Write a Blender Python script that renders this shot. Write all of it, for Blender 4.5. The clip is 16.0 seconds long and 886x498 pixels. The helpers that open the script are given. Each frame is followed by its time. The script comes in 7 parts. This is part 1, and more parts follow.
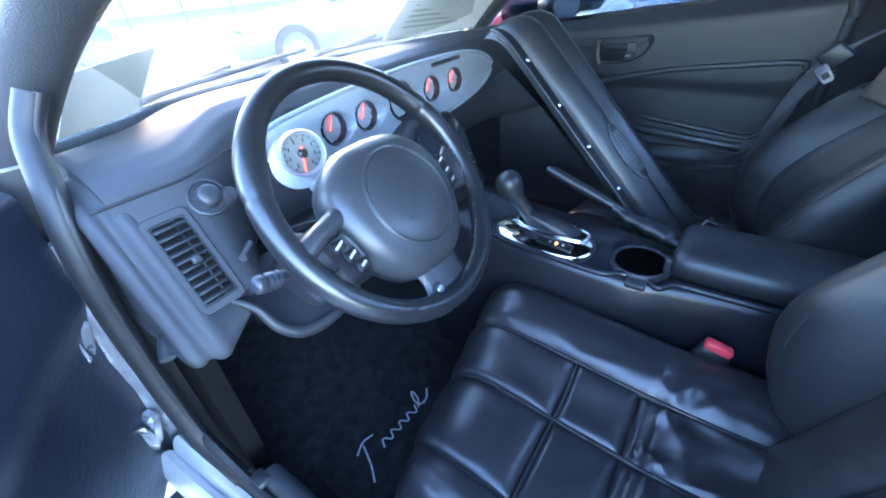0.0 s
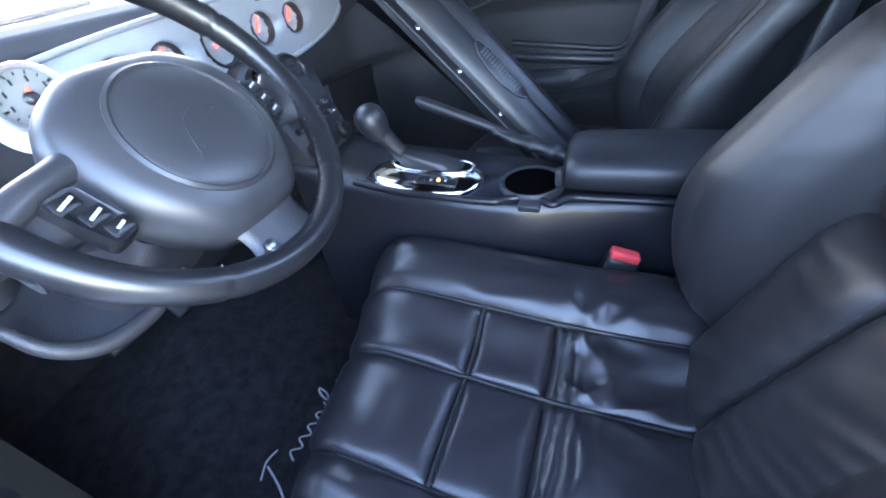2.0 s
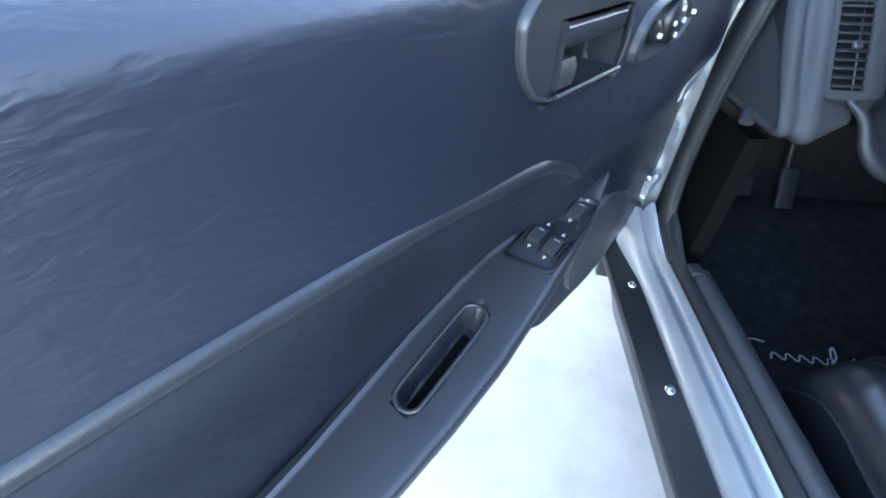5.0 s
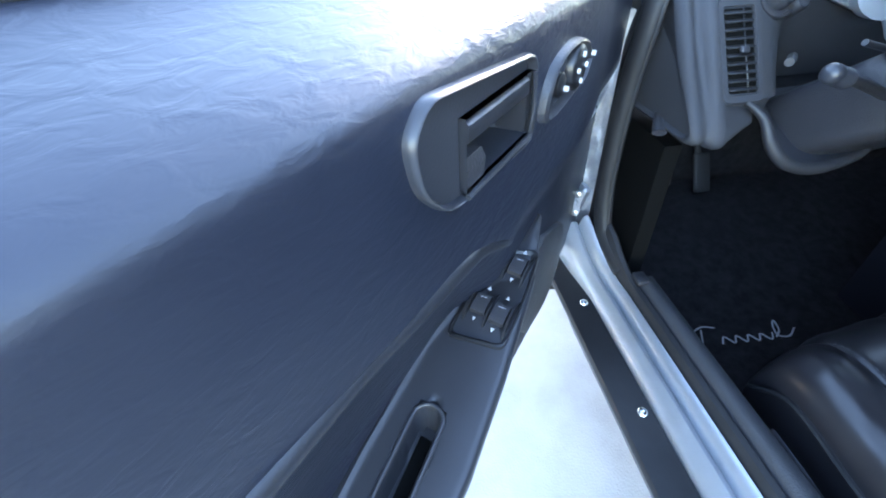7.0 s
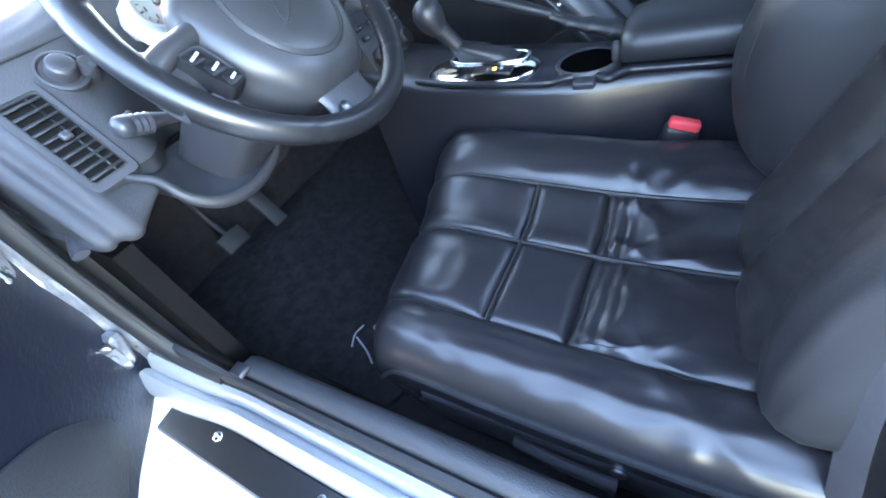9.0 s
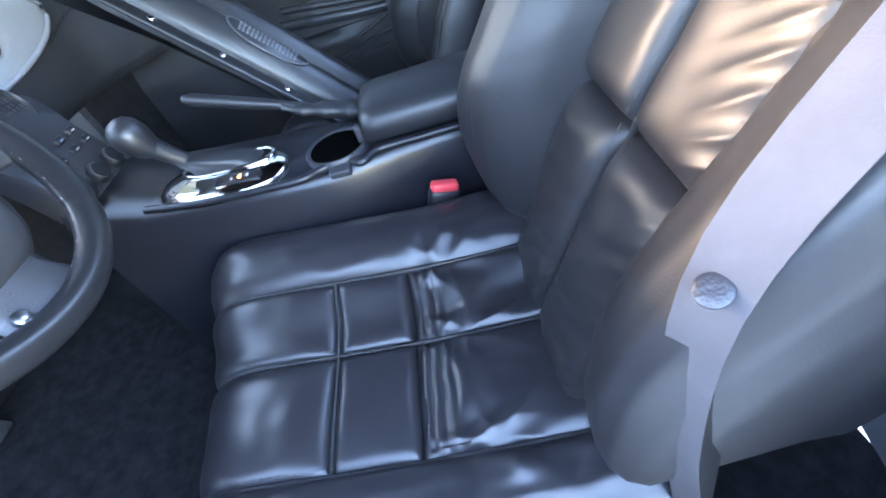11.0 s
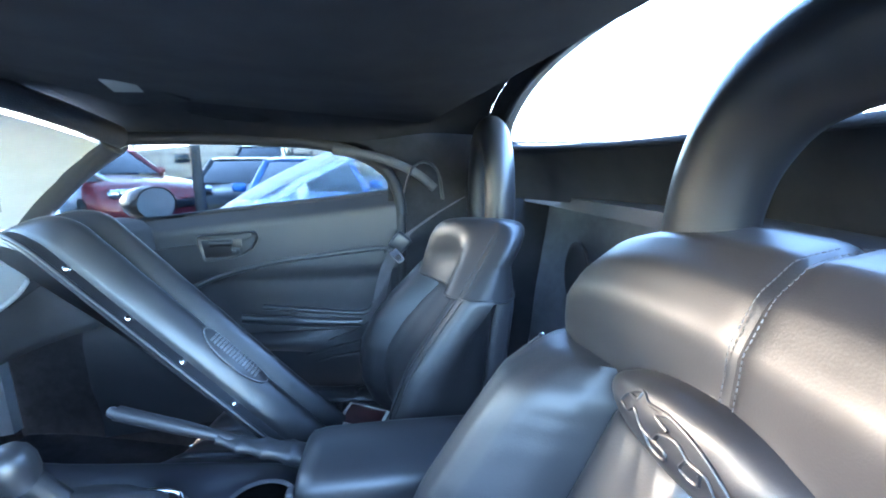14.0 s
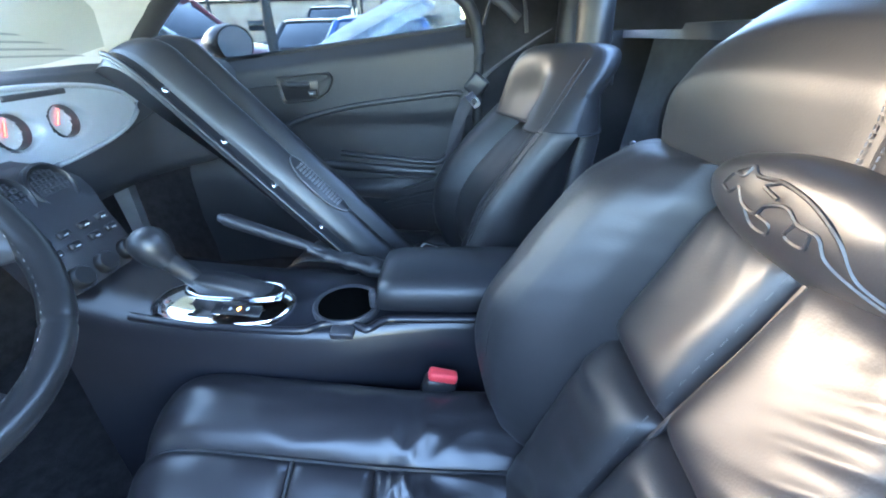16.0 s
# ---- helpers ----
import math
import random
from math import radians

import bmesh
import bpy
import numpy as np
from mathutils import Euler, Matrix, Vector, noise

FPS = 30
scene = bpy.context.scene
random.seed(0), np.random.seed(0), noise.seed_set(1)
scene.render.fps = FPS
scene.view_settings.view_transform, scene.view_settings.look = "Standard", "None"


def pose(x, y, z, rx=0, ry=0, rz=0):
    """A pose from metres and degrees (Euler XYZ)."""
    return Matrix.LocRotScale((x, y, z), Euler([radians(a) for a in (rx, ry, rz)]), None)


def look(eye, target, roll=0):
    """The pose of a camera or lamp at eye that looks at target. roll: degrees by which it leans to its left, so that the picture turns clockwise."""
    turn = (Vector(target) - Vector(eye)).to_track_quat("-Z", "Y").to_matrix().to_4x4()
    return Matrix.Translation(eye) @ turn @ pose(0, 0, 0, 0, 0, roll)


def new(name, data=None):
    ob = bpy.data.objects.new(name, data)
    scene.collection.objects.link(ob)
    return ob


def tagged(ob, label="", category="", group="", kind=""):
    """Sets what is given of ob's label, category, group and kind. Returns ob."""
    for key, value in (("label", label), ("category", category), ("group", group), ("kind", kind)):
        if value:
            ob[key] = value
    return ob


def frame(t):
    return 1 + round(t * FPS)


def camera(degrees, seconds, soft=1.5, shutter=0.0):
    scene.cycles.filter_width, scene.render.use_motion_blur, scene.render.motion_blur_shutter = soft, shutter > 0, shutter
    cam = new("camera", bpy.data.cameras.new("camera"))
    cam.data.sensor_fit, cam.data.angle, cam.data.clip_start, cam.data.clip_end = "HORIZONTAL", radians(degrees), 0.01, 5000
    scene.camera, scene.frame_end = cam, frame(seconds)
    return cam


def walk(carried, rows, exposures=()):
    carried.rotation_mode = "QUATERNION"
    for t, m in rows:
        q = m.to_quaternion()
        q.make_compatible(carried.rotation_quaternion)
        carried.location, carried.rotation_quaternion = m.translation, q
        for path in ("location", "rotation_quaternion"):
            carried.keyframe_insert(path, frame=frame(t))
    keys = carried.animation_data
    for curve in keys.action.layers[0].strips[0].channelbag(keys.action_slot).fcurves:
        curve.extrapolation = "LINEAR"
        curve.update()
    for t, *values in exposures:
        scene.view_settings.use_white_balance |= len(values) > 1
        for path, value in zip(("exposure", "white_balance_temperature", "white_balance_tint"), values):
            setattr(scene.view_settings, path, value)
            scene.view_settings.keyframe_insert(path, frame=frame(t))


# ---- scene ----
cam = camera(94.2, 16.0, soft=2.0)
EXPOSURES = [(0, 5.3, 5300, 20), (1, 5.3, 5700, 20), (2, 5.65, 6300, 27), (3, 5.4, 6300, 22), (4.2, 4.6, 6400, 20), (7.5, 4.65, 6200, 18), (8, 5.17, 6200, 21), (8.5, 5.65, 6100, 21), (9, 5.85, 6600, 21), (11.5, 6.1, 6300, 23), (13, 6.15, 5750, 17), (14, 6.2, 5400, 15), (16, 6.0, 5800, 15)]
PATH = [
    (0, (0.0244, 0.0103, 1.1092), (1.2493, 0.9814, 0.0639), -5.3),
    (0.5, (0.1401, 0.0188, 1.1064), (1.4514, 1.0114, 0.1965), -9.7),
    (1, (0.1711, 0.0216, 1.0998), (1.5397, 0.972, 0.2294), -12.6),
    (1.5, (0.1532, 0.016, 1.0246), (1.5134, 0.878, 0.0545), -13.6),
    (2, (0.125, -0.0226, 0.9785), (1.457, 0.6542, -0.1626), -10.4),
    (2.5, (0.0047, -0.0141, 0.9691), (0.9832, 0.9485, -0.3158), -10.9),
    (3, (-0.1598, 0.0235, 0.9738), (0.4277, 1.3752, -0.1927), -6.0),
    (3.5, (-0.2124, -0.0066, 0.9861), (0.0414, 1.4626, -0.1589), -1.5),
    (4, (-0.2557, -0.0498, 0.9889), (-0.1889, 1.4363, -0.1617), 0.5),
    (4.5, (-0.2942, -0.0912, 0.9738), (-0.3769, 1.3527, -0.2284), 1.2),
    (4.7, (-0.3149, -0.1015, 0.9654), (-0.4305, 1.3254, -0.2538), 1.2),
    (6.8, (-0.3215, -0.0489, 0.9804), (-0.3234, 1.3865, -0.2341), -3.3),
    (7, (-0.298, -0.015, 0.9917), (-0.1833, 1.4391, -0.1946), -3.9),
    (7.5, (-0.2566, 0.0329, 1.0133), (0.1683, 1.4749, -0.1147), -6.0),
    (8, (-0.1786, 0.0094, 1.0359), (0.5396, 1.3555, -0.063), -9.9),
    (8.5, (-0.0479, -0.0357, 0.9917), (0.9165, 1.112, -0.1438), -14.8),
    (9, (0.0141, -0.0827, 0.925), (1.0716, 0.861, -0.3111), -21.5),
    (9.2, (0.0291, -0.0987, 0.8968), (1.1064, 0.7558, -0.3845), -23.8),
    (11.3, (0.1532, -0.0978, 0.9626), (1.5331, -0.0263, -0.3121), -16.3),
    (11.5, (0.172, -0.109, 0.972), (1.6159, -0.0978, -0.2322), -14.4),
    (12, (0.1983, -0.1184, 1.0058), (1.7926, -0.2435, 0.0169), -10.3),
    (12.5, (0.2124, -0.126, 1.0284), (1.8988, -0.361, 0.2312), -6.3),
    (13, (0.2115, -0.1213, 1.0519), (1.9693, -0.3722, 0.4324), -4.0),
    (13.5, (0.2153, -0.1109, 1.0613), (2.0135, -0.3516, 0.5706), -2.0),
    (14, (0.2237, -0.1015, 1.0932), (2.0539, -0.3177, 0.721), -0.5),
    (14.5, (0.219, -0.0949, 1.096), (2.0558, -0.2416, 0.7257), 0.8),
    (15, (0.2228, -0.0874, 1.0754), (2.0379, -0.1683, 0.5931), 1.5),
    (15.5, (0.2181, -0.0827, 1.0387), (1.9712, -0.0686, 0.361), 1.0),
    (16, (0.2077, -0.0931, 1.0067), (1.8668, 0.0179, 0.1297), -1.5),
]
walk(cam, [(t, look(eye, target, roll)) for t, eye, target, roll in PATH], EXPOSURES)

# ---- light ----
SUN_AZ, SUN_EL = 27.0, 10.0
world = bpy.data.worlds.new("sky")
scene.world = world
world.use_nodes = True
wn, wl = world.node_tree.nodes, world.node_tree.links
sky = wn.new("ShaderNodeTexSky")
sky.sky_type, sky.sun_disc = "NISHITA", False
sky.sun_elevation, sky.sun_rotation = radians(SUN_EL), radians(SUN_AZ)
sky.air_density, sky.dust_density, sky.ozone_density = 1.0, 0.4, 1.2
wl.new(sky.outputs[0], wn["Background"].inputs[0])
wn["Background"].inputs[1].default_value = 0.15

sun = new("sun", bpy.data.lights.new("sun", "SUN"))
sun.data.energy, sun.data.angle, sun.data.color = 0.26, radians(9.0), (1.0, 0.74, 0.47)
sun_to = Vector((math.sin(radians(SUN_AZ)) * math.cos(radians(SUN_EL)), math.cos(radians(SUN_AZ)) * math.cos(radians(SUN_EL)), math.sin(radians(SUN_EL))))
sun.matrix_world = look(sun_to * 30, (0, 0, 0))


# ---- materials ----
def material(name, color, rough=0.5, metal=0.0, grain=0.0, scale=400.0, vary=0.0, vscale=6.0, coat=0.0, second=None, spec=0.5, rvary=0.0, creases=0.0, alpha=None):
    """Principled surface: colour that varies at two scales, grain and creases as relief."""
    m = bpy.data.materials.new(name)
    m.use_nodes = True
    n, l = m.node_tree.nodes, m.node_tree.links
    b = n["Principled BSDF"]
    b.inputs["Base Color"].default_value = (*color, 1)
    b.inputs["Roughness"].default_value = rough
    b.inputs["Metallic"].default_value = metal
    b.inputs["Coat Weight"].default_value = coat
    b.inputs["Coat Roughness"].default_value = 0.08
    b.inputs["Specular IOR Level"].default_value = spec
    tc = n.new("ShaderNodeTexCoord")
    if vary or second or rvary:
        big = n.new("ShaderNodeTexNoise")
        big.inputs["Scale"].default_value, big.inputs["Detail"].default_value, big.inputs["Roughness"].default_value = vscale, 8, 0.65
        l.new(tc.outputs["Object"], big.inputs["Vector"])
        if vary or second:
            ramp = n.new("ShaderNodeValToRGB")
            lo = second if second else [c * (1 - vary) for c in color]
            hi = color if second else [min(1, c * (1 + vary)) for c in color]
            ramp.color_ramp.elements[0].position, ramp.color_ramp.elements[1].position = 0.35, 0.65
            ramp.color_ramp.elements[0].color, ramp.color_ramp.elements[1].color = (*lo, 1), (*hi, 1)
            l.new(big.outputs["Fac"], ramp.inputs["Fac"])
            l.new(ramp.outputs["Color"], b.inputs["Base Color"])
        if rvary:
            mr = n.new("ShaderNodeMapRange")
            mr.inputs["From Min"].default_value, mr.inputs["From Max"].default_value = 0.3, 0.7
            mr.inputs["To Min"].default_value, mr.inputs["To Max"].default_value = max(0.02, rough - rvary), min(1, rough + rvary)
            l.new(big.outputs["Fac"], mr.inputs["Value"])
            l.new(mr.outputs["Result"], b.inputs["Roughness"])
    last = None
    if grain:
        fine = n.new("ShaderNodeTexVoronoi")
        fine.feature = "SMOOTH_F1"
        fine.inputs["Scale"].default_value = scale
        l.new(tc.outputs["Object"], fine.inputs["Vector"])
        bump = n.new("ShaderNodeBump")
        bump.inputs["Strength"].default_value, bump.inputs["Distance"].default_value = grain, 0.002
        l.new(fine.outputs["Distance"], bump.inputs["Height"])
        last = bump
    if creases:
        cr = n.new("ShaderNodeTexNoise")
        cr.noise_type = "RIDGED_MULTIFRACTAL"
        cr.inputs["Scale"].default_value, cr.inputs["Detail"].default_value = 17, 4
        mp = n.new("ShaderNodeMapping")
        mp.inputs["Scale"].default_value = (1.0, 1.0, 2.6)
        l.new(tc.outputs["Object"], mp.inputs["Vector"])
        l.new(mp.outputs["Vector"], cr.inputs["Vector"])
        b2 = n.new("ShaderNodeBump")
        b2.inputs["Strength"].default_value, b2.inputs["Distance"].default_value = creases, 0.004
        l.new(cr.outputs["Fac"], b2.inputs["Height"])
        if last:
            l.new(last.outputs["Normal"], b2.inputs["Normal"])
        last = b2
    if last:
        l.new(last.outputs["Normal"], b.inputs["Normal"])
    return m


def glow(name, color, strength):
    m = bpy.data.materials.new(name)
    m.use_nodes = True
    b = m.node_tree.nodes["Principled BSDF"]
    b.inputs["Base Color"].default_value = (0.02, 0.02, 0.02, 1)
    b.inputs["Emission Color"].default_value, b.inputs["Emission Strength"].default_value = (*color, 1), strength
    return m


def glass(name, tint=(1, 1, 1), gloss=1.0):
    m = bpy.data.materials.new(name)
    m.use_nodes = True
    n, l = m.node_tree.nodes, m.node_tree.links
    n.remove(n["Principled BSDF"])
    t, g, f, mix = n.new("ShaderNodeBsdfTransparent"), n.new("ShaderNodeBsdfGlossy"), n.new("ShaderNodeFresnel"), n.new("ShaderNodeMixShader")
    t.inputs["Color"].default_value = (*tint, 1)
    g.inputs["Roughness"].default_value = 0.02
    f.inputs["IOR"].default_value = 1.0 + 0.45 * gloss
    cap = n.new("ShaderNodeMath")
    cap.operation, cap.inputs[1].default_value = "MINIMUM", 0.10 * gloss
    l.new(f.outputs[0], cap.inputs[0]), l.new(cap.outputs[0], mix.inputs[0]), l.new(t.outputs[0], mix.inputs[1]), l.new(g.outputs[0], mix.inputs[2])
    l.new(mix.outputs[0], n["Material Output"].inputs[0])
    return m


LEATHER = material("black_leather", (0.013, 0.013, 0.015), 0.46, grain=0.05, scale=700, vary=0.15, vscale=9, rvary=0.02, creases=0.07, spec=0.6)
LEATHER_SOFT = material("soft_black_leather", (0.013, 0.013, 0.015), 0.44, grain=0.04, scale=700, vary=0.15, vscale=7, rvary=0.03, creases=0.0, spec=0.6)
LEATHER_WORN = material("worn_glossy_leather", (0.017, 0.016, 0.019), 0.33, grain=0.02, scale=700, vary=0.10, vscale=5, spec=0.65)
RIM_LEATHER = material("worn_rim_leather", (0.013, 0.013, 0.015), 0.33, grain=0.04, scale=700, vary=0.1, vscale=9, spec=0.65)
COVER_VINYL = material("satin_cover_vinyl", (0.014, 0.014, 0.016), 0.36, grain=0.06, scale=800, vary=0.12, vscale=7, rvary=0.04)
THREAD = material("dark_thread", (0.05, 0.05, 0.053), 0.6)
SEAT_THREAD = material("seat_thread", (0.05, 0.05, 0.053), 0.7)
PALE_THREAD = material("grey_thread", (0.22, 0.22, 0.23), 0.7)
HUB_VINYL = material("satin_hub_vinyl", (0.036, 0.036, 0.040), 0.36, grain=0.05, scale=700, vary=0.1, vscale=6, rvary=0.04)
VINYL = material("charcoal_vinyl", (0.040, 0.041, 0.046), 0.48, grain=0.35, scale=520, vary=0.12, vscale=5, rvary=0.06)
VINYL_SMOOTH = material("smooth_door_vinyl", (0.022, 0.023, 0.028), 0.38, grain=0.08, scale=520, vary=0.12, vscale=5, rvary=0.04)


def creased_vinyl(name):
    """door vinyl with fine wrinkles that lie along the door and come in patches"""
    m = material(name, (0.013, 0.016, 0.028), 0.42, vary=0.12, vscale=5, rvary=0.04, spec=0.65)
    n, l = m.node_tree.nodes, m.node_tree.links
    tc, turn, mp, wr, patch, ramp, mul, bump = [n.new(k) for k in ("ShaderNodeTexCoord", "ShaderNodeMapping", "ShaderNodeMapping", "ShaderNodeTexNoise", "ShaderNodeTexNoise", "ShaderNodeMapRange", "ShaderNodeMath", "ShaderNodeBump")]
    turn.inputs["Rotation"].default_value = (0, 0, radians(-51.7))
    mp.inputs["Scale"].default_value = (0.55, 1.0, 1.5)
    wr.inputs["Scale"].default_value, wr.inputs["Detail"].default_value, wr.inputs["Distortion"].default_value = 105, 3, 0.6
    patch.inputs["Scale"].default_value, patch.inputs["Detail"].default_value = 5.5, 2
    ramp.inputs["From Min"].default_value, ramp.inputs["From Max"].default_value = 0.34, 0.60
    ramp.inputs["To Min"].default_value, ramp.inputs["To Max"].default_value = 0.30, 1.0
    mul.operation = "MULTIPLY"
    bump.inputs["Strength"].default_value, bump.inputs["Distance"].default_value = 0.45, 0.004
    l.new(tc.outputs["Object"], turn.inputs["Vector"]), l.new(turn.outputs["Vector"], mp.inputs["Vector"]), l.new(mp.outputs["Vector"], wr.inputs["Vector"])
    l.new(tc.outputs["Object"], patch.inputs["Vector"]), l.new(patch.outputs["Fac"], ramp.inputs["Value"])
    l.new(wr.outputs["Fac"], mul.inputs[0]), l.new(ramp.outputs["Result"], mul.inputs[1]), l.new(mul.outputs[0], bump.inputs["Height"])
    l.new(bump.outputs["Normal"], n["Principled BSDF"].inputs["Normal"])
    return m


VINYL_DOOR = creased_vinyl("creased_door_vinyl")
PLASTIC = material("charcoal_plastic", (0.030, 0.030, 0.035), 0.38, grain=0.2, scale=600, vary=0.12, vscale=8)
DASH_VINYL = material("dash_vinyl", (0.040, 0.041, 0.047), 0.62, grain=0.2, scale=650, vary=0.12, vscale=5, rvary=0.05, spec=0.3)
CONSOLE = material("console_plastic", (0.012, 0.012, 0.016), 0.30, grain=0.05, scale=600, vary=0.12, vscale=8)
PLASTIC_DARK = material("black_plastic", (0.012, 0.012, 0.014), 0.35, vary=0.2, vscale=20)
CARPET = material("black_carpet", (0.020, 0.019, 0.021), 0.95, grain=1.0, scale=900, vary=0.35, vscale=40, spec=0.1)
LINER = material("black_headliner", (0.022, 0.022, 0.024), 0.9, grain=0.4, scale=1200, vary=0.25, vscale=10, spec=0.2)
SILVER = material("silver_plastic", (0.40, 0.42, 0.45), 0.36, metal=0.35, grain=0.06, scale=900, vary=0.05, vscale=10)
PAINT = material("silver_body_paint", (0.42, 0.44, 0.47), 0.38, metal=0.6, vary=0.08, vscale=9, coat=0.6)
# patchy body silver, darkened for the shade in the door post's recess
POST_PAINT = material("shaded_silver_paint", (0.30, 0.31, 0.34), 0.34, metal=0.6, vary=0.25, vscale=25, rvary=0.1, coat=0.3)
# body silver darkened for the mirrors, to offset the strong skylight on them
MIRROR_PAINT = material("darkened_silver_paint", (0.055, 0.057, 0.065), 0.4, metal=0.3, vary=0.08, vscale=9, coat=0.4)
CHROME = material("chrome", (0.82, 0.83, 0.85), 0.05, metal=1.0, rvary=0.03, vscale=30)
STEEL = material("steel", (0.45, 0.46, 0.48), 0.3, metal=1.0, vary=0.1, vscale=60)
# near-black that puts the shade of recesses and footwell into the colour
RECESS_SHADE = material("recess_shade", (0.004, 0.004, 0.004), 0.8, spec=0.1)
VINYL_BLACK = material("black_door_vinyl", (0.019, 0.019, 0.022), 0.50, grain=0.25, scale=520, vary=0.12, vscale=5, rvary=0.05)
BLACK_TRIM = material("smooth_black_trim", (0.030, 0.031, 0.035), 0.32, grain=0.04, scale=700, vary=0.1, vscale=7)
GREY_TRIM = material("smooth_grey_trim", (0.028, 0.029, 0.035), 0.32, grain=0.04, scale=700, vary=0.1, vscale=7, rvary=0.04)
RUBBER = material("black_rubber", (0.013, 0.013, 0.015), 0.6, vary=0.2, vscale=15)
RED = material("red_plastic", (0.75, 0.06, 0.07), 0.4, vary=0.06, vscale=30)
DIAL = material("pale_dial", (0.14, 0.155, 0.15), 0.5, vary=0.06, vscale=30)
DIAL_DARK = material("grey_dial", (0.34, 0.36, 0.37), 0.5, vary=0.1, vscale=40)
NEEDLE = glow("lit_red_needle", (1.0, 0.10, 0.05), 0.12)
AMBER = glow("lit_amber_mark", (1.0, 0.35, 0.05), 0.6)
MARK = material("white_print", (0.50, 0.51, 0.53), 0.6)
PAPER = material("white_paper", (0.78, 0.78, 0.76), 0.8, vary=0.04, vscale=12)
GREY_PRINT = material("grey_print", (0.42, 0.43, 0.45), 0.8)
WEBBING = material("grey_webbing", (0.064, 0.060, 0.066), 0.75, grain=0.06, scale=900, vary=0.12, vscale=30)
CONCRETE = material("pale_concrete", (0.43, 0.42, 0.40), 0.85, grain=0.5, scale=260, second=(0.33, 0.32, 0.31), vscale=4.0)
CLEAR = glass("clear_glass", (0.93, 0.96, 0.95))


def hazed_glass(name, haze):
    """clear glass with an added pale scattering film that imitates the warm glare haze"""
    m = glass(name, (0.72, 0.75, 0.74))
    n, l = m.node_tree.nodes, m.node_tree.links
    out = n["Material Output"]
    clear = out.inputs[0].links[0].from_socket
    film, mix, noise, ramp, tc = n.new("ShaderNodeBsdfTranslucent"), n.new("ShaderNodeMixShader"), n.new("ShaderNodeTexNoise"), n.new("ShaderNodeMapRange"), n.new("ShaderNodeTexCoord")
    film.inputs["Color"].default_value = (0.85, 0.82, 0.76, 1)
    noise.inputs["Scale"].default_value, noise.inputs["Detail"].default_value, noise.inputs["Roughness"].default_value = 7, 9, 0.7
    ramp.inputs["From Min"].default_value, ramp.inputs["From Max"].default_value = 0.3, 0.75
    ramp.inputs["To Min"].default_value, ramp.inputs["To Max"].default_value = 0.5 * haze, 1.6 * haze
    l.new(tc.outputs["Object"], noise.inputs["Vector"]), l.new(noise.outputs["Fac"], ramp.inputs["Value"]), l.new(ramp.outputs["Result"], mix.inputs[0])
    l.new(clear, mix.inputs[1]), l.new(film.outputs[0], mix.inputs[2]), l.new(mix.outputs[0], out.inputs[0])
    return m


# the film's share of the glass sets how strong the imitated glare is
HAZED = hazed_glass("dusty_windscreen_glass", 0.03)
ASPHALT = material("worn_asphalt", (0.13, 0.13, 0.135), 0.9, grain=0.8, scale=220, vary=0.25, vscale=1.2)
MIRROR = material("mirror", (0.50, 0.52, 0.55), 0.02, metal=1.0)
SCRIPT = material("silver_embroidery", (0.42, 0.42, 0.44), 0.7, grain=0.5, scale=900)


# ---- helpers ----
def empty(name, at, label, category, group="", kind=""):
    ob = new(name)
    ob.location = at
    ob.empty_display_size = 0.05
    return tagged(ob, label, category, group, kind)


def link(name, verts, faces, mat, parent=None, label="", smooth=True):
    me = bpy.data.meshes.new(name)
    me.from_pydata([tuple(v) for v in verts], [], faces)
    me.materials.append(mat)
    bm = bmesh.new()
    bm.from_mesh(me)
    bmesh.ops.remove_doubles(bm, verts=bm.verts, dist=1e-5)
    bmesh.ops.recalc_face_normals(bm, faces=bm.faces)
    for e in bm.edges:
        if len(e.link_faces) == 2 and e.calc_face_angle(0) > radians(50):
            e.smooth = False
    for f in bm.faces:
        f.smooth = smooth
    bm.to_mesh(me)
    bm.free()
    ob = new(name, me)
    if parent is not None:
        ob.parent = parent
        if parent.type == "EMPTY":
            ob.matrix_parent_inverse = Matrix.Translation(-Vector(parent.location))
    if label:
        ob["label"] = label
    return ob


def part(name, bm, mat, parent=None, label="", smooth=True):
    """Links a bmesh as one mesh object under a thing or a part."""
    bm.verts.index_update()
    vs, fs = [v.co.copy() for v in bm.verts], [[v.index for v in f.verts] for f in bm.faces]
    bm.free()
    return link(name, vs, fs, mat, parent, label, smooth)


def curve(points, n=40):
    """A smooth line through the points, as n places evenly along it."""
    p = [Vector(q) for q in points]
    p = [2 * p[0] - p[1], *p, 2 * p[-1] - p[-2]]
    out = []
    for i in range(1, len(p) - 2):
        for k in range(24):
            t = k / 24
            a, b, c, d = p[i - 1], p[i], p[i + 1], p[i + 2]
            out.append(0.5 * ((2 * b) + (c - a) * t + (2 * a - 5 * b + 4 * c - d) * t * t + (3 * b - a - 3 * c + d) * t ** 3))
    out.append(p[-2])
    run = [0.0]
    for a, b in zip(out, out[1:]):
        run.append(run[-1] + (b - a).length)
    res, j = [], 0
    for i in range(n):
        s = run[-1] * i / (n - 1)
        while j < len(run) - 2 and run[j + 1] < s:
            j += 1
        k = (s - run[j]) / max(1e-9, run[j + 1] - run[j])
        res.append(out[j].lerp(out[j + 1], min(1, k)))
    return res


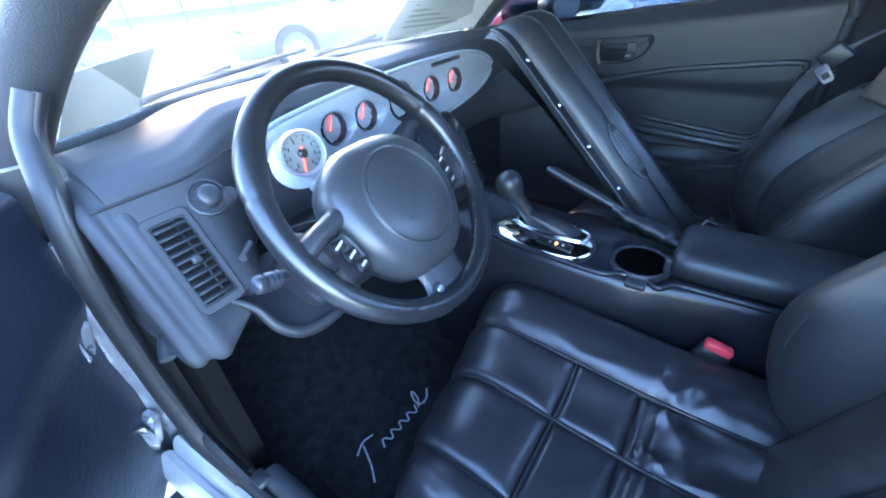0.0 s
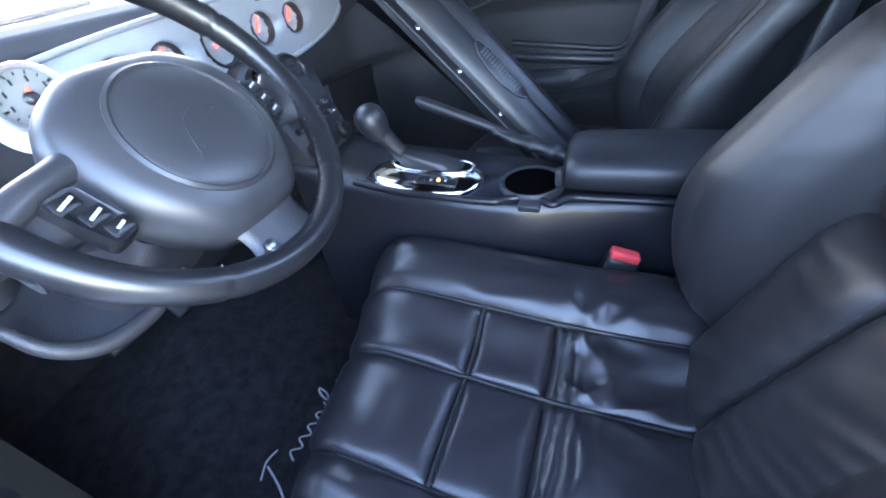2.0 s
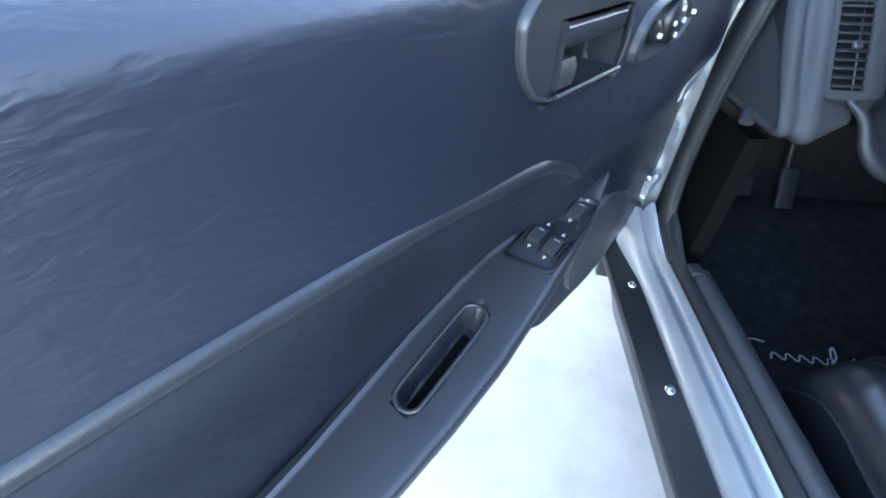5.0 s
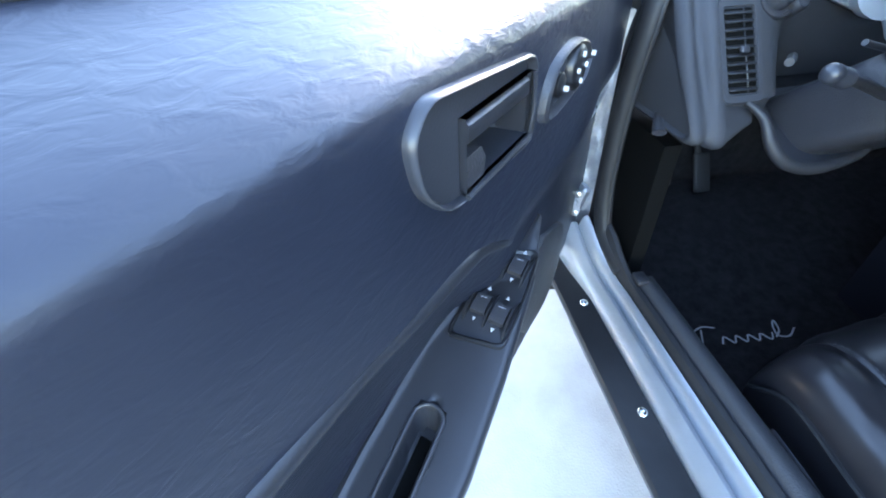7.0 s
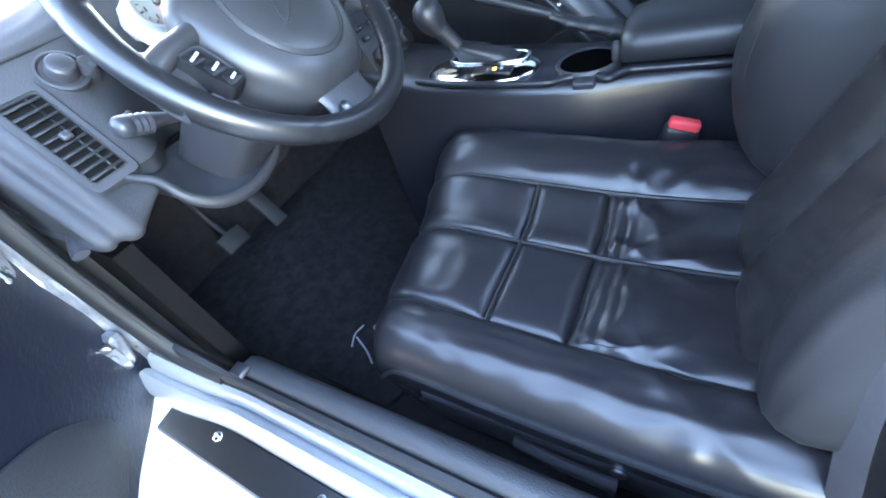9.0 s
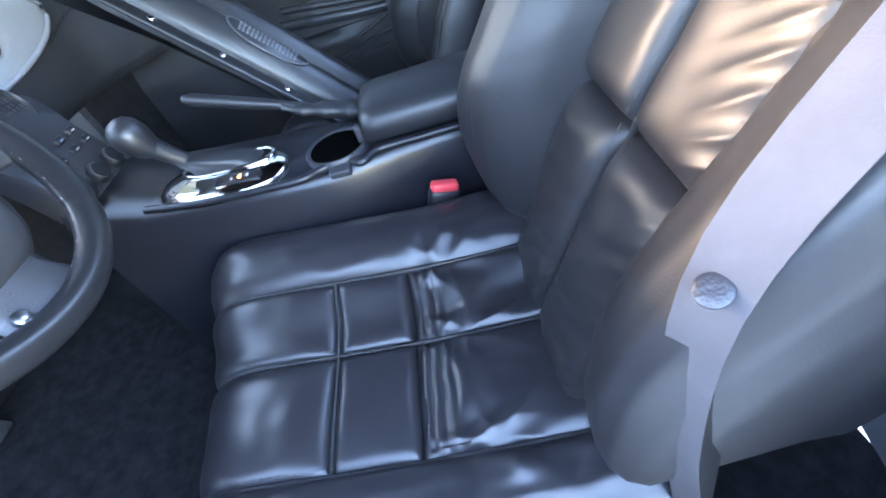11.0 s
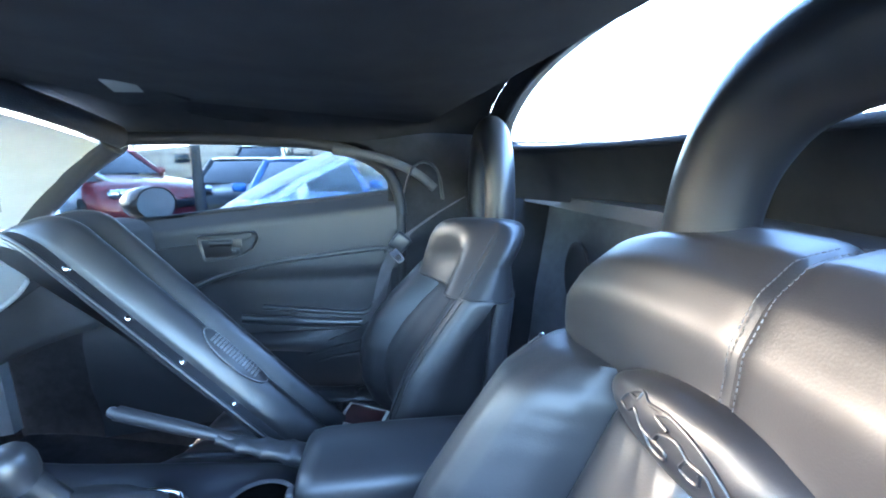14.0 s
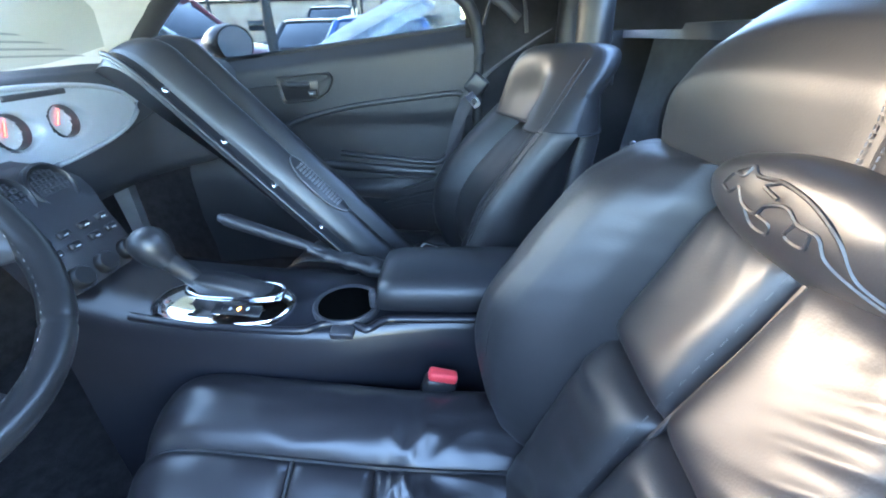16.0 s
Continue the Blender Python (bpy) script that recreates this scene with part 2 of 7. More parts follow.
def grid(fn, nu, nv, wrap=False):
    """Corners and faces of a sheet fn(u, v), u and v from 0 to 1."""
    vs = [fn(i / (nu if wrap else nu - 1), j / (nv - 1)) for i in range(nu) for j in range(nv)]
    fs = [(i * nv + j, i * nv + j + 1, (i + 1) % nu * nv + j + 1, (i + 1) % nu * nv + j) for i in range(nu if wrap else nu - 1) for j in range(nv - 1)]
    return vs, fs


def solid(fn, nu, nv, back):
    """A sheet closed into a body: its rim goes back by the vector, and a back face closes it."""
    vs, fs = grid(fn, nu, nv)
    rim = [i * nv for i in range(nu)] + [(nu - 1) * nv + j for j in range(1, nv)] + [i * nv + nv - 1 for i in range(nu - 2, -1, -1)] + [j for j in range(nv - 2, 0, -1)]
    base = len(vs)
    vs = vs + [Vector(vs[i]) + Vector(back) for i in rim]
    k = len(rim)
    fs = fs + [(rim[i], rim[(i + 1) % k], base + (i + 1) % k, base + i) for i in range(k)] + [tuple(range(base, base + k))]
    return vs, fs


def tube(path, radius, n=12, flat=1.0, up=(0, 0, 1), caps=True):
    """A swept body along the path; radius a number or a function of 0..1; flat squashes it across."""
    vs, fs, m = [], [], len(path)
    u = Vector(up)
    for i, p in enumerate(path):
        t = (path[min(i + 1, m - 1)] - path[max(i - 1, 0)]).normalized()
        side = t.cross(u)
        side = side.normalized() if side.length > 1e-4 else t.orthogonal().normalized()
        top = side.cross(t).normalized()
        r = radius(i / (m - 1)) if callable(radius) else radius
        for k in range(n):
            a = 2 * math.pi * k / n
            vs.append(p + r * (math.cos(a) * side + flat * math.sin(a) * top))
    fs = [(i * n + k, i * n + (k + 1) % n, (i + 1) * n + (k + 1) % n, (i + 1) * n + k) for i in range(m - 1) for k in range(n)]
    if caps:
        fs += [tuple(range(n)), tuple(range((m - 1) * n, m * n))]
    return vs, fs


def loft(rings, caps=True):
    n = len(rings[0])
    vs = [Vector(p) for r in rings for p in r]
    fs = [(i * n + k, i * n + (k + 1) % n, (i + 1) * n + (k + 1) % n, (i + 1) * n + k) for i in range(len(rings) - 1) for k in range(n)]
    if caps:
        fs += [tuple(range(n)), tuple(range((len(rings) - 1) * n, len(rings) * n))]
    return vs, fs


def disc_rings(center, axis, profile, n=32, ref=(0, 0, 1), oval=1.0):
    """Rings of a turned body: profile of (radius, height along the axis)."""
    w = Vector(axis).normalized()
    u = w.cross(Vector(ref))
    u = u.normalized() if u.length > 1e-4 else w.orthogonal().normalized()
    v = u.cross(w).normalized()
    c = Vector(center)
    return [[c + h * w + r * (math.cos(2 * math.pi * k / n) * u + oval * math.sin(2 * math.pi * k / n) * v) for k in range(n)] for r, h in profile]


def turned(name, center, axis, profile, mat, parent, label="", n=32, ref=(0, 0, 1), oval=1.0):
    return link(name, *loft(disc_rings(center, axis, profile, n, ref, oval)), mat, parent, label)


def block(size, bevel=0.004, seg=2, m=Matrix()):
    bm = bmesh.new()
    bmesh.ops.create_cube(bm, size=1)
    bmesh.ops.scale(bm, vec=size, verts=bm.verts)
    if bevel:
        bmesh.ops.bevel(bm, geom=bm.edges[:], offset=bevel, segments=seg, affect="EDGES", profile=0.5)
    bmesh.ops.transform(bm, matrix=m, verts=bm.verts)
    return bm


def plate(outline, thick, bevel=0.003, put=None):
    """A flat plate: outline of (a, b) in its plane, thick along c; put maps (a, b, c) into the world."""
    def ring(inset, c):
        cx = sum(p[0] for p in outline) / len(outline)
        cy = sum(p[1] for p in outline) / len(outline)
        out = []
        for a, b in outline:
            dx, dy = a - cx, b - cy
            k = max(0.0, 1 - inset / max(1e-6, math.hypot(dx, dy)))
            out.append(put(cx + dx * k, cy + dy * k, c))
        return out
    return loft([ring(0, 0), ring(0, thick - bevel), ring(bevel * 0.4, thick - bevel * 0.3), ring(bevel, thick)])


def rounded(points, r=0.01, seg=5):
    """A closed outline with its corners rounded."""
    out, n = [], len(points)
    for i in range(n):
        p, a, b = Vector(points[i]).to_2d(), Vector(points[i - 1]).to_2d(), Vector(points[(i + 1) % n]).to_2d()
        d1, d2 = (a - p), (b - p)
        k = min(r, d1.length * 0.45, d2.length * 0.45)
        s, e = p + d1.normalized() * k, p + d2.normalized() * k
        for j in range(seg + 1):
            t = j / seg
            q = (1 - t) ** 2 * s + 2 * t * (1 - t) * p + t * t * e
            out.append((q.x, q.y))
    return out


def smooth01(a, b, x):
    t = max(0.0, min(1.0, (x - a) / (b - a)))
    return t * t * (3 - 2 * t)


def lerp_table(rows, x):
    """A smooth value between the rows (x, value)."""
    for (a, p), (b, q) in zip(rows, rows[1:]):
        if x <= b:
            return p + (q - p) * max(0.0, min(1.0, (x - a) / (b - a)))
    return rows[-1][1]


def noise3(x, y, z=0.0, k=1.0):
    return noise.noise(Vector((x * k, y * k, z * k)))

# ---- the place: ground and car shell ----
CX = 0.785


def mir(x):
    return 2 * CX - x


vs, fs = [], []
edges = [-400, -120, -40, -12, -5, -2.5, -1.2, 0, 1.2, 2.5, 5, 12, 40, 120, 400]
for a in edges:
    for b in edges:
        vs.append((a, b, 0.004 * noise3(a, b, 0, 0.7) if abs(a) < 30 and abs(b) < 30 else 0))
k = len(edges)
fs = [(i * k + j, (i + 1) * k + j, (i + 1) * k + j + 1, i * k + j + 1) for i in range(k - 1) for j in range(k - 1)]
tagged(link("ground", vs, fs, ASPHALT), "grey worn asphalt lot reaching to the horizon", "ground", kind="structure")
apron = link("pavement", *solid(lambda u, v: Vector((-1.55 + 3.6 * u, -4.0 + 5.0 * v, 0.012 + 0.003 * noise3(u * 3.6, v * 5, 0, 2.0))), 24, 30, (0, 0, -0.03)), CONCRETE)
tagged(apron, "pale sunlit concrete slab beside the car", "pavement", kind="structure")

# floor pan with carpet
floor = link("floor", *solid(lambda u, v: Vector((0.12 + u * 1.33, -0.55 + v * 1.55, 0.222 + 0.012 * noise3(u * 9, v * 9) + 0.10 * smooth01(0.60, 1.0, v) ** 1.0)), 30, 40, (0, 0, -0.04)), CARPET)
tagged(floor, "black carpeted car floor, dark in the footwells", "floor", kind="structure")

# driver's side sill: black step plate, silver ridge, rubber seal, padded trim
sill = empty("door_sill", (0.05, 0.2, 0.2), "silver painted door sill with black step plate, seal and trim", "door sill", kind="structure")


def sill_strip(prof, y0, y1, bend=None, n=40):
    def fn(u, v):
        y = y0 + u * (y1 - y0)
        p = prof[int(round(v * (len(prof) - 1)))]
        dx, dz = bend(y) if bend else (0, 0)
        return Vector((p[0] + dx, y, p[1] + dz))
    vs, fs = grid(fn, n, len(prof))
    m = len(prof)
    return vs, fs + [tuple(range(m)), tuple(range((n - 1) * m, n * m))]


def front_bend(y):
    t = smooth01(0.48, 0.68, y)
    return (-0.020 * t, 0.07 * t ** 2)


step = sill_strip([(0.075, 0.14), (0.02, 0.30), (-0.020, 0.362), (-0.022, 0.370), (-0.018, 0.376), (0.032, 0.381), (0.036, 0.30), (0.08, 0.14)], -0.62, 0.66)
link("step_plate", *step, PLASTIC_DARK, sill, "black step plate with screws")
ridge = sill_strip([(0.085, 0.14), (0.036, 0.30), (0.034, 0.386), (0.038, 0.394), (0.046, 0.402), (0.054, 0.408), (0.063, 0.404), (0.067, 0.396), (0.071, 0.408), (0.077, 0.418), (0.084, 0.420), (0.090, 0.412), (0.092, 0.38), (0.092, 0.12)], -0.62, 0.66, front_bend)
link("sill_ridge", *ridge, PAINT, sill, "silver painted ridge")
seal = sill_strip([(0.088, 0.30), (0.088, 0.424), (0.092, 0.434), (0.100, 0.436), (0.106, 0.428), (0.107, 0.30)], -0.62, 0.62, lambda y: (-0.008 * smooth01(0.45, 0.62, y), 0.06 * smooth01(0.45, 0.62, y) ** 2))
link("rubber_seal", *seal, RUBBER, sill)
trim = sill_strip([(0.104, 0.25), (0.104, 0.430), (0.108, 0.442), (0.118, 0.446), (0.134, 0.442), (0.142, 0.428), (0.146, 0.39), (0.150, 0.24)], -0.62, 0.505)
link("sill_trim", *trim, VINYL, sill, "padded charcoal trim")
part("trim_clip", block((0.022, 0.03, 0.01), 0.003, m=pose(0.106, 0.498, 0.447)), PLASTIC, sill)
for y in (0.516, 0.282, 0.04, -0.2):
    turned("screw", (0.016, y, 0.3795), (0, 0, 1), [(0.0085, 0), (0.0085, 0.002), (0.006, 0.0045), (0.0025, 0.0048), (0.0022, 0.003), (0.0001, 0.003)], CHROME, sill, "bright screw", n=14)

# body side and front door post behind the open door
post = empty("door_post", (0.05, 0.75, 0.3), "silver painted door post with hinges and rubber seal", "door post", kind="structure")


def post_pt(u, v):
    """pressed silver sheet between the hinges, uneven and stepped"""
    z = 0.36 + 0.50 * u
    saw = abs((z * 8.2 + 0.35 * v) % 1.0 - 0.5) * 2
    wave = 0.014 * (saw - 0.5) * smooth01(0.40, 0.5, z) + 0.004 * noise3(z, v, 0, 30)
    x = 0.046 + 0.030 * v + 0.020 * smooth01(0.80, 0.93, z) + 0.016 * smooth01(0.46, 0.36, z)
    return Vector((x, 0.700 - 0.022 * v - 0.035 * smooth01(0.85, 0.93, z) - 0.06 * smooth01(0.47, 0.36, z) + (wave * (1 - v) if v < 0.8 else 0), z))


link("post_body", *solid(post_pt, 44, 8, (0, 0.02, 0)), POST_PAINT, post, "pressed silver post sheet", smooth=False)
for z, y in ((0.52, 0.672), (0.72, 0.685)):
    hinge = part("hinge", block((0.022, 0.030, 0.066), 0.006, 1, m=pose(0.044, y + 0.004, z, 10, 14, 16)), POST_PAINT, post, "silver hinge bracket", smooth=False)
    link("hinge_arm", *loft([[(0.040 - 0.05 * t, y - 0.012 + 0.02 * t + a, z + 0.010 * t + b) for a, b in ((-0.008, -0.018 + 0.006 * t), (0.008, -0.018 + 0.006 * t), (0.010, 0.0), (0.008, 0.018 - 0.006 * t), (-0.008, 0.018 - 0.006 * t))] for t in (0, 0.5, 1.0)]), POST_PAINT, hinge, "silver hinge arm", smooth=False)
    for q in (-0.022, 0.022):
        turned("hinge_bolt", (0.034, y - 0.012, z + q), (-0.6, -0.8, 0), [(0.008, -0.002), (0.008, 0.004), (0.005, 0.006), (0.001, 0.006)], STEEL, hinge, n=6)
# broad rubber seal and the closed inner post behind it
sl = curve([(0.094, 0.540, 0.425), (0.086, 0.620, 0.465), (0.084, 0.650, 0.55), (0.084, 0.655, 0.66), (0.085, 0.650, 0.76), (0.090, 0.642, 0.85), (0.104, 0.655, 0.925), (0.124, 0.700, 0.985), (0.150, 0.705, 1.03)], 50)
link("post_seal", *tube(sl, 0.0165, 12, flat=1.3, up=(0, 1, 0)), RUBBER, post, "broad rubber seal")
link("seal_rib", *tube([p + Vector((0.004, -0.018, 0.0)) for p in sl], 0.005, 8), RUBBER, post)
link("inner_post", *solid(lambda u, v: Vector((0.030 + 0.095 * u, 0.735 - 0.02 * u, 0.20 + 0.75 * v)), 8, 12, (0, 0.02, 0)), RUBBER, post)
link("wing_inner", *solid(lambda u, v: Vector((0.035 - 0.10 * u, 0.745 + 0.10 * u, 0.16 + 0.76 * v)), 8, 12, (0.01, 0.02, 0)), PAINT, post, "silver inner wing")
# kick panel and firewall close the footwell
# driver's side panel is near-black: the footwell's shade is in its colour
link("footwell_side", *solid(lambda u, v: Vector((0.118 + 0.01 * math.sin(u * 3), 0.56 + 0.49 * u, 0.24 + 0.44 * v)), 10, 10, (0.03, 0, 0)), RECESS_SHADE, post)
link("footwell_side", *solid(lambda u, v: Vector((1.490 - 0.01 * math.sin(u * 3), 0.45 + 0.62 * u, 0.22 + 0.68 * v)), 10, 10, (0.03, 0, 0)), CARPET, post)
fire = link("firewall", *solid(lambda u, v: Vector((0.10 + 1.37 * u, 1.02 + 0.05 * v, 0.22 + 0.66 * v)), 12, 8, (0, 0.04, 0)), CARPET)
tagged(fire, "black carpeted firewall of the footwells", "wall", kind="structure")

# passenger side wall of the floor and the panel behind the seats
side = link("side_panel", *solid(lambda u, v: Vector((1.475 + 0.015 * v, -0.62 + 0.50 * u, 0.22 + 0.80 * v)), 14, 14, (0.05, 0, 0)), LINER)
tagged(side, "black trim panel beside the passenger seat", "wall", kind="structure")
side2 = link("side_panel", *solid(lambda u, v: Vector((0.085 - 0.015 * v, -0.62 + 0.30 * u, 0.40 + 0.56 * v)), 14, 14, (-0.05, 0, 0)), VINYL)
tagged(side2, "black trim panel behind the driver's door", "wall", kind="structure")


def bulk(u, v):
    x = 0.06 + 1.45 * u
    z = 0.22 + 0.80 * v
    return Vector((x, -0.60 + 0.18 * (2 * u - 1) ** 2 * 0.6 - 0.10 * v + 0.01 * noise3(x, z, 0, 5), z))


bulkhead = empty("rear_bulkhead", (CX, -0.62, 0.3), "dark carpeted bulkhead behind the seats with oval speakers", "bulkhead", kind="structure")
link("carpet_panel", *solid(bulk, 40, 24, (0, -0.04, 0)), material("grey_carpet", (0.10, 0.104, 0.115), 0.95, grain=0.8, scale=900, vary=0.15, vscale=20), bulkhead)
for x in (1.24, 0.33):
    sp = turned("speaker", (x, -0.585, 0.80), (0, 1, 0), [(0.075, 0), (0.075, 0.006), (0.070, 0.008), (0.064, 0.005), (0.001, 0.006)], RUBBER, bulkhead, "black oval speaker grille", n=36, oval=1.25)
shelf = link("parcel_shelf", *solid(lambda u, v: Vector((0.08 + 1.41 * u, -0.98 + 0.42 * v + 0.05 * (2 * u - 1) ** 2, 1.01 + 0.01 * math.sin(v * 3))), 20, 8, (0, 0, -0.03)), VINYL)
tagged(shelf, "dark vinyl shelf below the rear window", "shelf", kind="structure")

# ---- soft top ----


def roof_pt(u, v):
    """u across from driver to passenger, v from windscreen header to rear."""
    k = 2 * u - 1
    x = CX + 0.66 * k
    y = 0.655 - 0.06 * k * k - (1.020 - 0.06 * k * k) * v
    r = smooth01(0.55, 1.0, v)
    crown = 1.325 - (0.090 - 0.025 * r) * k ** 2 - (0.075 - 0.015 * r) * k ** 6
    front = 0.070 * (1 - k * k) * (1 - smooth01(0, 0.45, v))
    return Vector((x, y, crown - front - 0.02 * smooth01(0.8, 1, v)))


def rear_pt(u, v):
    """the rear of the top: v from the roof edge down to the body, bowed back in the middle."""
    k = 2 * u - 1
    top = roof_pt(u, 1.0)
    low = Vector((CX + 0.70 * k, -0.64 + 0.26 * k * k, 1.00))
    p = top.lerp(low, v)
    p.y -= 0.03 * math.sin(math.pi * v)
    return p


top = empty("soft_top", (CX, 0, 1.2), "black cloth soft top with large oval rear window", "soft top", kind="structure")
vs, fs = grid(roof_pt, 40, 30)
link("headliner", *solid(roof_pt, 40, 30, (0, 0, 0.025)), LINER, top, "black cloth headliner")
# rear cloth with an oval opening
hole_c, hole_a, hole_b = (0.5, 0.320), 0.435, 0.245


def rear_ring(k, n=96):
    pts = []
    for i in range(n):
        a = 2 * math.pi * i / n
        c, s = math.cos(a), math.sin(a)
        pts.append((hole_c[0] + hole_a * k * math.copysign(abs(c) ** (2 / 2.6), c), hole_c[1] + hole_b * k * math.copysign(abs(s) ** (2 / 2.2), s)))
    return pts


def rear_edge(n=96):
    pts = []
    for i in range(n):
        a = 2 * math.pi * i / n
        c, s = math.cos(a), math.sin(a)
        m = max(abs(c), abs(s))
        pts.append((0.5 + 0.5 * c / m, 0.5 + 0.5 * s / m))
    return pts


inner, outer = rear_ring(1.0), rear_edge()
rings = []
for t in [0, 0.06, 0.2, 0.4, 0.6, 0.8, 1.0]:
    rings.append([rear_pt(a[0] + (b[0] - a[0]) * t, a[1] + (b[1] - a[1]) * t) for a, b in zip(inner, outer)])
back = [[p + Vector((0, -0.02, 0.006)) for p in r] for r in (rings[-1], rings[0])]
link("rear_cloth", *loft(rings + back + [rings[0]], caps=False), LINER, top, "black cloth rear panel")
hem = [rear_pt(*q) + Vector((0, 0.006, 0)) for q in rear_ring(1.02)]
link("window_hem", *tube(hem + [hem[0]], 0.007, 8, caps=False), LINER, top)
pane = link("rear_pane", *loft([[rear_pt(*q) + Vector((0, -0.010, 0)) for q in rear_ring(k)] for k in (1.0, 0.7, 0.4, 0.05)]), glass("hazy_vinyl", (0.97, 0.98, 1.0), 0.5), top, "clear flexible rear window")
pane.visible_shadow = False
# folding frame seen beside the passenger
frame_bow = tube(curve([(1.41, 0.06, 1.138), (1.41, -0.06, 1.118), (1.415, -0.16, 1.078), (1.415, -0.22, 1.03)], 16), 0.007, 8, flat=1.8)
link("folding_bow", *frame_bow, material("grey_metal", (0.045, 0.045, 0.048), 0.6, metal=0.2, vary=0.2, vscale=20), top, "grey metal folding bow")
link("folding_link", *tube(curve([(1.395, -0.13, 1.02), (1.39, -0.15, 1.08), (1.385, -0.185, 1.105), (1.385, -0.225, 1.08), (1.39, -0.24, 1.0)], 16), 0.007, 8, flat=0.5), material("dark_link_metal", (0.04, 0.04, 0.043), 0.6, metal=0.2, vary=0.2, vscale=20), top, "curved steel link")
# side seal strip that follows the passenger window's arch
arch = curve([(1.352, 0.57, 1.165), (1.405, 0.42, 1.170), (1.44, 0.28, 1.168), (1.445, 0.12, 1.158), (1.45, 0.0, 1.13), (1.46, -0.075, 1.085), (1.47, -0.11, 1.03), (1.47, -0.125, 0.95)], 40)
link("window_seal", *tube(arch, 0.017, 10), RUBBER, top)
link("roof_side", *grid(lambda u, v: arch[int(u * 39)] .lerp(roof_pt(1.0, min(1, 0.0 + u * 0.75)), v) + Vector((0.012 * math.sin(v * 3.14), 0, 0.012)), 40, 6), LINER, top)

link("quarter_cloth", *solid(lambda u, v: Vector((1.455 + 0.02 * math.sin(3.1 * v), -0.085 - 0.33 * u, 0.70 + v * (roof_pt(1.0, min(1, 0.66 + 0.36 * u)).z - 0.685))), 14, 14, (0.02, 0, 0)), LINER, top, "black cloth quarter panel")

# ---- windscreen ----
screen = empty("windscreen", (CX, 0.8, 0.92), "raked windscreen in dark frame with glare-hazed glass", "windscreen", kind="structure")


def ws(u, v):
    """u across, v from the cowl up to the header."""
    k = 2 * u - 1
    lo = Vector((CX + 0.66 * k, 1.06 - 0.16 * k * k, 0.925))
    hi = Vector((CX + 0.562 * k, 0.62 - 0.05 * k * k, 1.245 - 0.085 * k * k))
    p = lo.lerp(hi, v)
    p.z += 0.02 * math.sin(math.pi * v)
    return p


pane = link("glass", *solid(ws, 24, 14, (0, 0.004, 0.003)), HAZED, screen, "clear dusty windscreen glass")
pane.visible_shadow = False
for u, nm in ((0.0, "pillar"), (1.0, "pillar")):
    line = [ws(u, v) for v in [i / 14 for i in range(15)]]
    line = [line[0] + (line[0] - line[1]) * 1.2] + line
    link(nm, *tube(line, 0.041, 14, flat=0.8, up=(0, 1, 0)), VINYL, screen, "dark padded pillar")
link("header", *tube([ws(u / 20, 1.0) + Vector((0, -0.015, 0.008)) for u in range(21)], 0.028, 12, flat=0.7, up=(0, 1, 0)), VINYL, screen, "dark header rail")
link("cowl", *tube([ws(u / 20, 0.0) + Vector((0, 0.02, -0.02)) for u in range(21)], 0.028, 10), RUBBER, screen, "black cowl strip")

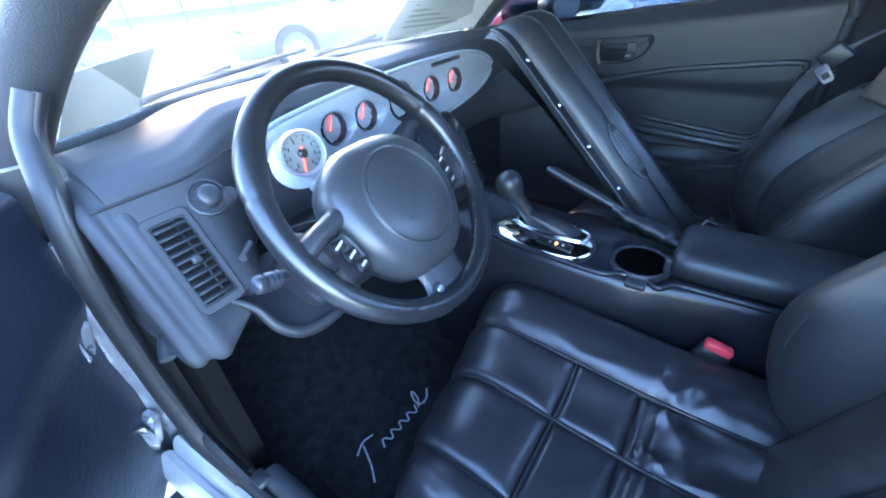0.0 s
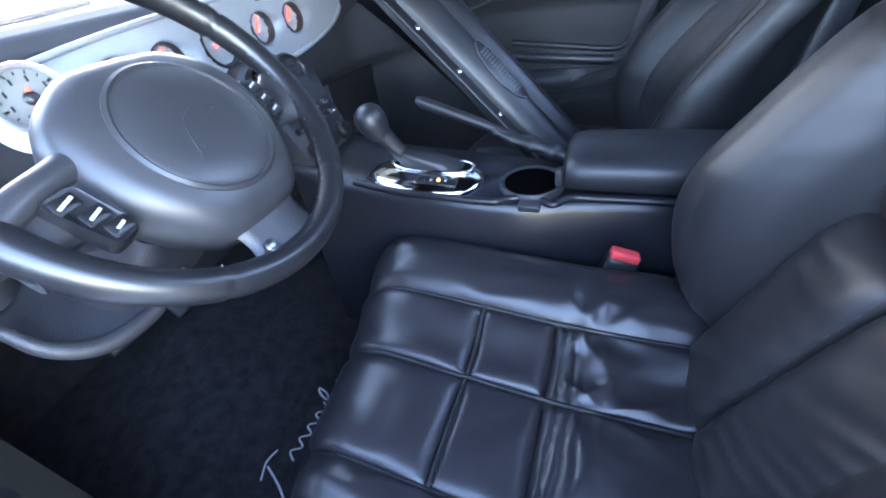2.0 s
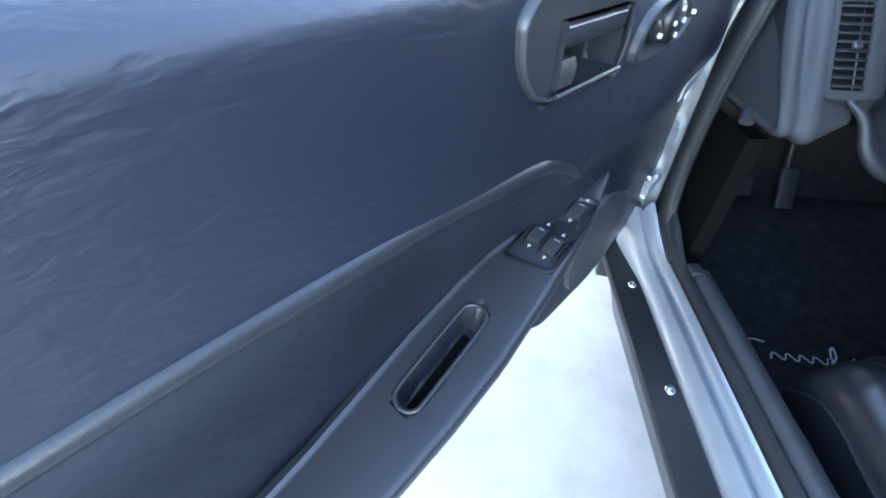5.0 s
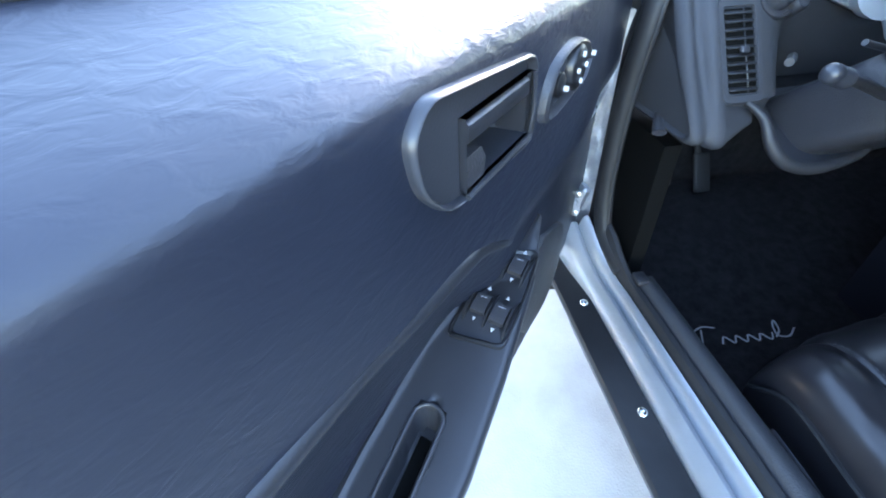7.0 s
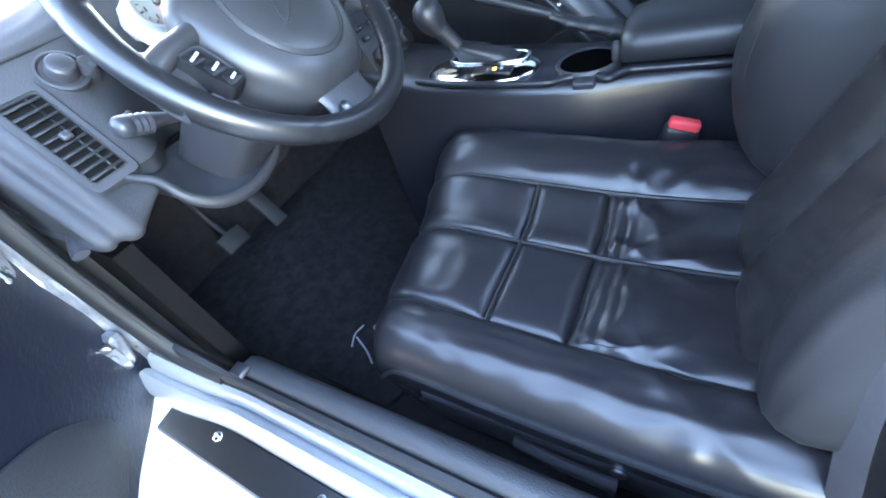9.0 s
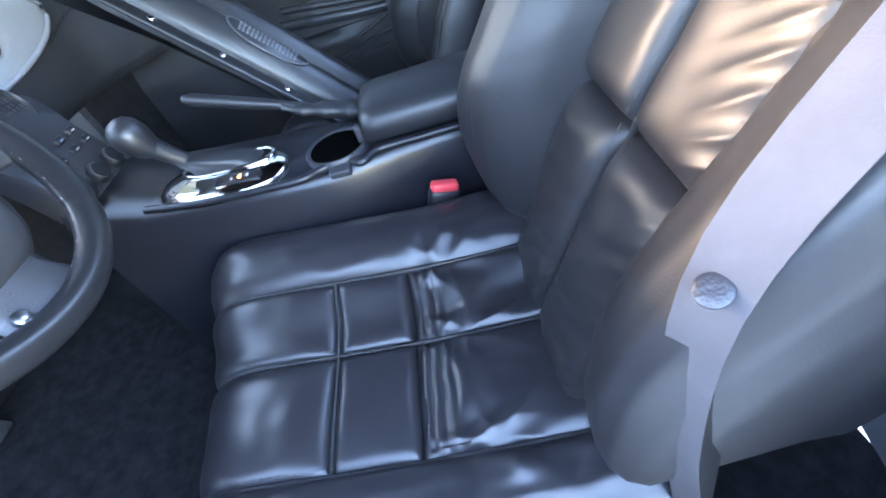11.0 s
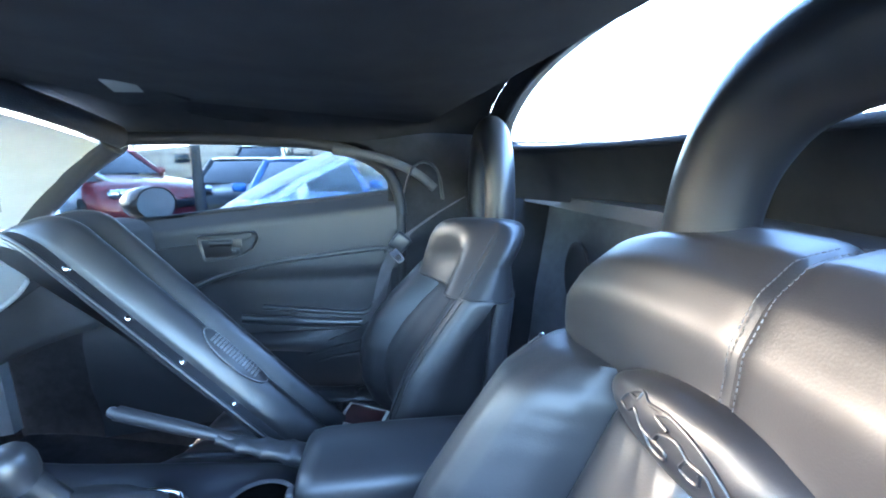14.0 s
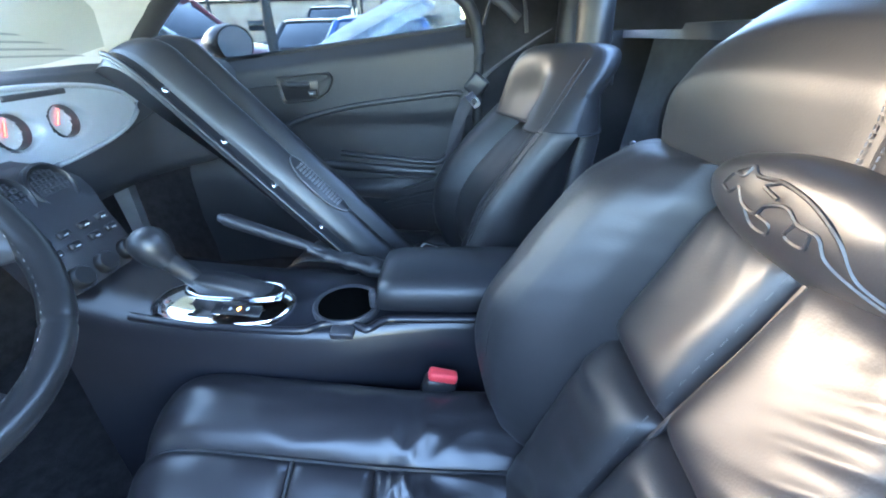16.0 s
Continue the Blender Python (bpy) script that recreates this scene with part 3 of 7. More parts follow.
# ---- seats ----
def build_seat(cx, sgn, dy, label, skew=0.0, outer=0.62):
    """A leather bucket seat; local x grows towards the middle of the car."""
    seat = empty("bucket_seat", (cx, dy, 0.24), label, "car seat", "bucket seats")

    def W(x, y, z):
        # the front of the cushion slants towards the middle
        f = smooth01(0.10, 0.34, y)
        b = smooth01(0.0, -0.10, y)
        return Vector((cx + sgn * x, y + dy - 0.028 * f + 0.17 * x * f - skew * x * b + 0.0, z))

    cush = [(p.x, p.y) for p in curve([(0.345, 0.32, 0), (0.372, 0.37, 0), (0.378, 0.415, 0), (0.362, 0.452, 0), (0.325, 0.474, 0), (0.27, 0.478, 0), (0.15, 0.468, 0), (0.02, 0.456, 0), (-0.12, 0.452, 0), (-0.24, 0.46, 0)], 121)]

    def C(s):
        i = s * 120
        j = min(119, int(i))
        a, b = cush[j], cush[j + 1]
        return a[0] + (b[0] - a[0]) * (i - j), a[1] + (b[1] - a[1]) * (i - j)

    def s_of(y):
        return min((i for i in range(30, 121)), key=lambda i: abs(cush[i][0] - y)) / 120

    def pulled(x, y):
        """folds that spread from the tucks in the seams, and the sharp creases between them"""
        k = 0.0
        for px, py, amp, turn in ((0.112, 0.000, 1.2, 0.3), (0.110, -0.035, 0.9, 1.1), (0.160, -0.020, 0.8, 1.9), (0.002, -0.004, 0.9, 0.7), (0.0, -0.045, 0.7, 2.0), (-0.156, -0.010, 0.8, 1.6), (-0.150, -0.060, 0.7, 0.4), (0.225, -0.100, 0.9, 0.9), (-0.215, -0.125, 0.9, 2.4)):
            dx, dy = x - px, (y - py) * 0.75
            r = math.hypot(dx, dy)
            if r > 0.16:
                continue
            th = math.atan2(dx, -dy)
            ridge = 1 - 2 * abs(math.sin(3.1 * th + turn + 0.8 * noise3(x, y, px * 9 + turn, 12)))
            back = smooth01(0.035, -0.01, y)
            k += 0.0048 * amp * ridge * math.exp(-(r / 0.070) ** 1.7) * smooth01(0.004, 0.040, r) * back
        for yc, deep, seed in ((0.026, 0.0040, 1), (0.012, 0.0052, 2), (-0.004, 0.0045, 3), (-0.020, 0.0028, 4)):
            inside = smooth01(0.165, 0.145, -x) * smooth01(0.125, 0.105, x)
            d = (y - yc - 0.010 * noise3(x, seed, 0, 14) - 0.02 * abs(x)) / 0.0032
            k -= deep * inside * math.exp(-d * d) * (0.75 + 0.6 * noise3(x, seed, 5, 12))
        return k

    def rise_in(x):
        return 0.030 * smooth01(0.025, 0.115, x)

    def puffed(x0, x1, s0, s1, h, name, folds=0.0, pts=28, mat=LEATHER_WORN):
        def fn(u, v):
            x, s = x0 + (x1 - x0) * u, s0 + (s1 - s0) * v
            y, z = C(s)
            y2, z2 = C(min(1, s + 0.01))
            y1, z1 = C(max(0, s - 0.01))
            nrm = Vector((0, -(z2 - z1), (y2 - y1))).normalized()
            if nrm.z < 0:
                nrm = -nrm
            if abs(nrm.z) < 0.3 and nrm.y < 0:
                nrm = -nrm
            e = (1 - (2 * u - 1) ** 6) * (1 - (2 * v - 1) ** 8)
            k = h * e ** 0.55 - 0.004 * (1 - e)
            if folds:
                k += folds * min(1.0, 1.6 * e ** 0.3) * pulled(x, y) + 0.0022 * e * noise3(x * 1.6, y, 2, 22)
            k += 0.0022 * e * noise3(x, y, 4, 26)
            return W(x, y + nrm.y * k, z + nrm.z * k + rise_in(x) * smooth01(0.0, 0.25, s))
        return link(name, *solid(fn, pts, pts, (0, 0, -0.035)), mat, seat)

    sa, sb = s_of(0.145), s_of(0.028)
    for x0, x1 in ((-0.162, -0.003), (-0.003, 0.110)):
        puffed(x0, x1, 0.0, sa, 0.013, "cushion_panel")
        puffed(x0, x1, sa, sb, 0.011, "cushion_panel")
        puffed(x0, x1, sb, 1.0, 0.012, "gathered_panel", 1.0, 74)
    # bolsters of the cushion
    for name, sec in (("cushion_bolster", [(0.106, 0.020), (0.110, 0.034), (0.128, 0.054), (0.160, 0.068), (0.196, 0.070), (0.228, 0.054), (0.250, 0.020), (0.257, -0.03), (0.254, -0.09), (0.248, -0.13)]),
                      ("cushion_bolster", [(-0.158, -0.004), (-0.166, 0.010), (-0.185, 0.018), (-0.215, 0.016), (-0.238, 0.002), (-0.250, -0.022), (-0.252, -0.045), (-0.248, -0.09), (-0.240, -0.13)])):
        section = curve([(a, b, 0) for a, b in sec], 49)

        def fn(u, v, section=section):
            y, z = C(u)
            q = section[int(round(v * 48))]
            front = 1 - smooth01(0.0, 0.30, u)
            tail = smooth01(0.80, 1.0, u)
            w = 0.0028 * noise3(q.x * 3, y, 5, 18) + 0.65 * pulled(q.x, y) * (1 if q.y > -0.02 else 0.3) + 0.003 * noise3(q.x, y * 0.4, 9, 9)
            return W(q.x * (1 - 0.06 * front), y - 0.02 * front * (abs(q.x) - 0.15) * 4, max(0.30, z + q.y * (1 - 0.35 * front - 0.3 * tail) + w))
        link(name, *solid(fn, 140, 49, (-0.02 * sgn * (1 if sec[0][0] > 0 else -1), 0, -0.02)), LEATHER_WORN, seat)
    # piping and stitching
    def seam(pts, r, name="seam", mat=LEATHER, n=40):
        return link(name, *tube(curve([W(*p) for p in pts], n), r, 6), mat, seat)
    edge = [(-0.254, C(i / 12)[0] * 0.985, max(0.31, C(i / 12)[1] - 0.040 - 0.02 * (1 - smooth01(0, .3, i / 12)))) for i in range(2, 13)]
    seam(edge, 0.0042, "piping")
    for x in (-0.161, -0.003, 0.109):
        seam([(x, C(i / 14)[0], C(i / 14)[1] + 0.003 + rise_in(x) * smooth01(0.0, 0.25, i / 14)) for i in range(1, 14)], 0.003)
    for yy, ss in ((0.145, sa),):
        seam([(x, C(ss)[0], C(ss)[1] + 0.003 + rise_in(x)) for x in (-0.158, -0.08, 0, 0.05, 0.106)], 0.003)
    for x, off in ((-0.003, 0.006), (-0.003, -0.006), (-0.161, 0.006), (0.109, -0.006)):
        ln = curve([W(x + off, C(i / 14)[0], C(i / 14)[1] + 0.0105 + rise_in(x + off) * smooth01(0.0, 0.25, i / 14)) for i in range(2, 9)], 56)
        for i in range(0, 56, 2):
            link("stitch", *tube([ln[i], ln[i + 1]], 0.0006, 4), THREAD, seat)
    # cushion core, side skirt and rails
    part("seat_base", block((0.46, 0.50, 0.12), 0.02, 3, m=Matrix.Translation(W(0, 0.06, 0.37))), PLASTIC_DARK, seat, "black plastic seat base")
    for x in (-0.2, 0.2):
        part("seat_rail", block((0.035, 0.56, 0.07), 0.006, 2, m=Matrix.Translation(W(x, 0.05, 0.268))), STEEL, seat)
    skirt = part("side_skirt", block((0.02, 0.44, 0.075), 0.008, 3, m=Matrix.Translation(W(-0.238, 0.02, 0.325))), PLASTIC, seat, "plastic side skirt")
    link("recline_lever", *tube(curve([W(-0.255, 0.08, 0.335), W(-0.262, 0.02, 0.342), W(-0.262, -0.05, 0.335)], 10), 0.009, 8, flat=1.6), PLASTIC, skirt)
    turned("bolt", W(-0.248, -0.05, 0.345), (-sgn, 0, 0), [(0.010, 0), (0.010, 0.003), (0.006, 0.005), (0.001, 0.005)], STEEL, skirt, n=14)

    if sgn < 0:
        return seat
    # backrest
    bk = curve([(-0.150, 0.435, 0), (-0.185, 0.52, 0), (-0.222, 0.62, 0), (-0.259, 0.715, 0), (-0.300, 0.80, 0), (-0.325, 0.86, 0), (-0.336, 0.93, 0)], 101)
    crest = curve([(-0.190, 0.49, 0), (-0.150, 0.505, 0), (-0.122, 0.54, 0), (-0.109, 0.60, 0), (-0.105, 0.66, 0), (-0.116, 0.71, 0), (-0.152, 0.77, 0), (-0.205, 0.85, 0), (-0.238, 0.88, 0), (-0.272, 0.90, 0)], 101)

    def on(line, z):
        j = min((i for i in range(100)), key=lambda i: abs(line[i].y + line[i + 1].y - 2 * z))
        p, q = line[j], line[j + 1]
        t = max(0, min(1, (z - p.y) / max(1e-6, q.y - p.y)))
        return p.x + (q.x - p.x) * t

    def B(z):
        return on(bk, z)

    nb = Vector((0, 0.94, 0.34))

    def back_panel(x0, x1, z0, z1, h, name="back_panel", folds=0.0, gather=0.0, pts=60):
        def fn(u, v):
            z = z0 + (z1 - z0) * v
            x = x0 + (x1 - x0) * u
            e = (1 - (2 * u - 1) ** 6) * (1 - (2 * v - 1) ** 8)
            k = h * e ** 0.5 - 0.004 * (1 - e)
            if folds:
                k += folds * e * (math.sin(z * 150 + x * 70 + 4 * noise3(x, z, 1, 10)) * max(0, noise3(x, z, 3, 11) + 0.2) + 0.6 * noise3(x, z, 2, 20))
            if gather:
                # pulled folds that run in from the outer edge
                edge = smooth01(-0.025, -0.115, x)
                ph = (z * 1.0 + 0.55 * x) * 165 + 7.0 * noise3(x * 0.4, z, 6, 9)
                k += gather * edge ** 1.5 * e ** 0.5 * (0.5 - abs(math.sin(ph))) * max(0.0, 0.45 + 1.1 * noise3(x, z, 5, 12))
                # fine wrinkles fan out below the oval pad and above the lower seam
                k += 0.0007 * smooth01(0.81, 0.86, z) * (0.5 - abs(math.sin(x * 120 + 55 * (0.87 - z) + 5 * noise3(x, z, 4, 10))))
                k += 0.0020 * smooth01(0.60, 0.50, z) * (0.5 - abs(math.sin(x * 60 + z * 110 + 4 * noise3(x, z, 7, 9))))
                k += 0.1 * gather * smooth01(0.835, 0.87, z) * math.sin(x * 230 + 6 * noise3(x, z, 2, 14))
            k += 0.0016 * e * noise3(x, z, 8, 24)
            return W(x, B(z) + nb.y * k, z + nb.z * k)
        return link(name, *solid(fn, pts, pts, (0, -0.03, 0)), LEATHER, seat)

    for x0, x1, gt in ((-0.128, 0.0, 0.0031), (0.0, 0.122, 0.0006)):
        back_panel(x0, x1, 0.45, 0.716, 0.030, folds=0.0022, gather=gt, pts=80)
        back_panel(x0, x1, 0.716, 0.868, 0.026, folds=0.0004, gather=gt, pts=80)
        back_panel(x0, x1, 0.862, 0.93, 0.004)
    for sg, full in ((1, 1.0), (-1, outer)):
        def fn(u, v, sg=sg, full=full):
            z = 0.492 + 0.406 * u
            h = (on(crest, z) - B(z)) * full
            low = 1 - smooth01(0, 0.14, u)
            high = smooth01(0.90, 1.0, u)
            sec = [(0.106, -0.02), (0.112, 0.15), (0.124, 0.48), (0.146, 0.80), (0.174, 0.96), (0.199, 1.0), (0.219, 0.90), (0.232, 0.62), (0.238, 0.20)]
            i = v * 10
            j = int(i)
            if j < 8:
                t = i - j
                t2 = t * t * (3 - 2 * t) * 0.15 + t * 0.85
                x = sec[j][0] + (sec[j + 1][0] - sec[j][0]) * t2
                k = h * (sec[j][1] + (sec[j + 1][1] - sec[j][1]) * t2)
            else:
                t = (i - 8) / 2
                x, k = 0.238 - 0.012 * t, h * 0.20 - 0.13 * t
            x = 0.175 + (x - 0.175) * (1 - 0.45 * low ** 2 - 0.12 * high)
            w = 0.0025 * noise3(x * 2, z, 5, 14) + (0.0034 if sg < 0 else 0.0016) * (0.5 - abs(math.sin(z * 120 + 5 * noise3(x, z, 1, 8)))) * smooth01(0.185, 0.125, x) * (0.6 + noise3(z, x, 2, 9))
            return W(sg * x, B(z) + k + w, z + 0.04 * max(0, k) * (1 - high))
        bol = solid(fn, 70, 41, (0, -0.03, 0))
        link("back_bolster", *bol, LEATHER, seat)
        if sg > 0:
            for off in (0.0, 0.010):
                link("stitching", *tube(curve([fn(0.10 + 0.088 * i, 0.63) + Vector((sgn * off, -0.35 * off, 0.0)) for i in range(11)], 50), 0.0013, 5), THREAD, seat)
            link("stitching", *tube(curve([fn(0.35 + 0.05 * i, 0.36) + Vector((0, 0.0004, 0)) for i in range(4)], 20), 0.0007, 4), THREAD, seat)
    # shoulder and head section in two stitched halves
    for sg in (1, -1):
        def fn(u, v, sg=sg):
            # section from the lower front, over the crown, to the back
            half = 0.240
            q = math.sin(math.pi / 2 * u)
            xx = q * half
            sec = [(-0.372, 0.856), (-0.342, 0.862), (-0.325, 0.884), (-0.318, 0.925), (-0.320, 0.975), (-0.336, 1.010), (-0.362, 1.034), (-0.405, 1.042), (-0.445, 1.015), (-0.460, 0.95)]
            i = v * 9
            j = min(8, int(i))
            t = i - j
            t = t * t * (3 - 2 * t) * 0.3 + t * 0.7
            y = sec[j][0] + (sec[j + 1][0] - sec[j][0]) * t
            z = sec[j][1] + (sec[j + 1][1] - sec[j][1]) * t
            cy, cz = -0.345, 0.908
            shrink = max(0.0, 1 - q ** 4.2) ** 0.5
            k = 0.02 + 0.98 * shrink - 0.05 * math.exp(-(xx / 0.003) ** 2) - 0.02 * math.exp(-(xx / 0.012) ** 2)
            w = 0.003 * noise3(xx, z, 3 + sg, 12) * (1 - v) + 0.0016 * math.sin(xx * 150 + 5 * noise3(xx, z, 1, 8)) * (1 - smooth01(0.12, 0.3, v))
            fwd = 0.040 * (xx / 0.23) ** 2 * (1 - 0.5 * smooth01(0.4, 0.8, v))
            drop = -0.030 * smooth01(0.09, 0.20, xx) * (1 - smooth01(0.1, 0.45, v))
            return W(0.002 + sg * xx, cy + (y - cy) * k + w * shrink + fwd * (0.55 + 0.45 * shrink), cz + (z - cz) * k + w * shrink + drop * shrink)
        link("head_section", *solid(fn, 40, 40, (0, -0.01, -0.005)), LEATHER_SOFT, seat, "smooth leather head section")
        n = 44
        ln = curve([fn(0.016, 0.14 + 0.60 * i / 14) + Vector((0, 0.0010, 0.0006)) for i in range(15)], 2 * n)
        for i in range(n):
            link("stitch", *tube([ln[2 * i], ln[2 * i].lerp(ln[2 * i + 1], 1.3)], 0.0006, 4), SEAT_THREAD, seat)
    # rounded back shell
    part("back_shell", block((0.42, 0.07, 0.50), 0.03, 4, m=Matrix.Translation(W(0, -0.385, 0.68)) @ pose(0, 0, 0, 14)), PLASTIC, seat, "black back shell")
    # oval pad with an embossed outline, turned a little to the middle
    ox, oz, oa, ob = 0.003, 0.890, 0.110, 0.0415
    oy, rise = -0.322, 0.036

    def oval_at(p, q, lift=0.0):
        r = min(1.0, math.hypot(p, q))
        k = rise * (1 - r ** 2.6) ** 0.62
        return W(ox + oa * p, oy + 0.13 * oa * p + nb.y * (k + lift), oz + ob * q + nb.z * (k + lift))

    def oval(u, v):
        a, r = 2 * math.pi * u, v
        c, s2 = math.cos(a), math.sin(a)
        tip = 1 - 0.10 * abs(c) ** 8
        p = oval_at(r * c, r * s2 * tip, 0.0012 * noise3(r * c * 0.1, r * s2 * 0.05, 2, 40))
        return p - Vector((0, 0.03, 0)) if r > 0.985 else p
    link("oval_pad", *grid(oval, 72, 26, wrap=True), LEATHER_SOFT, seat, "oval leather pad with embossed emblem")
    for pts in ([(-0.60, -0.55), (-0.42, -0.40), (-0.30, 0.0), (-0.10, 0.30), (0.12, 0.42), (0.30, 0.38), (0.40, 0.50), (0.52, 0.30), (0.60, 0.02)],
                [(0.60, 0.02), (0.50, -0.06), (0.42, 0.10), (0.34, -0.14), (0.22, -0.20), (0.16, 0.0), (0.02, 0.10), (-0.08, -0.06), (-0.20, -0.08), (-0.26, -0.32), (-0.36, -0.46), (-0.52, -0.58), (-0.60, -0.55)],
                [(0.34, -0.14), (0.24, -0.40), (0.12, -0.42), (0.10, -0.26), (0.22, -0.20)], [(-0.06, -0.06), (-0.02, -0.30), (-0.14, -0.34), (-0.16, -0.10)], [(0.12, 0.42), (0.22, 0.28), (0.10, 0.16)], [(0.40, 0.50), (0.42, 0.30), (0.52, 0.30)]):
        link("embossed_line", *tube(curve([oval_at(p, q, 0.0004) for p, q in pts], 60), 0.0015, 6), LEATHER_SOFT, seat)
    seam([(-0.003, B(z) + 0.010, z) for z in (0.46, 0.54, 0.62, 0.716, 0.76, 0.81, 0.86)], 0.0026)
    for off in (0.006, -0.010):
        n = 26
        ln = curve([W(off, B(z) + 0.017, z + 0.004) for z in (0.50, 0.56, 0.62, 0.70, 0.716, 0.76, 0.81, 0.855)], 2 * n)
        for i in range(n):
            link("stitch", *tube([ln[2 * i], ln[2 * i + 1]], 0.0007, 4), THREAD, seat)
    turned("clip", W(0.222, -0.273, 0.893), (0, 0.3, 1), [(0.003, 0), (0.003, 0.003), (0.001, 0.004)], STEEL, seat, n=10)
    return seat


build_seat(0.447, 1, 0.0, "black leather driver's bucket seat with creased cushion")
passenger_seat = build_seat(1.123, -1, 0.045, "black leather passenger bucket seat with stitched seams", 0.25, 1.0)


def passenger_back(seat):
    """The passenger's backrest: two bolsters, a sunken middle panel and a narrow head section with a hollow front."""
    YI = [(0.45, -0.070), (0.55, -0.076), (0.617, -0.092), (0.70, -0.125), (0.766, -0.168), (0.846, -0.224)]
    YO = [(0.45, -0.066), (0.50, -0.026), (0.55, -0.004), (0.60, 0.001), (0.66, -0.008), (0.72, -0.042), (0.78, -0.092), (0.846, -0.158)]
    YB = [(0.45, -0.245), (0.66, -0.266), (0.773, -0.280), (0.864, -0.302)]

    def ring(pts, z, k=1.0, n=48):
        c = Vector((sum(p[0] for p in pts) / len(pts), sum(p[1] for p in pts) / len(pts), z))
        return [c + (Vector((p.x, p.y, z)) - c) * k for p in curve([(a, b, z) for a, b in pts] + [(pts[0][0], pts[0][1], z)], n + 1)[:-1]]

    def body(pts_of, z0, z1, name, label=""):
        zs = [z0 + (z1 - z0) * i / 40 for i in range(41)]
        rings = [ring(pts_of(z0), z0 - 0.004, 0.9)] + [ring(pts_of(z), z) for z in zs] + [ring(pts_of(z1), z1 + 0.003, 0.96), ring(pts_of(z1), z1 + 0.004, 0.5)]
        return link(name, *loft(rings), LEATHER, seat, label)

    def inner(z):
        y, b = lerp_table(YI, z), lerp_table(YB, z)
        f = 0.0014 * noise3(z, 1, 2, 40)
        return [(0.945, y), (0.970, y + 0.009 + f), (1.010, y + 0.002), (1.044, y - 0.030), (1.050, b), (0.968, b), (0.934, 0.4 * y + 0.6 * b), (0.924, y - 0.055), (0.929, y - 0.016)]

    def outer_side(z):
        y, b = lerp_table(YO, z), lerp_table(YB, z)
        f = 0.0035 * (0.5 - abs(math.sin(z * 150))) * smooth01(0.68, 0.60, z)
        return [(1.160, y - 0.075), (1.178, y - 0.040 + f), (1.205, y - 0.010 + f), (1.240, y), (1.278, y - 0.008), (1.303, y - 0.038), (1.308, y - 0.090), (1.290, b), (1.165, b)]

    def middle(z):
        a, o, b = lerp_table(YI, z) - 0.034, lerp_table(YO, z) - 0.075, lerp_table(YB, z)
        m = 0.5 * (a + o) - 0.006 + 0.0016 * noise3(z, 4, 1, 30)
        return [(1.035, a - 0.004), (1.060, a + 0.010), (1.090, 0.5 * (a + m) + 0.010), (1.130, 0.5 * (o + m) + 0.004), (1.170, o), (1.172, b), (1.035, b)]

    body(inner, 0.45, 0.846, "back_bolster", "stitched leather bolster")
    body(outer_side, 0.45, 0.846, "back_bolster", "puckered leather bolster")
    body(middle, 0.45, 0.850, "back_panel", "sunken leather middle panel")

    def crown(z):
        ax, ay = 0.945 + 0.36 * (z - 0.842), -0.222 - 0.68 * (z - 0.842)
        bx, by = 1.205 - 0.22 * (z - 0.842), -0.156 - 0.30 * (z - 0.842)
        rear = min(-0.322, ay - 0.060)
        deep = 0.034 * smooth01(0.985, 0.880, z)
        mx, my = 0.5 * (ax + bx), 0.5 * (ay + by)
        return [(ax, ay), (ax + 0.018, ay + 0.008), (ax + 0.055, 0.75 * ay + 0.25 * by + 0.010), (mx - 0.01, my + 0.014 - deep), (bx - 0.065, 0.25 * ay + 0.75 * by + 0.012 - 0.6 * deep), (bx - 0.015, by), (bx, by - 0.022), (bx - 0.004, by - 0.075), (mx, rear - 0.012), (ax + 0.012, rear), (ax - 0.016, 0.5 * (ay + rear)), (ax - 0.010, ay - 0.014)]

    zs = [0.842 + 0.080 * i / 24 for i in range(25)]
    rings = [ring(crown(0.842), 0.838, 0.92, 64)] + [ring(crown(z), z, 1.0, 64) for z in zs] + [ring(crown(z), z, k, 64) for z, k in ((0.934, 0.992), (0.945, 0.972), (0.955, 0.938), (0.964, 0.885), (0.971, 0.81), (0.9765, 0.70), (0.980, 0.55), (0.9825, 0.35), (0.983, 0.08))]
    link("head_section", *loft(rings), LEATHER_SOFT, seat, "narrow leather head section with a hollow front")
    link("head_seam", *tube([p + Vector((0, 0, -0.001)) for p in ring(crown(0.844), 0.844, 1.006, 64)], 0.0024, 6), RUBBER, seat)
    for off in (0.003, 0.017):
        low = [Vector((0.945 + off, lerp_table(YI, z) + 0.009 * min(1, off / 0.012), z)) for z in [0.56 + 0.0217 * i for i in range(14)]]
        high = [Vector((0.945 + 0.36 * (z - 0.842) + off, -0.222 - 0.68 * (z - 0.842) + 0.008 * min(1, off / 0.012), z)) for z in [0.846 + 0.0114 * i for i in range(11)]]
        for row in (low, high):
            ln = curve(row, 80)
            link("stitching_line", *tube(ln, 0.0011, 5), RUBBER, seat)
            for i in range(0, 78, 3):
                link("stitch", *tube([ln[i] + Vector((-0.0003, 0.0009, 0)), ln[i + 1] + Vector((-0.0003, 0.0009, 0))], 0.0009, 4), THREAD, seat)
    part("back_shell", block((0.30, 0.05, 0.42), 0.02, 3, m=pose(1.12, -0.29, 0.64, 6)), PLASTIC, seat, "black back shell")


passenger_back(passenger_seat)

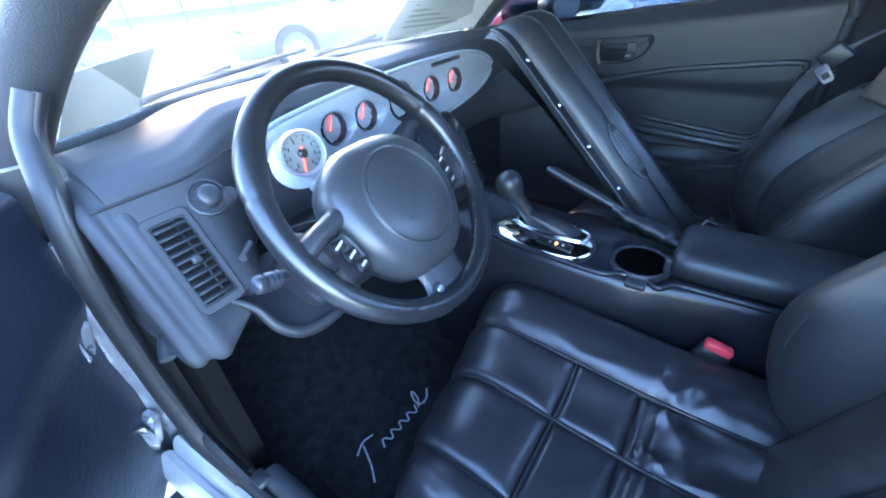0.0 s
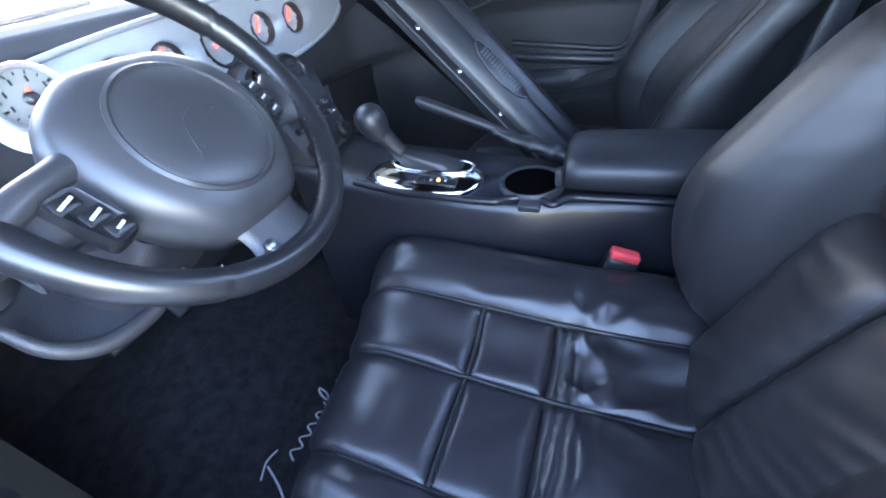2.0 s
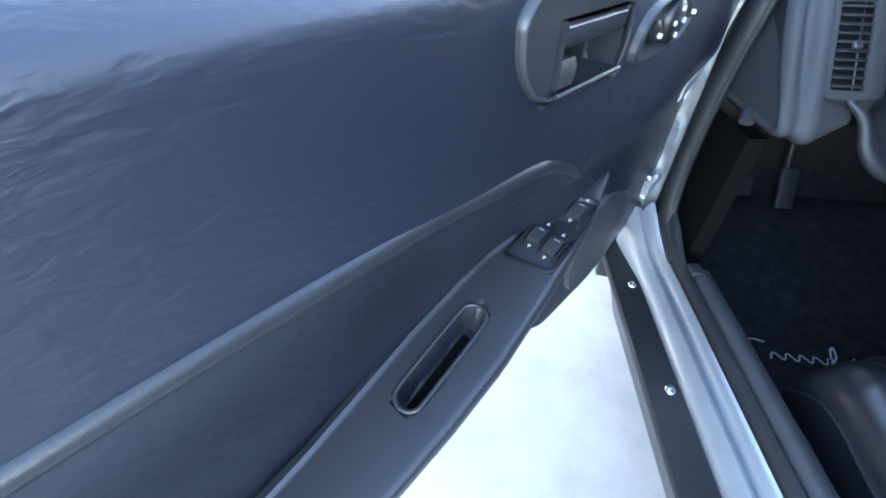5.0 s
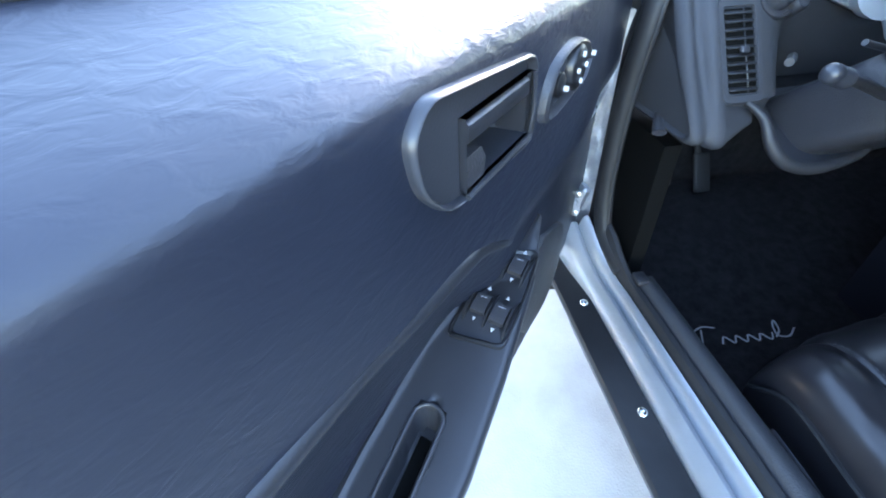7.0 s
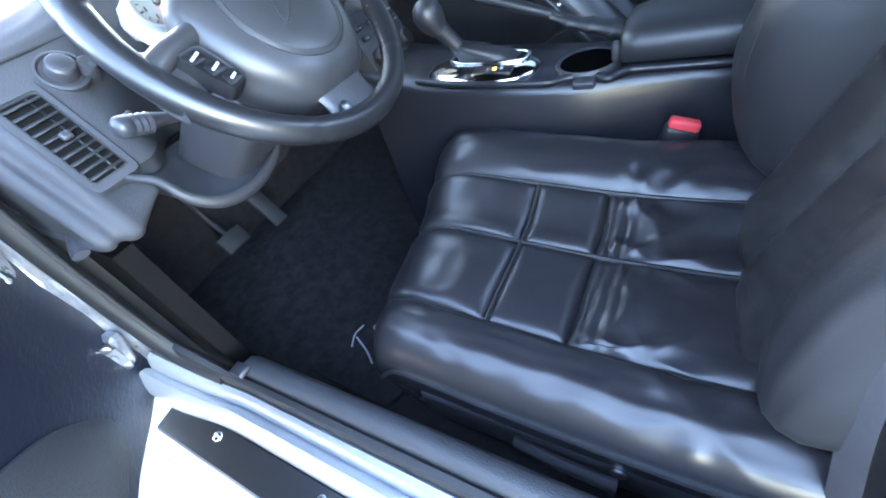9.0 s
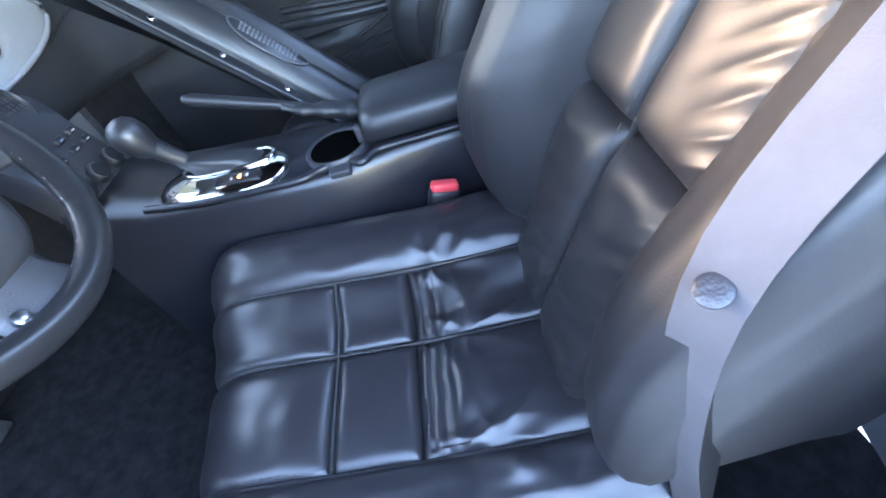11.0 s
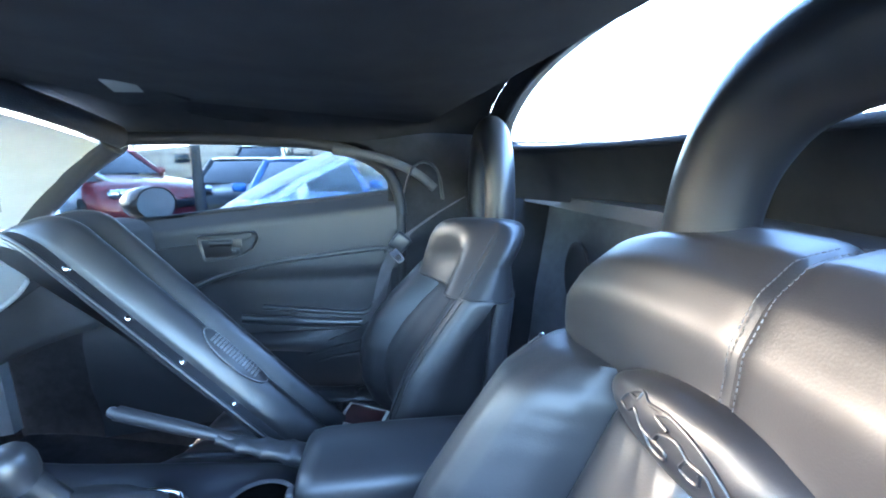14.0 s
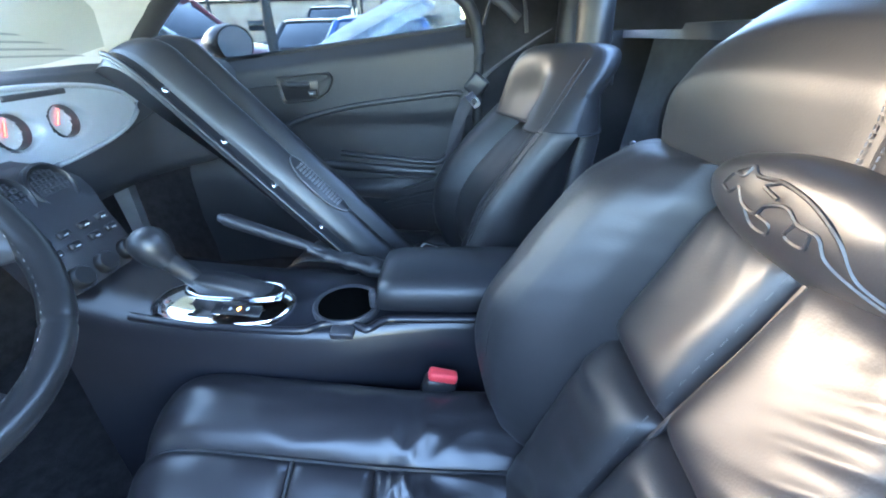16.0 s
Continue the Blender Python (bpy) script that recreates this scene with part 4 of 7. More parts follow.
# padded hoops behind the seats
for cx, sgn, y, wide in ((0.447, 1, -0.395, 1.0), (1.275, -1, -0.350, 0.72)):
    hp = [(0.135, 0.93), (0.132, 1.02), (0.112, 1.10), (0.06, 1.155), (-0.02, 1.172), (-0.10, 1.155), (-0.152, 1.10), (-0.172, 1.02), (-0.175, 0.93)]
    hoop = empty("roll_hoop", (cx, y, 0.93), "black padded roll hoop standing behind a seat", "roll hoop", "roll hoops")
    line = curve([(cx + sgn * a * wide, y, b) for a, b in hp], 60)
    link("padding", *tube(line, 0.044, 20, flat=0.8, up=(0, 1, 0)), LEATHER_SOFT, hoop, "black padded sleeve")
    link("sleeve_seam", *tube([p + Vector((0, -0.036, 0)) for p in line], 0.0022, 6), THREAD, hoop)
    for end in (0, -1):
        turned("foot_collar", line[end], (0, 0, 1), [(0.052, -0.03), (0.052, 0.004), (0.047, 0.010), (0.040, 0.011)], PLASTIC_DARK, hoop, n=28)


# ---- seat belts ----
def strap(pts, width, across, name, thing, mat=WEBBING, n=30):
    line = curve(pts, n)
    a = Vector(across).normalized()

    def fn(u, v):
        p = line[int(round(u * (n - 1)))]
        return p + a * width * (v - 0.5)
    nn = (line[1] - line[0]).cross(a).normalized() * 0.0016
    return link(name, *solid(fn, n, 4, nn), mat, thing)


belt = empty("seat_belt", (0.2, -0.25, 0.3), "grey woven seat belt hanging beside the driver's seat", "seat belt", "seat belts")
strap([(0.30, -0.46, 1.02), (0.279, -0.350, 0.966), (0.253, -0.2535, 0.873), (0.233, -0.1945, 0.7754), (0.214, -0.190, 0.64), (0.198, -0.212, 0.50), (0.19, -0.235, 0.36)], 0.031, (0.88, 0.45, 0.08), "webbing", belt)
turned("stop_button", (0.2315, -0.192, 0.7764), (-0.27, 0.38, 0.88), [(0.0085, -0.001), (0.0085, 0.002), (0.006, 0.0035), (0.001, 0.0025)], PLASTIC, belt, "round stop button", n=20)
pbelt = empty("seat_belt", (1.42, -0.2, 0.3), "grey seat belt with chrome tongue beside the passenger seat", "seat belt", "seat belts")
strap([(1.36, -0.28, 1.000), (1.385, -0.195, 0.945), (1.395, -0.105, 0.870), (1.420, -0.06, 0.75), (1.43, -0.03, 0.55), (1.43, -0.08, 0.34)], 0.047, (0.25, -0.75, 0.35), "webbing", pbelt)
part("tongue_housing", block((0.02, 0.05, 0.055), 0.008, 3, m=pose(1.390, -0.115, 0.878, 40, 0, -10)), PLASTIC_DARK, pbelt)
tng = [(p[0], p[1]) for p in rounded([(-0.013, 0), (0.013, 0), (0.011, 0.042), (-0.011, 0.042)], 0.006)]
Mt = pose(1.380, -0.094, 0.858, 140, 0, -10)
link("tongue", *plate(tng, 0.003, 0.001, lambda a, b, c: Mt @ Vector((c, a, b))), CHROME, pbelt, "chrome belt tongue")
slot = [(p[0], p[1]) for p in rounded([(-0.007, 0.018), (0.007, 0.018), (0.007, 0.032), (-0.007, 0.032)], 0.003)]
link("tongue_slot", *plate(slot, 0.0045, 0.001, lambda a, b, c: Mt @ Vector((c - 0.0008, a, b))), PLASTIC_DARK, pbelt)

buckle = empty("belt_buckle", (0.682, -0.05, 0.45), "black belt buckle with red release button beside the seat", "buckle", "belt buckles")
Mb = pose(0.682, -0.052, 0.520, 18, 0, 8)
part("housing", block((0.026, 0.052, 0.075), 0.008, 3, m=Mb @ Matrix.Translation((0, 0, -0.028))), PLASTIC_DARK, buckle)
part("release_button", block((0.021, 0.046, 0.016), 0.005, 3, m=Mb @ Matrix.Translation((0, 0, 0.013))), RED, buckle, "red release button")
link("stalk", *tube(curve([(0.682, -0.06, 0.47), (0.69, -0.08, 0.40), (0.695, -0.10, 0.30)], 8), 0.012, 8), PLASTIC_DARK, buckle)

# ---- centre console ----
console = empty("center_console", (CX, 0.1, 0.24), "charcoal plastic console with chrome shifter bezel and cup holder", "console")
prof_y = [0.56, 0.50, 0.44, 0.38, 0.30, 0.22, 0.16, 0.11, 0.06, 0.0, -0.08, -0.16, -0.26, -0.40]
prof_l = [0.690, 0.685, 0.682, 0.680, 0.680, 0.682, 0.686, 0.690, 0.708, 0.722, 0.732, 0.738, 0.742, 0.745]
prof_z = [0.66, 0.645, 0.632, 0.624, 0.617, 0.612, 0.608, 0.606, 0.604, 0.602, 0.600, 0.598, 0.596, 0.594]
rings = []
for y, lx, z in zip(prof_y, prof_l, prof_z):
    r = mir(lx) - 0.005
    rings.append([(lx - 0.012, y, 0.24), (lx - 0.010, y, 0.40), (lx - 0.004, y, z - 0.05), (lx, y, z - 0.020), (lx + 0.006, y, z - 0.006), (lx + 0.016, y, z), (CX - 0.03, y, z + 0.002), (CX + 0.03, y, z + 0.002), (r - 0.016, y, z), (r - 0.004, y, z - 0.008), (r, y, z - 0.03), (r + 0.006, y, 0.40), (r + 0.008, y, 0.24)])
link("console_body", *loft(rings), CONSOLE, console, "black plastic console body")
# raised lip round the tray
lip = curve([(0.688, 0.42, 0.634), (0.684, 0.34, 0.624), (0.684, 0.24, 0.617), (0.688, 0.16, 0.612), (0.706, 0.13, 0.610), (0.712, 0.085, 0.608), (0.700, 0.06, 0.606), (0.722, 0.035, 0.608), (0.728, -0.02, 0.606), (0.738, -0.20, 0.602)], 60)
link("console_lip", *tube(lip, 0.0065, 8), CONSOLE, console)
# cup holder
turned("cup_holder", (0.758, 0.105, 0.614), (0, 0, 1), [(0.056, -0.010), (0.056, -0.001), (0.053, 0.003), (0.048, 0.001), (0.046, -0.01), (0.043, -0.012)], PLASTIC, console, "round cup holder", n=40)
# flat black disc: the depth of the cup is only painted shade
turned("cup_well", (0.758, 0.105, 0.614), (0, 0, 1), [(0.047, -0.003), (0.0465, 0.0008), (0.0455, 0.0009), (0.001, 0.0006)], material("cup_shade_black", (0.002, 0.002, 0.002), 0.9, spec=0.0), console, "deep black cup well", n=40)
part("cup_catch", block((0.020, 0.036, 0.014), 0.004, 3, m=pose(0.695, 0.097, 0.604, 0, -12, 0)), PLASTIC, console)
# shifter bezel
bz = (0.742, 0.302, 0.626)


def oval_ring(a, b, z, n=144, e=2.5):
    return [(bz[0] + a * math.copysign(abs(math.cos(2 * math.pi * i / n)) ** (2 / e), math.cos(2 * math.pi * i / n)), bz[1] + b * math.copysign(abs(math.sin(2 * math.pi * i / n)) ** (2 / e), math.sin(2 * math.pi * i / n)), bz[2] + z + 0.05 * b * math.sin(2 * math.pi * i / n)) for i in range(n)]


link("shifter_bezel", *loft([oval_ring(0.061, 0.114, -0.012), oval_ring(0.061, 0.114, -0.003), oval_ring(0.0595, 0.112, 0.000), oval_ring(0.056, 0.107, 0.0035), oval_ring(0.050, 0.099, 0.0066), oval_ring(0.040, 0.086, 0.0088), oval_ring(0.026, 0.066, 0.0100), oval_ring(0.001, 0.03, 0.0104)]), CHROME, console, "polished chrome shifter bezel")
slot = [(bz[0] + 0.019 + 0.026 * math.copysign(abs(math.cos(a)) ** 0.7, math.cos(a)), bz[1] - 0.012 + 0.079 * math.copysign(abs(math.sin(a)) ** 0.7, math.sin(a)), bz[2] + 0.0105 + 0.05 * 0.079 * math.sin(a)) for a in [2 * math.pi * i / 48 for i in range(49)]]
link("slot_rim", *tube([Vector(p) for p in slot], 0.0042, 10, caps=False), CHROME, console, "raised chrome rim of the lever slot")
# flat near-black plate paints the shade inside the lever slot
link("slot_floor", *loft([[(p[0], p[1], p[2] - 0.002) for p in slot[:-1]], [(p[0], p[1], p[2] + 0.0005) for p in slot[:-1]]]), RECESS_SHADE, console)
part("gear_window", block((0.020, 0.075, 0.004), 0.0018, 2, m=pose(0.708, 0.262, 0.6335, 3, -8, 0)), PLASTIC_DARK, console, "black gear window")
for i, y in enumerate((0.292, 0.278, 0.264, 0.250)):
    part("gear_mark", block((0.006, 0.004, 0.001), 0, m=pose(0.708, y - 0.006, 0.6362, 0, -8, 0)), AMBER if i == 2 else MARK, console)
boot = []
for t, a, b, dx, dy2, z in ((0, 0.030, 0.068, 0.022, -0.008, 0.0075), (0.3, 0.027, 0.056, 0.020, 0.0, 0.020), (0.6, 0.024, 0.040, 0.010, 0.018, 0.035), (1, 0.013, 0.016, -0.002, 0.040, 0.052)):
    ring = []
    for i in range(32):
        an = 2 * math.pi * i / 32
        w = 1 + 0.10 * math.sin(5 * an + 6 * t) * math.sin(3.1 * t + 0.4)
        ring.append((bz[0] + dx + a * w * math.cos(an), bz[1] + dy2 + b * w * math.sin(an), bz[2] + z))
    boot.append(ring)
link("shift_boot", *loft(boot), LEATHER, console, "folded leather shift boot")
link("shift_lever", *tube(curve([(0.740, 0.335, 0.668), (0.733, 0.352, 0.695), (0.725, 0.366, 0.722)], 10), lambda t: 0.013 + 0.004 * t, 14), LEATHER, console)
kn = disc_rings((0.722, 0.372, 0.735), (-0.15, 0.35, 1), [(0.016, -0.030), (0.024, -0.014), (0.0275, 0.002), (0.026, 0.016), (0.019, 0.026), (0.009, 0.031), (0.001, 0.032)], 28)
link("shift_knob", *loft(kn), LEATHER_SOFT, console, "round leather shift knob")
# armrest lid
arm = []
for y, s, h in ((0.055, 0.0, -0.02), (0.052, 0.9, -0.008), (0.044, 0.97, 0.0), (0.02, 1.0, 0.004), (-0.1, 1.0, 0.006), (-0.2, 1.0, 0.005), (-0.30, 0.98, 0.0), (-0.312, 0.9, -0.01), (-0.315, 0.0, -0.02)):
    w = 0.072 * (s if s > 0 else 0.85)
    c, z0, z1 = 0.812, 0.612, 0.660 + h
    arm.append([(c - w, y, z0), (c - w - 0.004, y, z0 + 0.014), (c - w - 0.003, y, z1 - 0.022), (c - w + 0.006, y, z1 - 0.008), (c - w + 0.022, y, z1), (c, y, z1 + 0.003), (c + w - 0.022, y, z1), (c + w - 0.006, y, z1 - 0.008), (c + w + 0.003, y, z1 - 0.022), (c + w + 0.004, y, z0 + 0.014), (c + w, y, z0)])
link("armrest", *loft(arm), LEATHER_SOFT, console, "padded leather armrest lid")
part("armrest_latch", block((0.018, 0.012, 0.03), 0.004, 3, m=pose(0.752, 0.058, 0.628)), PLASTIC, console)

brake = empty("hand_brake", (0.86, 0.12, 0.62), "black hand brake lever with folded leather gaiter", "hand brake")
link("lever", *tube(curve([(0.860, 0.13, 0.640), (0.860, 0.20, 0.668), (0.860, 0.27, 0.694), (0.859, 0.338, 0.720)], 20), lambda t: 0.0075 + 0.003 * smooth01(0.2, 0.6, t) + 0.001 * t, 14), LEATHER_SOFT, brake)
turned("release_knob", (0.859, 0.338, 0.720), (0, 0.93, 0.36), [(0.008, 0), (0.008, 0.008), (0.006, 0.012), (0.001, 0.012)], PLASTIC, brake, n=16)
gl = curve([(0.858, 0.195, 0.664), (0.858, 0.16, 0.648), (0.858, 0.11, 0.634), (0.860, 0.06, 0.618)], 40)
link("gaiter", *tube(gl, lambda t: 0.012 + 0.013 * t + 0.006 * (0.5 - abs(math.sin(t * 11 + 0.4))) * (1 - 0.3 * t), 20, flat=0.7), LEATHER, brake, "folded leather gaiter")

# ---- dashboard ----
dash = empty("dashboard", (CX, 0.7, 0.66), "charcoal vinyl dashboard with silver gauge panel and vents", "dashboard")


def face(x, z):
    """the dash's front: it leans back beside the door and stands steeper in the middle"""
    left = 1 - smooth01(0.22, 0.36, x)
    return 0.587 * left + 0.670 * (1 - left) - 0.10 * smooth01(1.16, 1.46, x) + 0.70 * left * (z - 0.87)


def face_y(x):
    return face(x, 0.87)


def dash_pt(u, v):
    x = 0.138 + u * (mir(0.112) - 0.138)
    k = (x - CX) / 0.66
    f = face_y(x)
    cowl = 1.05 - 0.16 * k * k
    g = smooth01(0.17, 0.115, x)
    left = 1 - smooth01(0.22, 0.40, x)
    line = [(cowl, 0.905), (cowl - 0.06, 0.922), (0.5 * (cowl + f) + 0.05, 0.948), (f + 0.115, 0.960), (f + 0.06, 0.960), (f + 0.025, 0.950), (f + 0.008, 0.930), (f + 0.001, 0.900), (f, 0.86), (f + 0.003, 0.81), (f + 0.012, 0.76), (f + 0.03, 0.715), (f + 0.06, 0.69), (f + 0.14, 0.685)]
    e = face(x, 0.903)
    up = 0.040
    slant = [(cowl, 0.905), (cowl - 0.06, 0.922), (0.5 * (cowl + e) + 0.04, 0.938), (e + 0.09, 0.942), (e + 0.050, 0.936), (e + 0.022, 0.925), (e + 0.006, 0.914), (e, 0.903), (face(x, 0.86), 0.86), (face(x, 0.81), 0.81), (face(x, 0.765), 0.765), (face(x, 0.728 + up) + 0.003, 0.728 + up), (face(x, 0.706 + up) + 0.020, 0.706 + up + 0.010 * g), (face(x, 0.70 + up) + 0.12, 0.698 + up + 0.012 * g)]
    line = [(a[0] * left + b[0] * (1 - left), a[1] * left + b[1] * (1 - left)) for a, b in zip(slant, line)]
    i = v * (len(line) - 1)
    j = min(len(line) - 2, int(i))
    a, b = line[j], line[j + 1]
    t = i - j
    z = a[1] + (b[1] - a[1]) * t
    # hollow behind the gauge panel
    hollow = 0.034 * smooth01(0.44, 0.50, x) * smooth01(1.07, 1.01, x) * smooth01(0.818, 0.838, z) * smooth01(0.928, 0.910, z) if v > 0.4 else 0.0
    return Vector((x, a[0] + (b[0] - a[0]) * t + hollow, z + 0.0012 * noise3(x, a[0], 0, 14)))


vs, fs = grid(dash_pt, 90, 53)
n1 = 53
fs += [tuple(range(n1)), tuple(range(89 * n1, 90 * n1))]
link("dash_pad", vs, fs, DASH_VINYL, dash, "charcoal grained dash pad")
seamline = curve([(x, face(x, 0.905) - 0.001, 0.905) for x in (0.118, 0.15, 0.19, 0.23, 0.27, 0.31, 0.35)], 30)
link("dash_seam", *tube(seamline, 0.0024, 6), RUBBER, dash)
# the dash end: a rounded side cap with two raised ridges that turn round its lower corner
def end_ring(x, d):
    ring = rounded([(face(0.13, 0.70) + 0.4 * d, 0.704 + 0.4 * d), (face(0.13, 0.80) + d, 0.80), (face(0.13, 0.895) + d, 0.895), (0.655, 0.922 - 0.5 * d), (0.74, 0.928 - 0.5 * d), (0.74, 0.704 + 0.4 * d)], 0.046, 8)
    return [(x, a, b) for a, b in ring]


link("dash_end", *loft([end_ring(*r) for r in ((0.205, 0.050), (0.190, 0.036), (0.178, 0.024), (0.168, 0.013), (0.160, 0.006), (0.154, -0.003), (0.149, -0.006), (0.143, -0.006), (0.138, -0.002), (0.134, 0.006), (0.130, 0.013), (0.126, 0.014), (0.122, 0.010), (0.117, 0.009), (0.112, 0.012), (0.108, 0.020), (0.106, 0.028), (0.107, 0.034), (0.112, 0.040))]), DASH_VINYL, dash, "rounded dash end with two raised ridges")
link("release_lever", *tube(curve([(0.118, 0.60, 0.722), (0.106, 0.575, 0.716), (0.098, 0.555, 0.708)], 10), lambda t: 0.007 + 0.004 * t, 10, flat=0.6), PLASTIC, dash, "bonnet release lever")

# silver gauge panel
GP = [(p.x, p.y) for p in curve([(0.378, 0.886, 0), (0.40, 0.912, 0), (0.50, 0.926, 0), (0.66, 0.936, 0), (0.82, 0.940, 0), (0.97, 0.936, 0), (1.08, 0.922, 0), (1.145, 0.895, 0), (1.150, 0.868, 0), (1.09, 0.835, 0), (0.97, 0.812, 0), (0.82, 0.803, 0), (0.66, 0.805, 0), (0.52, 0.822, 0), (0.42, 0.848, 0), (0.378, 0.872, 0), (0.378, 0.886, 0)], 80)][:-1]


def gp_put(a, b, c):
    return Vector((a, face_y(a) + 0.006 - c - 0.10 * (b - 0.87) * -1 - 0.012, b))


GAUGES = ((0.542, 0.872, 0.029, 1.9), (0.632, 0.872, 0.029, 2.0), (0.748, 0.874, 0.040, 2.3), (0.862, 0.874, 0.029, 2.0), (0.962, 0.874, 0.029, 2.1))
WELL = 0.019


def well_depth(x, z):
    """each dial sits in a round well with a shallow drop-shaped dip to one side"""
    deep = 0.0
    for gx, gz, r, _ in GAUGES:
        dx, dz = x - gx, z - gz
        deep = max(deep, WELL * smooth01(r * 1.09, r * 1.01, math.hypot(dx, dz)))
        t = dx / (2.3 * r)
        if 0 < t < 1:
            half = r * (1 - t ** 1.5)
            deep = max(deep, 0.007 * (1 - smooth01(0.40, 1.0, t)) * smooth01(half + 0.25 * r, half - 0.25 * r, abs(dz)))
    return deep


def gp_sheet(u, v):
    i = u * len(GP)
    j = int(i) % len(GP)
    f = i - int(i)
    p, q = GP[j], GP[(j + 1) % len(GP)]
    a = (p[0] + (q[0] - p[0]) * f, p[1] + (q[1] - p[1]) * f)
    # rings lie closer across than along, from a long middle line to the rim
    mx = max(0.50, min(1.05, a[0]))
    x, z = mx + (a[0] - mx) * v, 0.873 + (a[1] - 0.873) * v
    return gp_put(x, z, 0.004 * (1 - v ** 8) - well_depth(x, z))


gp_vs, gp_fs = grid(gp_sheet, 4 * len(GP), 44, wrap=True)
gauge_panel = link("gauge_panel", gp_vs, gp_fs, SILVER, dash, "pale silver gauge panel")
link("gauge_panel_rim", *tube([gp_put(*a, 0.002) for a in GP] + [gp_put(*GP[0], 0.002)], 0.005, 8, caps=False), SILVER, dash)


def gauge(x, z, r, turn):
    c = gp_put(x, z, 0.0045 - WELL)
    ax = Vector((0, -1, 0.10)).normalized()
    # black collar is added: it paints the shaded wall of the silver well
    g = turned("gauge", c, ax, [(r * 1.0, -0.003), (r * 1.02, WELL - 0.001), (r * 1.00, WELL), (r * 0.975, WELL - 0.001), (r * 0.96, -0.001), (r * 0.955, -0.0025)], BLACK_TRIM, dash, "round gauge in a deep black collar", n=56)
    turned("gauge_face", c, ax, [(r * 0.97, -0.003), (r * 0.97, 0.001), (r * 0.001, 0.001)], DIAL_DARK, g, "grey dial", n=56)
    u = ax.cross(Vector((0, 0, 1))).normalized()
    v = u.cross(ax).normalized()
    d = math.cos(turn) * u + math.sin(turn) * v
    p = c + ax * 0.004
    link("needle", *tube([p - d * r * 0.2, p, p + d * r * 0.82], lambda t: 0.0021 - 0.0012 * t, 6), NEEDLE, g, "red lit needle")
    for i in range(9):
        a = math.pi * (1.25 - i * 1.5 / 8)
        q = c + ax * 0.0016 + r * 0.74 * (math.cos(a) * u + math.sin(a) * v)
        q2 = c + ax * 0.0016 + r * 0.87 * (math.cos(a) * u + math.sin(a) * v)
        link("tick", *tube([q, q2], 0.0009, 4), MARK, g)


for row in GAUGES:
    gauge(*row)
part("warning_lamp_strip", block((0.12, 0.006, 0.010), 0.002, 2, m=pose(0.93, 0.664, 0.926, 0, 0, 0)), PLASTIC, dash)

# side vent
vent_c, vent_t, vent_n = Vector((0.180, 0.552, 0.820)), Vector((0, 0.573, 0.819)), Vector((0, -0.819, 0.573))
VENT_M = Matrix(((1, 0, 0, vent_c.x), (0, -vent_n.y, vent_t.y, vent_c.y), (0, -vent_n.z, vent_t.z, vent_c.z), (0, 0, 0, 1)))


def vent_put(a, b, c):
    return vent_c + Vector((a, 0, 0)) + vent_t * b + vent_n * c


vo = rounded([(-0.031, -0.072), (0.031, -0.072), (0.031, 0.072), (-0.031, 0.072)], 0.010)
vi = rounded([(-0.021, -0.058), (0.021, -0.058), (0.021, 0.058), (-0.021, 0.058)], 0.005)
vent = link("side_vent", *loft([[vent_put(a, b, -0.01) for a, b in vo], [vent_put(a, b, 0.002) for a, b in vo], [vent_put(a, b, 0.005) for a, b in [(p[0] * 0.95, p[1] * 0.98) for p in vo]], [vent_put(a * 1.12, b * 1.05, 0.005) for a, b in vi], [vent_put(a * 1.08, b * 1.03, 0.002) for a, b in vi], [vent_put(a, b, 0.003) for a, b in vi], [vent_put(a, b, -0.010) for a, b in vi]]), DASH_VINYL, dash, "rectangular side vent")
# near-black plate gives the shade between the slats
part("vent_well", block((0.044, 0.002, 0.118), 0, m=VENT_M @ pose(0, -0.0008, 0)), RECESS_SHADE, vent)
for i in range(10):
    part("slat", block((0.0415, 0.009, 0.0022), 0.001, 1, m=VENT_M @ pose(0, -0.0035, -0.052 + i * 0.01155, 40)), VINYL_BLACK, vent)
for a in (0.008,):
    part("vane", block((0.0022, 0.003, 0.115), 0.001, 1, m=VENT_M @ pose(a, -0.0025, 0)), PLASTIC_DARK, vent)
part("vent_tab", block((0.013, 0.007, 0.011), 0.003, 2, m=VENT_M @ pose(0.002, -0.008, 0.0)), PLASTIC, vent)
# lamp switch and dimmer in a round recess
turned("lamp_switch", Vector((0.243, 0.592, 0.875)), vent_n, [(0.027, -0.006), (0.027, 0.003), (0.024, 0.004), (0.022, 0.001), (0.017, 0.001), (0.015, 0.014), (0.012, 0.017), (0.001, 0.017)], PLASTIC, dash, "round lamp switch", n=28)
turned("dimmer_knob", Vector((0.268, 0.592, 0.862)), vent_n, [(0.013, -0.006), (0.012, 0.018), (0.009, 0.022), (0.004, 0.022), (0.001, 0.020)], PLASTIC, dash, n=20)
link("dash_peg", *tube([Vector((0.250, 0.535, 0.812)), Vector((0.236, 0.520, 0.813)), Vector((0.222, 0.508, 0.814))], 0.006, 8), PLASTIC, dash)
